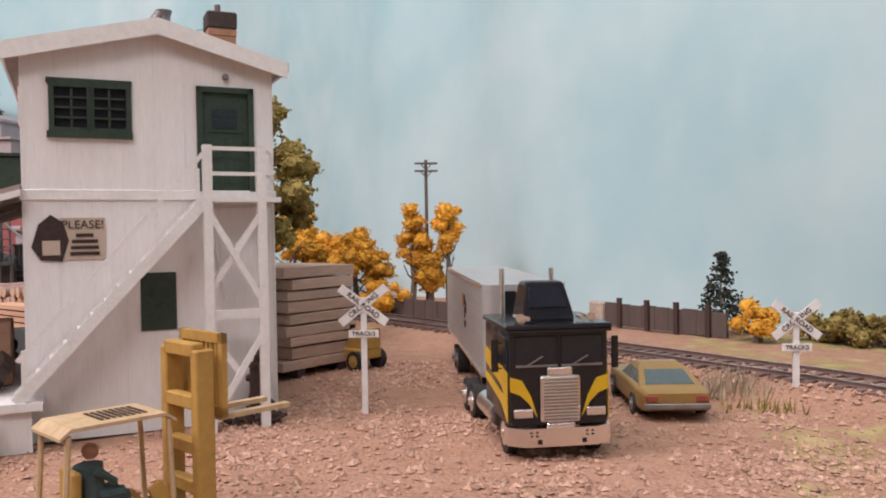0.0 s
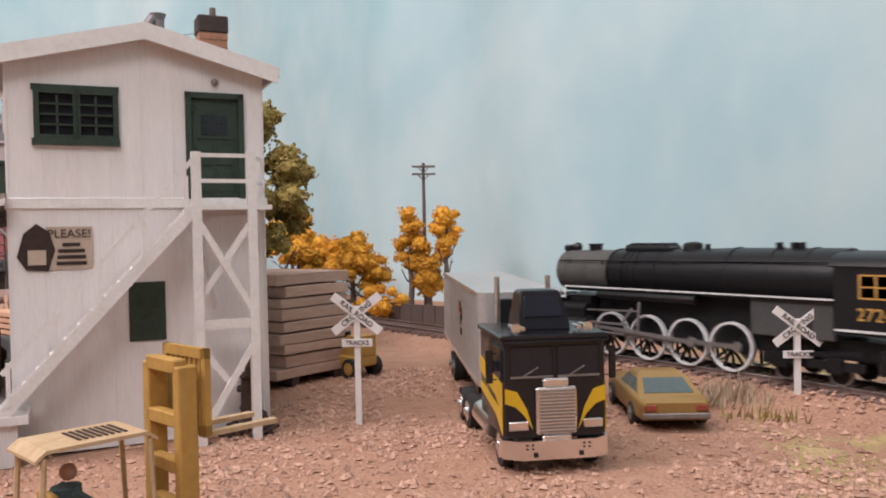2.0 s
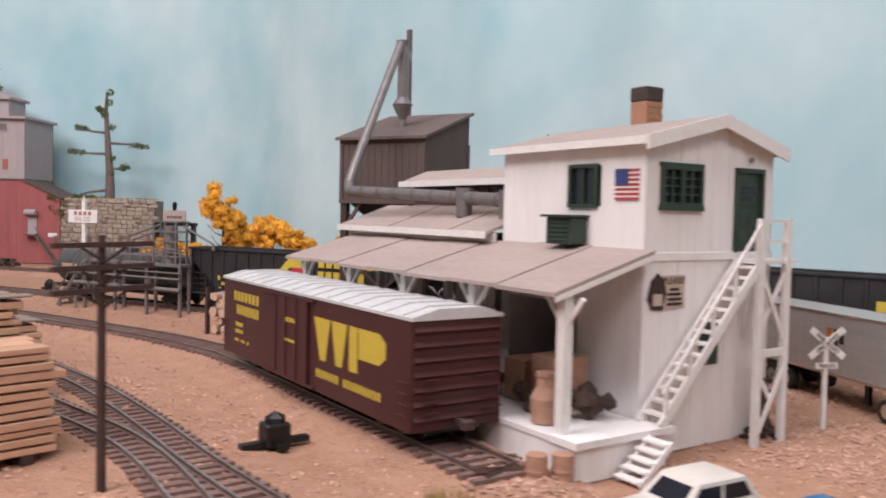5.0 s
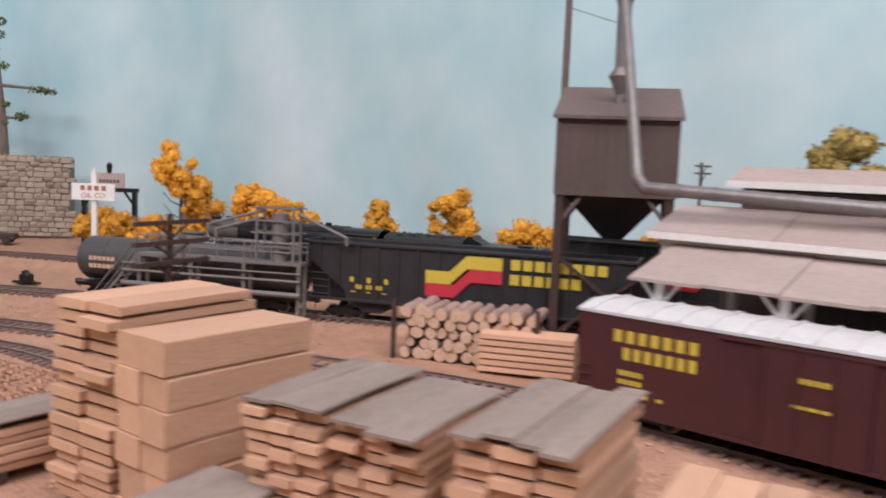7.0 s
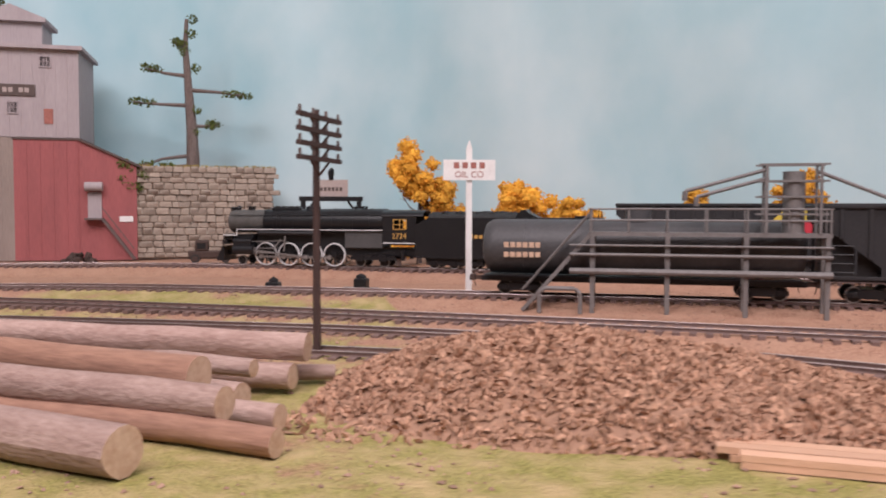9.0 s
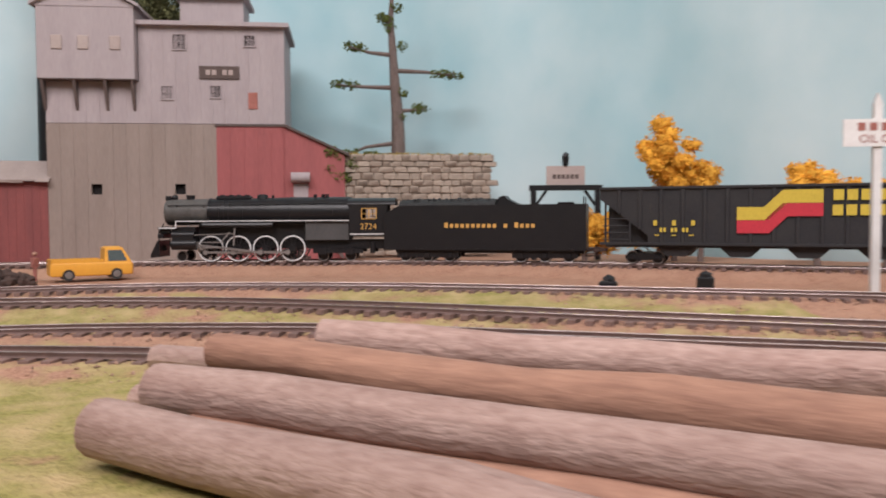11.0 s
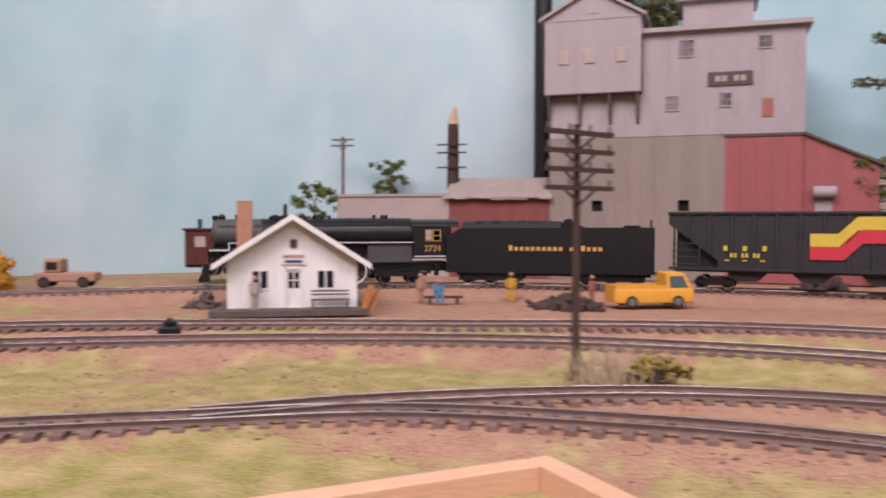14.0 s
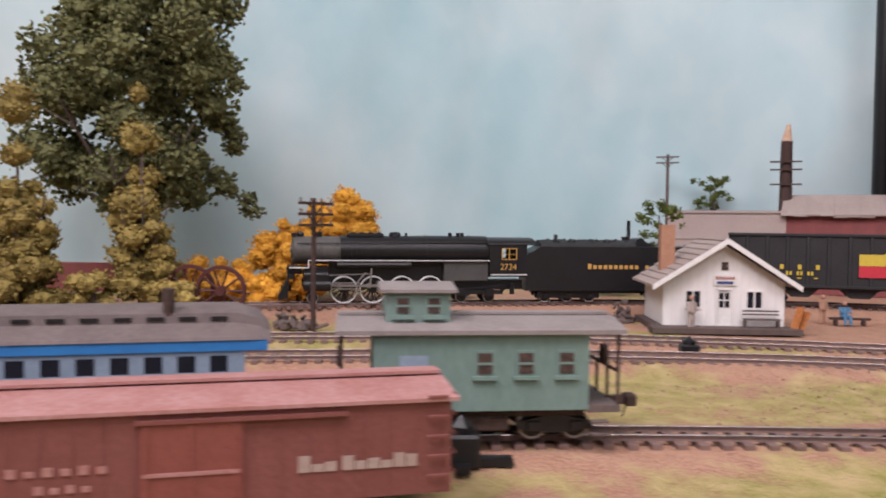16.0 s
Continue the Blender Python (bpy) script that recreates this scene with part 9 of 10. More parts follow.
def build_stone_wall():
    root = thing("stone_wall", "rough mottled stone retaining wall with moss along the top", "retaining wall", place(-7.4, 87.6, 0, 2))
    bm = bmesh.new()
    box(bm, 0, 15.0, 0.1, 5.0, 0, 10.2)
    part("core", bm, MORTAR, root, "dark mortar core")
    rng = random.Random(12)
    shapes = []
    for k in range(5):
        bm = bmesh.new()
        vs = box(bm, -0.5, 0.5, -0.22, 0.2, -0.5, 0.5, 0.12)
        for v in bm.verts:
            v.co += Vector((rng.uniform(-0.06, 0.06), rng.uniform(-0.08, 0.08), rng.uniform(-0.06, 0.06)))
        shapes.append(mesh_of("stone", bm, STONE))
    z = 0.2
    count = 0
    while z < 10.2:
        h = rng.uniform(0.5, 0.85)
        x = rng.uniform(-0.3, 0.2)
        while x < 15.0 and count < 300:
            w = rng.uniform(0.7, 1.5)
            ob = new("stone", shapes[count % 5])
            ob.parent = root
            ob.matrix_basis = Matrix.LocRotScale(((x + w / 2) * U, 0, (z + h / 2) * U), None, (w * 0.97, 1 + rng.uniform(-0.3, 0.4), h * 0.97))
            x += w
            count += 1
        z += h
    clumps = [(k * 1.0, 0.6 + rng.uniform(-0.4, 0.4), 10.35, 0.6, 0.5, 0.2) for k in range(16)]
    crown("moss", root, clumps, 0.12, LEAF_OLIVE, 40, 2, "dry moss along the top")
    clumps = [(rng.uniform(-1.2, 1.8), -0.4, 9.0 + rng.uniform(-1.2, 1.8), 0.6, 0.4, 0.6) for k in range(9)]
    crown("creeper", root, clumps, 0.14, LEAF_PINE, 40, 5, "green creeper")


build_stone_wall()


def build_signal_bridge():
    root = thing("sign_bridge", "dark timber bridge with tan name board and lamp", "sign bridge", place(14.0, 81.2, 0, -8))
    bm = bmesh.new()
    box(bm, -3.4, 3.4, -0.5, 0.5, 6.5, 7.0)
    part("beam", bm, BLACK, root)
    for x in (-3.0, 3.0):
        bm = bmesh.new()
        box(bm, x - 0.25, x + 0.25, -0.4, 0.4, 0, 6.5)
        bar(bm, (x, 0, 4.8), (x * 0.6, 0, 6.5), 0.25, 0.25)
        part("leg", bm, BLACK, root)
    bm = bmesh.new()
    box(bm, -1.8, 1.8, -0.2, 0.0, 7.0, 8.8)
    b = part("name_board", bm, CREAM, root, "tan name board")
    bars("board_letters", b, BROWN_BOARD, 0, -0.2, 7.6, [0.4] * 6, 0.3, 0.12, 0.02)
    bm = bmesh.new()
    rod(bm, (0, -0.1, 8.8), (0, -0.1, 9.6), 0.25, 0.35, n=10)
    blob(bm, (0, -0.1, 9.75), 0.36, 0.1, 1)
    part("lamp_head", bm, BLACK, root)


build_signal_bridge()


def old_vehicle(label, x, y, rz, mat=RUST):
    root = thing("old_lorry", label, "lorry", place(x, y, 0.1, rz))
    bm = bmesh.new()
    box(bm, -2.4, 2.2, -0.9, 0.9, 0.5, 1.2, 0.08)
    box(bm, 0.2, 1.5, -0.9, 0.9, 1.2, 2.3, 0.12)
    part("body", bm, mat, root)
    bm = bmesh.new()
    box(bm, 0.45, 1.3, -0.93, 0.93, 1.45, 2.05)
    part("window", bm, DARK_HOLE, root)
    for wx in (1.5, -1.5):
        for y_ in (-0.85, 0.85):
            road_wheel(root, wx, y_, 0.45, 0.25, RUST)


old_vehicle("rusty brown wrecked lorry beside the main line", -68.6, 61.0, 205, CLAY)
old_vehicle("dark old lorry parked below the stone wall", 1.5, 79.5, 180)
old_vehicle("dark old cart by the pale warehouse", -51.5, 78.0, 180)
scrap_heap("rusty tracked tractor below the red lean-to", -11.5, 80.5, 1.8, 1.6, 40, RUST, 12, "tractor_wreck", "tractor")


def build_small_engine():
    root = thing("shunting_engine", "small steam engine with a dark red cab behind the depot", "locomotive", place(-60.0, 70.8, 0.6, 20))
    bm = bmesh.new()
    box(bm, -3.6, -1.0, -1.2, 1.2, 1.0, 4.0, 0.08)
    box(bm, -3.8, -0.8, -1.35, 1.35, 4.0, 4.2, 0.05)
    cab = part("cab", bm, CABOOSE_RED, root, "dark red engine cab")
    bm = bmesh.new()
    box(bm, -2.7, -1.8, -1.23, 1.23, 2.6, 3.5)
    part("cab_window", bm, CREAM, cab, "pale cab window")
    bm = bmesh.new()
    rod(bm, (-1.0, 0, 2.7), (4.5, 0, 2.7), 1.0, n=18)
    rod(bm, (3.8, 0, 3.6), (3.8, 0, 4.9), 0.25, 0.35, n=12)
    rod(bm, (1.2, 0, 3.5), (1.2, 0, 4.3), 0.4, n=12)
    rod(bm, (-2.6, 0, 4.2), (-2.6, 0, 5.0), 0.18, n=8)
    part("boiler", bm, BLACK, root)
    bm = bmesh.new()
    box(bm, -3.6, 4.8, -1.0, 1.0, 0.8, 1.6)
    part("frame", bm, BLACK, root)
    for x in (-1.5, 0.6, 2.7):
        wheelset(root, x, 0.7)


build_small_engine()


# ---- the depot and the people's figures ----
def build_depot():
    root = thing("depot", "small white board-and-batten depot with a brown shingle roof", "station", place(-45.8, 49.6, 0.35, 29.7))
    W, D = 7.5, 5.6
    bm = bmesh.new()
    wall_with_openings(bm, 0, W, 0, 0.15, 0, 2.75, [(1.45, 2.3, 1.15, 2.15), (3.4, 4.2, 0.05, 2.25), (5.2, 6.1, 1.15, 2.15)])
    prism(bm, [(0, 2.75), (W, 2.75), (W / 2, 5.1)], 0, 0.15)
    front = part("wall", bm, WHITE_WOOD, root)
    for x in (0.0, W - 0.15):
        bm = bmesh.new()
        box(bm, x, x + 0.15, 0.15, D, 0, 2.75)
        part("wall", bm, WHITE_WOOD, root)
    bm = bmesh.new()
    box(bm, 0.15, W - 0.15, D - 0.15, D, 0, 2.75)
    prism(bm, [(0, 2.75), (W, 2.75), (W / 2, 5.1)], D - 0.15, D)
    part("wall", bm, WHITE_WOOD, root)
    for k in range(15):
        x = 0.04 + k * 0.53
        top = 2.72 + (1 - abs(x - W / 2) / (W / 2)) * 2.2
        if 1.35 < x < 2.4 or 3.3 < x < 4.3 or 5.1 < x < 6.2:
            z0 = 2.3
        else:
            z0 = 0.02
        bm = bmesh.new()
        box(bm, x - 0.035, x + 0.035, -0.04, 0, z0, top)
        part("batten", bm, WHITE, front)
    for x0, x1 in ((1.45, 2.3), (5.2, 6.1)):
        bm = bmesh.new()
        for a, b, c, d in ((x0 - 0.08, x1 + 0.08, 2.15, 2.25), (x0 - 0.08, x1 + 0.08, 1.05, 1.15), (x0 - 0.08, x0, 1.15, 2.15), (x1, x1 + 0.08, 1.15, 2.15), ((x0 + x1) / 2 - 0.05, (x0 + x1) / 2 + 0.05, 1.15, 2.15)):
            box(bm, a, b, -0.07, 0.02, c, d)
        w = part("window", bm, WHITE, root)
        bm = bmesh.new()
        box(bm, x0, x1, 0.05, 0.09, 1.15, 2.15)
        part("pane", bm, DARK_GLASS, w, "dark window pane")
    bm = bmesh.new()
    for a, b, c, d in ((3.3, 3.4, 0, 2.35), (4.2, 4.3, 0, 2.35), (3.3, 4.3, 2.25, 2.35)):
        box(bm, a, b, -0.07, 0.02, c, d)
    part("door_frame", bm, WHITE, root)
    bm = bmesh.new()
    box(bm, 3.4, 4.2, 0.04, 0.1, 0.05, 2.25)
    door = part("door", bm, WHITE, root, "white door with dark panes")
    for x in (3.5, 3.85):
        for z in (1.15, 1.65):
            bm = bmesh.new()
            box(bm, x, x + 0.27, 0.02, 0.04, z, z + 0.42)
            part("pane", bm, DARK_GLASS, door, "dark door pane")
    bm = bmesh.new()
    box(bm, 3.1, 4.5, -0.12, -0.05, 2.55, 3.2)
    plate = part("name_board", bm, WHITE, root, "faded red and white name board")
    bars("board_letters", plate, SIGN_RED, 3.8, -0.12, 2.9, [0.2] * 6, 0.15, 0.05, 0.01)
    bm = bmesh.new()
    box(bm, 3.3, 4.3, -0.13, -0.12, 2.62, 2.8)
    part("board_band", bm, FLAG_BLUE, plate)
    bm = bmesh.new()
    box(bm, 3.6, 4.0, -0.06, 0, 3.5, 4.0)
    part("gable_vent", bm, RUST, root, "rusty gable vent")
    # roof shingles in rows
    for side in (-1, 1):
        for r in range(9):
            f0, f1 = r / 9, (r + 1) / 9 + 0.02
            x0, x1 = W / 2 + side * (W / 2 + 0.75) * (1 - f0), W / 2 + side * (W / 2 + 0.75) * (1 - f1)
            z0, z1 = 2.42 + 2.85 * f0, 2.42 + 2.85 * f1
            bm = bmesh.new()
            prism(bm, [(x0, z0 + 0.1), (x1, z1 + 0.06), (x1, z1), (x0, z0)], -0.75, D + 0.7)
            row = part("shingle_row", bm, ROOF_FELT, root, "brown shingle course")
            for k in range(8):
                bm = bmesh.new()
                y0 = -0.75 + k * (D + 1.45) / 8
                prism(bm, [(x0, z0 + 0.11), ((x0 + x1) / 2, (z0 + z1) / 2 + 0.1), ((x0 + x1) / 2, (z0 + z1) / 2 + 0.13), (x0, z0 + 0.15)], y0 + 0.02, y0 + (D + 1.45) / 8 - 0.02)
                part("shingle", bm, ROOF_FELT, row)
    for side in (-1, 1):
        bm = bmesh.new()
        x0 = W / 2 + side * (W / 2 + 0.8)
        prism(bm, [(x0, 2.25), (W / 2, 5.15), (W / 2, 5.5), (x0, 2.58)], -0.85, -0.75)
        part("bargeboard", bm, WHITE, root, "white bargeboard")
    bm = bmesh.new()
    box(bm, 0.4, 1.3, 2.6, 3.4, 2.5, 6.3)
    part("chimney", bm, BRICK, root, "orange brick chimney")
    bm = bmesh.new()
    box(bm, -0.9, W + 0.6, -1.6, 0.0, -0.33, 0.0)
    box(bm, -0.6, W + 0.4, 0.0, D + 0.4, -0.33, -0.02)
    part("platform", bm, BROWN_BOARD, root, "dark plank platform")
    # bench on the platform
    m = root.matrix_basis
    bench = thing("bench", "dark slatted bench on the depot platform", "bench", m @ place(5.9, -0.6, 0))
    for z, y in ((0.5, -0.2), (0.5, 0.0), (0.8, 0.15), (1.0, 0.17)):
        bm = bmesh.new()
        box(bm, -1.1, 1.1, y - 0.08, y + 0.08 if z < 0.7 else y + 0.02, z - 0.05, z + 0.05)
        part("slat", bm, POLE_GREY, bench)
    for x in (-1.0, 1.0):
        bm = bmesh.new()
        box(bm, x - 0.06, x + 0.06, -0.3, 0.2, 0, 0.5)
        part("leg", bm, POLE_GREY, bench)
    figurine("standing_figure", "standing painted figure in pale clothes on the platform", m @ place(1.6, -0.7, 0, -60), "stand", CREAM, CLAY)
    bm = bmesh.new()
    bar(bm, (0, 0, 0.1), (0.5, 0.2, 1.6), 0.5, 0.15)
    bar(bm, (0.4, 0.1, 0.1), (0.9, 0.2, 1.3), 0.5, 0.15)
    tagged(part("leaning_panel", bm, CLOTH_ORANGE, None, "", m @ place(7.8, -0.8, -0.3)), "orange boards leaning by the depot corner", "boards")


build_depot()
figurine("sitting_figure", "sitting painted figure in blue on a plank", place(-36.6, 60.0, 0, -60), "sit", CLOTH_BLUE, INK)
figurine("standing_figure", "standing painted figure in brown beside a plank", place(-38.0, 60.4, 0, -30), "stand", CLAY, RUST)
figurine("standing_figure", "standing painted figure in a yellow shirt by the track", place(-32.6, 63.6, 0.0, -90), "stand", CLOTH_YELLOW, INK)
figurine("standing_figure", "painted figure in blue overalls beside the van", place(-26.9, 62.5, 0, 200), "stand", SIGN_RED, CLOTH_BLUE)
bm_ = bmesh.new()
box(bm_, -1.3, 1.3, -0.2, 0.2, 0.35, 0.5)
box(bm_, -1.0, -0.8, -0.2, 0.2, 0, 0.35)
box(bm_, 0.8, 1.0, -0.2, 0.2, 0, 0.35)
tagged(part("plank_bench", bm_, POLE_WOOD, None, "", place(-36.3, 60.2, 0, 25)), "rough dark plank bench on the soil", "bench")
bm_ = bmesh.new()
blob(bm_, (0, 0, 0.3), 0.5, 0.2, 1, (1.2, 0.8, 0.7))
tagged(part("red_tarp", bm_, FLAG_RED, None, "", place(-51.5, 57.6)), "small red covered bundle by the track", "bundle")


def build_cable_spools():
    for x, y in ((-73.0, 38.2), (-75.4, 37.6)):
        root = thing("iron_wheel", "large rusty spoked iron wheel standing on edge", "wheel", place(x, y, 1.75, 33), "iron wheels")
        bm = bmesh.new()
        ring = []
        for k in range(28):
            a = 2 * math.pi * k / 28
            ring.append([bm.verts.new((math.cos(a) * q, w, math.sin(a) * q)) for q, w in ((1.75, -0.2), (1.75, 0.2), (1.5, 0.2), (1.5, -0.2))])
        for k in range(28):
            a, b = ring[k], ring[(k + 1) % 28]
            for j in range(4):
                bm.faces.new((a[j], a[(j + 1) % 4], b[(j + 1) % 4], b[j]))
        bmesh.ops.recalc_face_normals(bm, faces=bm.faces[:])
        part("rim", bm, CABOOSE_RED, root)
        for k in range(10):
            a = 2 * math.pi * k / 10
            bm = bmesh.new()
            rod(bm, (0, 0, 0), (math.cos(a) * 1.6, 0, math.sin(a) * 1.6), 0.08, n=6)
            part("spoke", bm, CABOOSE_RED, root)
        bm = bmesh.new()
        rod(bm, (0, -0.35, 0), (0, 0.35, 0), 0.35, n=12)
        part("hub", bm, CABOOSE_RED, root)


build_cable_spools()
scrap_heap("heap of grey timber offcuts beside the main line", -64.8, 36.6, 1.5, 1.4, 36, POLE_GREY, 14, "timber_heap", "timber")
bm_ = bmesh.new()
box(bm_, -14, 8, -0.3, 0.3, 0, 2.6, 0.05)
tagged(part("red_board_wall", bm_, RED_FLAT, None, "", place(-96.0, 46.0, 0, 32)), "long low dull red wall at the table end", "wall")


# ---- cars on the front track ----
def on_front(s_mid, half):
    w = WAYS["front_near"]
    a, b = w.at(s_mid + half), w.at(s_mid - half)
    c = (a + b) / 2
    return place(c.x, c.y, 0.5, math.degrees(math.atan2((a - b).y, (a - b).x)))


def build_caboose():
    w = WAYS["front_near"]
    s = min(range(len(w.p)), key=lambda i: (w.p[i] - Vector((-42.15, 19.6))).length)
    root = thing("caboose", "pale green wooden caboose with cupola and end platforms", "caboose", on_front(w.s[s], 2.3))
    L, W = 6.0, 1.6
    bm = bmesh.new()
    box(bm, -L / 2, L / 2, -W, W, 0.95, 3.12)
    body = part("body", bm, CABOOSE, root)
    for k in range(30):
        bm = bmesh.new()
        x = -L / 2 + 0.15 + k * (L - 0.3) / 29
        for y in (-W - 0.01, W):
            box(bm, x - 0.012, x + 0.012, y, y + 0.01, 1.0, 3.08)
        part("siding_groove", bm, CABOOSE, body)
    bm = bmesh.new()
    prism(bm, [(-W - 0.2, 3.08), (W + 0.2, 3.08), (W + 0.2, 3.2), (0.6, 3.45), (-0.6, 3.45), (-W - 0.2, 3.2)], -L / 2 - 1.02, L / 2 + 1.02, "x")
    box(bm, -L / 2 - 0.95, L / 2 + 0.95, -0.3, 0.3, 3.47, 3.54)
    part("roof", bm, CAB_ROOF, root, "grey roof with running board")
    bm = bmesh.new()
    box(bm, -2.65, -0.85, -1.1, 1.1, 3.3, 4.2)
    cup = part("cupola", bm, CABOOSE, root)
    bm = bmesh.new()
    prism(bm, [(-1.28, 4.18), (1.28, 4.18), (1.28, 4.27), (0, 4.42), (-1.28, 4.27)], -2.82, -0.68, "x")
    part("cupola_roof", bm, CAB_ROOF, cup, "grey cupola roof")
    def window(parent, x, y, z, w_, h):
        bm = bmesh.new()
        s_ = -1 if y < 0 else 1
        box(bm, x - w_ / 2 - 0.07, x + w_ / 2 + 0.07, min(y, y + 0.05 * s_), max(y, y + 0.05 * s_), z - 0.07, z + h + 0.07)
        box(bm, x - w_ / 2 - 0.14, x + w_ / 2 + 0.14, min(y, y + 0.12 * s_), max(y, y + 0.12 * s_), z - 0.16, z - 0.06)
        f = part("window", bm, CABOOSE, parent)
        bm = bmesh.new()
        box(bm, x - w_ / 2, x + w_ / 2, min(y + 0.05 * s_, y + 0.07 * s_), max(y + 0.05 * s_, y + 0.07 * s_), z, z + h)
        p = part("pane", bm, RUST, f, "dim brown pane")
        bm = bmesh.new()
        box(bm, x - w_ / 2, x + w_ / 2, min(y + 0.07 * s_, y + 0.09 * s_), max(y + 0.07 * s_, y + 0.09 * s_), z + h / 2 - 0.03, z + h / 2 + 0.03)
        part("glazing_bar", bm, CABOOSE, p)
    for y in (-W, W):
        for x in (0.05, 1.2, 2.35):
            window(body, x, y, 1.98, 0.4, 0.58)
    for y in (-1.1, 1.1):
        for x in (-2.18, -1.32):
            window(cup, x, y, 3.6, 0.34, 0.42)
    for s_ in (-1, 1):
        x0 = s_ * L / 2
        bm = bmesh.new()
        box(bm, min(x0, x0 + s_ * 0.95), max(x0, x0 + s_ * 0.95), -W + 0.05, W - 0.05, 0.85, 1.05)
        pl = part("end_platform", bm, POLE_GREY, root, "weathered end platform")
        for y in (-W + 0.12, -0.5, 0.5, W - 0.12):
            bm = bmesh.new()
            rod(bm, (x0 + s_ * 0.88, y, 1.05), (x0 + s_ * 0.88, y, 3.12 if abs(y) > 1 else 2.0), 0.05, n=6)
            part("platform_post", bm, RUST, pl)
        bm = bmesh.new()
        rod(bm, (x0 + s_ * 0.88, -W + 0.1, 2.0), (x0 + s_ * 0.88, W - 0.1, 2.0), 0.05, n=6)
        rod(bm, (x0 + s_ * 0.86, 0, 2.25), (x0 + s_ * 1.0, 0, 2.25), 0.3, n=12)
        part("hand_rail", bm, RUST, pl)
        bm = bmesh.new()
        for z in (0.25, 0.6):
            for y in (-1, 1):
                box(bm, x0 + s_ * 0.3 - 0.25, x0 + s_ * 0.3 + 0.25, y * W - 0.2, y * W + 0.05, z, z + 0.06)
        part("step", bm, POLE_GREY, pl)
        coupler(root, s_ * (L / 2 + 0.95), s_)
    bm = bmesh.new()
    box(bm, -L / 2, L / 2, -1.2, 1.2, 0.7, 0.95)
    box(bm, -0.8, 0.8, -1.3, -0.6, 0.3, 0.7, 0.05)
    part("underframe", bm, RUST, root)
    bm = bmesh.new()
    box(bm, -2.3, -1.5, -W - 0.012, -W, 2.1, 2.5)
    box(bm, -2.1, -1.6, -W - 0.012, -W, 1.45, 1.65)
    part("faded_lettering", bm, COACH_BLUE, root, "faded pale lettering patches")
    for x in (-2.15, 2.15):
        truck_frame(root, x, 0.42, 0.62)
        for d in (-0.62, 0.62):
            wheelset(root, x + d, 0.42)
    return w.s[s]


CABOOSE_S = build_caboose()


def build_coach():
    root = thing("passenger_coach", "grey-blue wooden passenger coach with bright blue band and clerestory", "coach", place(-53.3, 8.7, 0.5, 46.5))
    L, W = 17.0, 1.65
    bm = bmesh.new()
    box(bm, -L / 2, L / 2 + 0.55, -W, W, 0.85, 2.72)
    body = part("body", bm, COACH_BLUE, root)
    bm = bmesh.new()
    box(bm, -L / 2 - 0.02, L / 2 + 1.15, -W - 0.06, W + 0.06, 2.72, 3.0)
    part("letter_band", bm, COACH_BAND, root, "bright blue letter band")
    bm = bmesh.new()
    n = 6
    side = [(-W - 0.1, 3.52), (-W - 0.05, 3.62), (-1.05, 4.0), (-1.0, 4.32), (-0.6, 4.5), (0.6, 4.5), (1.0, 4.32), (1.05, 4.0), (W + 0.05, 3.62), (W + 0.1, 3.52)]
    rings = [[(x, y * f, 3.0 + (z - 3.52) * 0.8 * f2) for y, z in side] for x, f, f2 in ((-L / 2 - 0.8, 0.98, 0.55), (-L / 2 - 0.2, 1, 1), (L / 2 + 0.35, 1, 1), (L / 2 + 0.95, 0.99, 0.75), (L / 2 + 1.25, 0.97, 0.3))]
    loft(bm, rings)
    roof = part("roof", bm, COACH_ROOF, root, "dark brown clerestory roof")
    for k in range(21):
        x = L / 2 - 0.1 - k * 0.81
        for y in (-1.03, 1.03):
            bm = bmesh.new()
            box(bm, x - 0.22, x + 0.22, y - 0.05, y + 0.05, 3.45, 3.55)
            part("clerestory_window", bm, DARK_HOLE, roof, "narrow dark clerestory window")
    bm = bmesh.new()
    rod(bm, (L / 2 - 1.4, -0.9, 3.6), (L / 2 - 1.4, -0.9, 4.3), 0.14, 0.18, n=10)
    part("roof_vent", bm, RUST, roof)
    for k in range(21):
        x = L / 2 - 0.1 - k * 0.81
        for y in (-W, W):
            s_ = -1 if y < 0 else 1
            bm = bmesh.new()
            box(bm, x - 0.22, x + 0.22, min(y, y + 0.02 * s_), max(y, y + 0.02 * s_), 1.62, 2.6)
            p = part("window", bm, DARK_GLASS, body, "dark coach window")
            bm = bmesh.new()
            box(bm, x - 0.23, x + 0.23, min(y, y + 0.06 * s_), max(y, y + 0.06 * s_), 2.1, 2.17)
            box(bm, x - 0.27, x + 0.27, min(y, y + 0.08 * s_), max(y, y + 0.08 * s_), 1.52, 1.61)
            part("sash_bar", bm, COACH_BLUE, p)
    bm = bmesh.new()
    box(bm, -L / 2, L / 2 + 1.15, -1.3, 1.3, 0.65, 0.85)
    part("underframe", bm, BLACK, root)
    for x in (-6.0, 6.0):
        truck_frame(root, x, 0.42, 0.85)
        for d in (-0.85, 0.85):
            wheelset(root, x + d, 0.42)


build_coach()


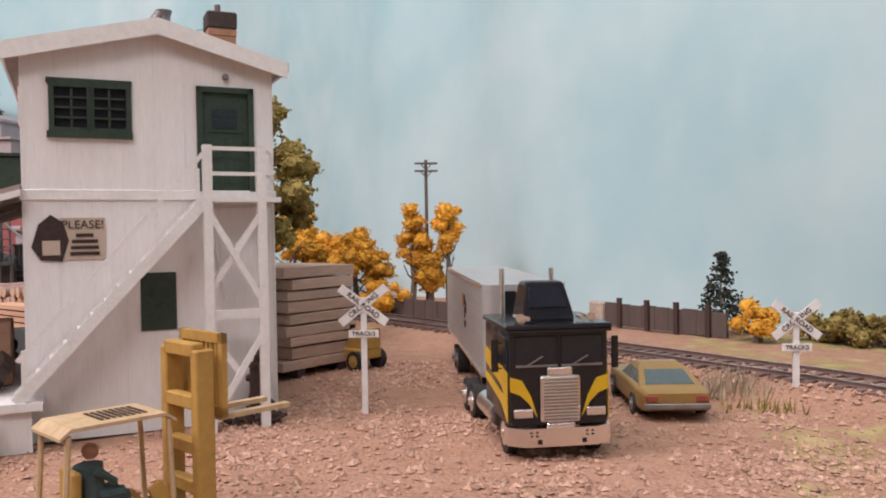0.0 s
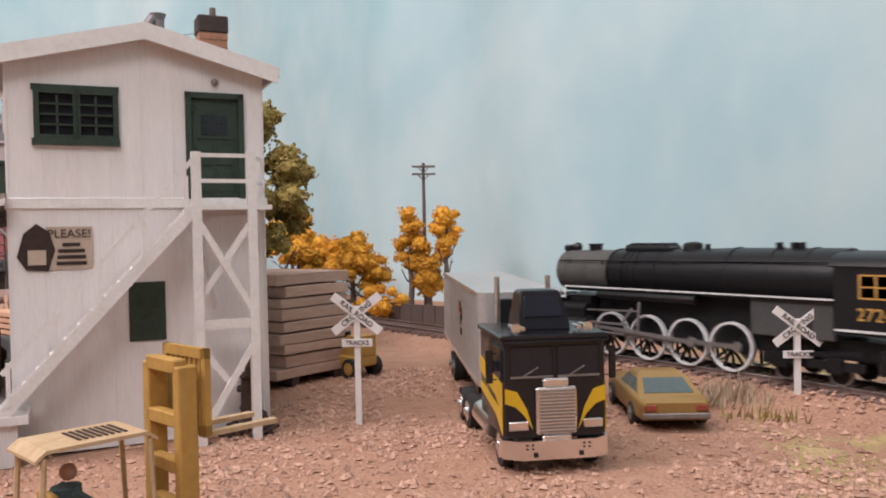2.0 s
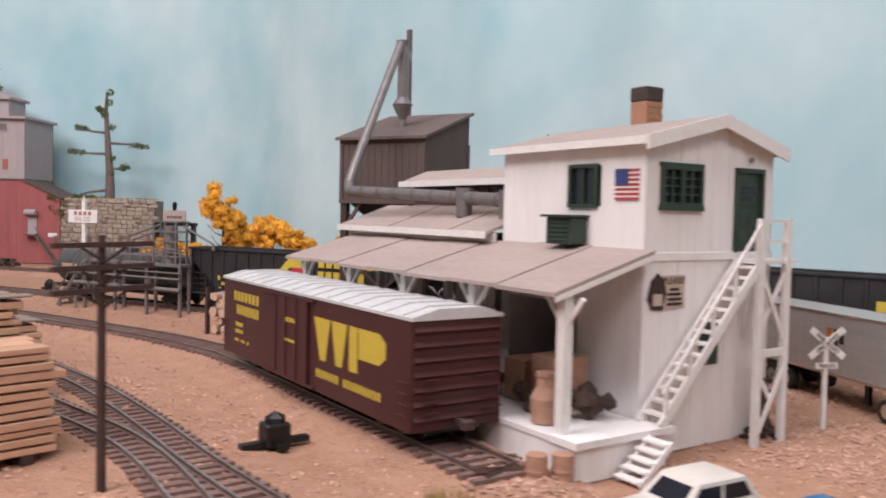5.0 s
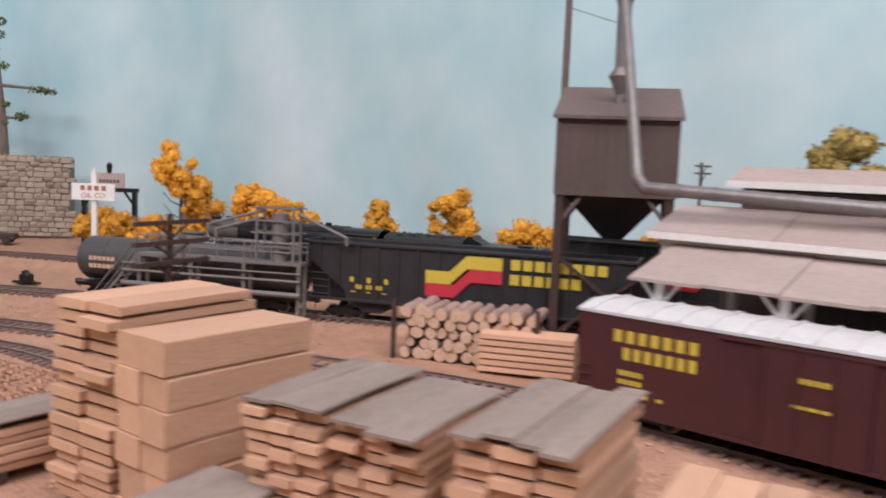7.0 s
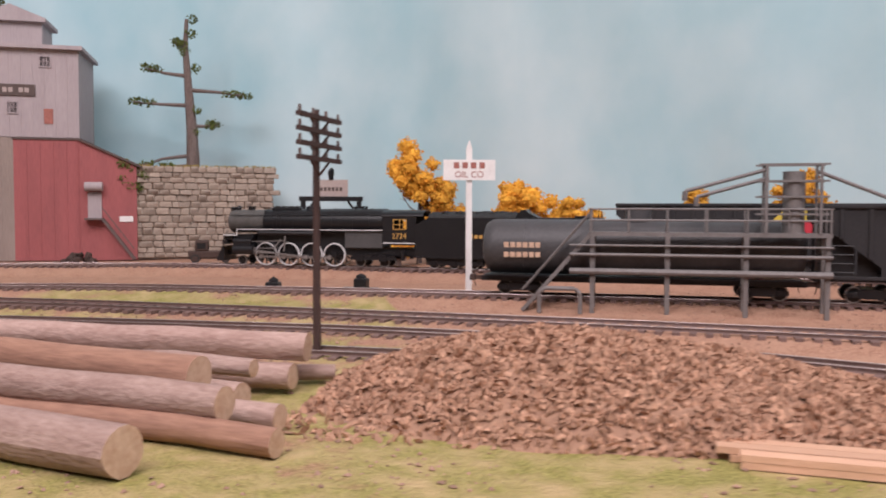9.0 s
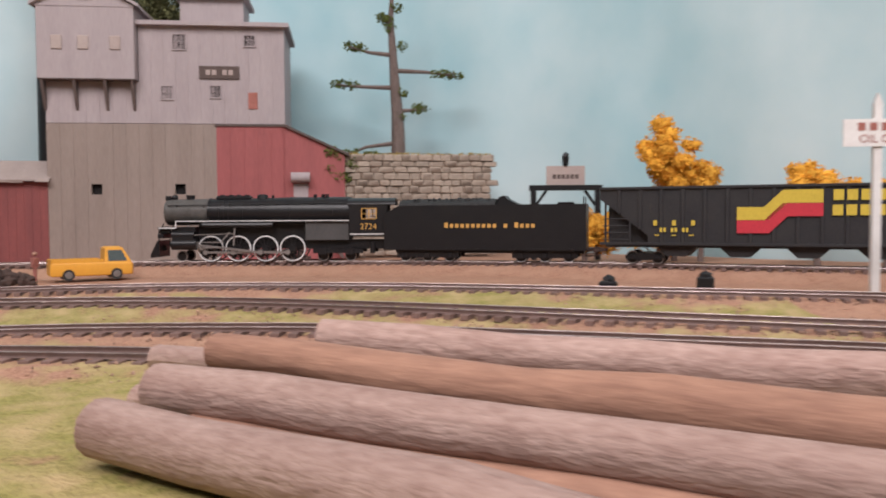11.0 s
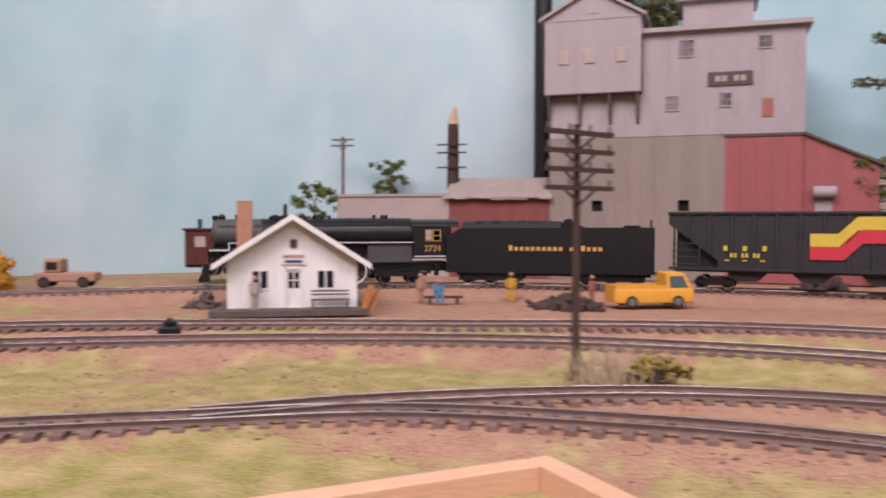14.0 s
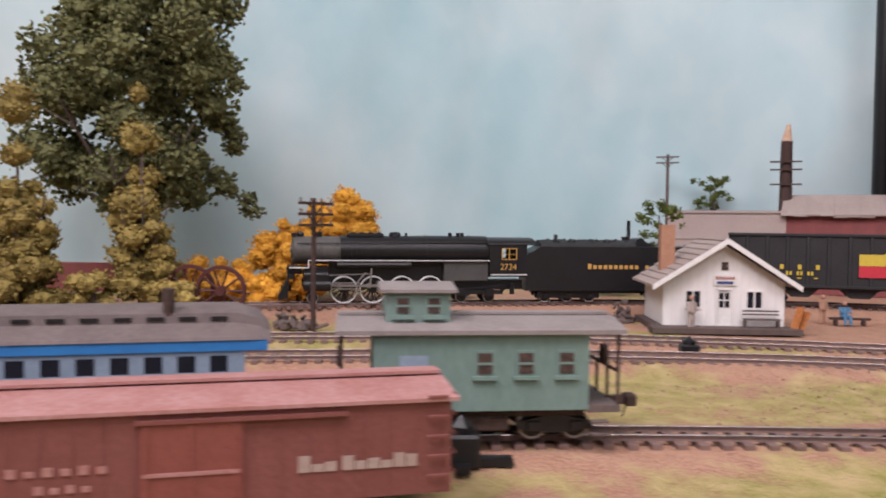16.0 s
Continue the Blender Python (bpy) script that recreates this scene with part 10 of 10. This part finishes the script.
def build_red_boxcar():
    root = thing("old_boxcar", "weathered oxide red wooden boxcar with faded lettering", "boxcar", place(-40.4, 14.8, 0.35, 47))
    L, W = 14.5, 1.65
    bm = bmesh.new()
    box(bm, -L, 0, -W, W, 0.5, 2.52)
    body = part("body", bm, RED_CAR, root)
    bm = bmesh.new()
    prism(bm, [(-W - 0.12, 2.48), (W + 0.12, 2.48), (W + 0.12, 2.56), (0, 2.8), (-W - 0.12, 2.56)], -L - 0.15, 0.15, "x")
    roof = part("roof", bm, PINK_ROOF, root, "faded pinkish roof")
    bm = bmesh.new()
    box(bm, -L - 0.1, 0.1, -0.3, 0.3, 2.81, 2.88)
    part("running_board", bm, PINK_ROOF, roof)
    for k in range(26):
        bm = bmesh.new()
        x = -L + 0.2 + k * (L - 0.4) / 25
        box(bm, x - 0.02, x + 0.02, -W - 0.02, -W, 0.52, 2.45)
        part("board_joint", bm, RED_CAR, body)
    bm = bmesh.new()
    box(bm, -6.3, -4.35, -W - 0.1, -W - 0.02, 0.7, 2.28)
    d = part("door", bm, RED_DOOR, body, "brighter red sliding plank door")
    bm = bmesh.new()
    box(bm, -6.4, -2.25, -W - 0.16, -W - 0.02, 2.28, 2.36)
    part("door_track", bm, RED_CAR, d)
    for x in (-6.2, -5.35, -4.5):
        bm = bmesh.new()
        box(bm, x - 0.05, x + 0.05, -W - 0.13, -W - 0.1, 0.75, 2.25)
        part("door_stile", bm, RED_DOOR, d)
    bm = bmesh.new()
    box(bm, -6.25, -4.4, -W - 0.14, -W - 0.1, 1.24, 1.31)
    part("door_bar", bm, PINK_ROOF, d, "faded cross bar")
    bars("lettering", root, FADED_WHITE, -2.0, -W - 0.025, 1.12, [0.34, 0.16, 0.2, 0, 0.3, 0.18, 0.22, 0.16, 0.3, 0.26], 0.24, 0.03, 0.012, "faded white lettering")
    bars("lettering", root, PINK_ROOF, -7.8, -W - 0.025, 1.36, [0.18, 0.12, 0.18, 0.14, 0.18, 0.14], 0.18, 0.14, 0.012, "faded lettering")
    bars("lettering", root, PINK_ROOF, -7.7, -W - 0.025, 1.02, [0.16, 0.12, 0.16, 0.12], 0.16, 0.12, 0.012, "faded lettering")
    bm = bmesh.new()
    for k in range(5):
        rod(bm, (-0.55, -W - 0.12, 0.9 + 0.42 * k), (-0.1, -W - 0.12, 0.9 + 0.42 * k), 0.04, n=5)
        rod(bm, (0.1, -W + 0.1, 0.9 + 0.42 * k), (0.1, -W + 0.7, 0.9 + 0.42 * k), 0.04, n=5)
    part("ladder", bm, RED_CAR, root)
    bm = bmesh.new()
    box(bm, -L, 0, -1.2, 1.2, 0.5, 0.7)
    part("underframe", bm, BLACK, root)
    for x in (-2.4, -L + 2.4):
        truck_frame(root, x, 0.42, 0.8)
        for d_ in (-0.8, 0.8):
            wheelset(root, x + d_, 0.42)


build_red_boxcar()


def build_tray():
    root = thing("wooden_tray", "open pale pine tray standing in the grass", "tray", place(-21.9, 25.75, -0.5, 225))
    L, D, H, T = 9.0, 8.0, 0.9, 0.55
    for x0, x1, y0, y1 in ((0, L, -T, 0), (-T, 0, -T, D)):
        bm = bmesh.new()
        box(bm, x0, x1, y0, y1, 0, H, 0.04)
        part("side", bm, TRAY_WOOD, root)
    for x0, x1, y0, y1 in ((L, L + T, -T, D), (-T, L + T, D, D + T)):
        bm = bmesh.new()
        box(bm, x0, x1, y0, y1, 0, H, 0.04)
        part("side", bm, TRAY_WOOD, root)
    bm = bmesh.new()
    box(bm, 0, L, 0, D, 0.02, 0.15)
    part("floor", bm, TRAY_WOOD, root)


build_tray()


# ---- loose stones ----
def ground_height(x, y):
    n = noise.noise(Vector((x * 0.12, y * 0.12, 0.3))) * 0.12 + noise.noise(Vector((x * 0.7, y * 0.7, 3))) * 0.05
    return track_lift(x, y) + n - 0.05


def scatter_stones(name, label, spots, lo, hi, mat, seed):
    """Small broken stones, half sunk into the ground."""
    rng = np.random.default_rng(seed)
    corners = np.array([(1, 0, 0), (-1, 0, 0), (0, 1, 0), (0, -1, 0), (0, 0, 1), (0, 0, -1)], dtype=float)
    tris = [(0, 2, 4), (2, 1, 4), (1, 3, 4), (3, 0, 4), (2, 0, 5), (1, 2, 5), (3, 1, 5), (0, 3, 5)]
    verts, faces = [], []
    for x, y in spots:
        r = lo + (hi - lo) * rng.random() ** 2.5
        a = rng.uniform(0, 6.28)
        p = corners * rng.uniform(0.6, 1.2, size=(6, 1)) * r * np.array([1, 1, 0.7]) + rng.normal(size=(6, 3)) * r * 0.15
        c, s_ = math.cos(a), math.sin(a)
        p = p @ np.array([[c, s_, 0], [-s_, c, 0], [0, 0, 1]])
        p += np.array([x, y, ground_height(x, y) + r * 0.2])
        o = len(verts)
        verts += [(v[0] * U, v[1] * U, v[2] * U) for v in p]
        faces += [(i + o, j + o, k + o) for i, j, k in tris]
    me = bpy.data.meshes.new(name)
    me.from_pydata(verts, [], faces)
    me.materials.append(mat)
    tagged(new(name, me), label, "gravel", "", "stuff")


def yard_spots(n, x0, x1, y0, y1, seed):
    rng = np.random.default_rng(seed)
    out = []
    while len(out) < n:
        x, y = rng.uniform(x0, x1), rng.uniform(y0, y1)
        if noise.noise(Vector((x * 0.25, y * 0.25, 5))) + 0.5 > rng.random() * 0.9:
            out.append((x, y))
    return out


scatter_stones("yard_gravel", "coarse pinkish brown gravel of the yard", yard_spots(27000, 60, 97, -22, 10, 1), 0.04, 0.16, GRAVEL, 2)
scatter_stones("yard_gravel", "fine reddish gravel between the yard tracks", yard_spots(9000, -4, 58, 4, 44, 3), 0.03, 0.12, GRAVEL, 4)
scatter_stones("track_gravel", "reddish gravel along the front tracks", yard_spots(6000, -46, 12, 26, 40, 5), 0.03, 0.09, GRAVEL, 6)
scatter_stones("yard_gravel", "coarse brown gravel beside the loading track", yard_spots(9000, 26, 66, -32, 4, 7), 0.04, 0.14, GRAVEL, 8)

# ---- tracks and other laid pieces ----
for _key in TRACKS:
    build_track(_key)

motions()
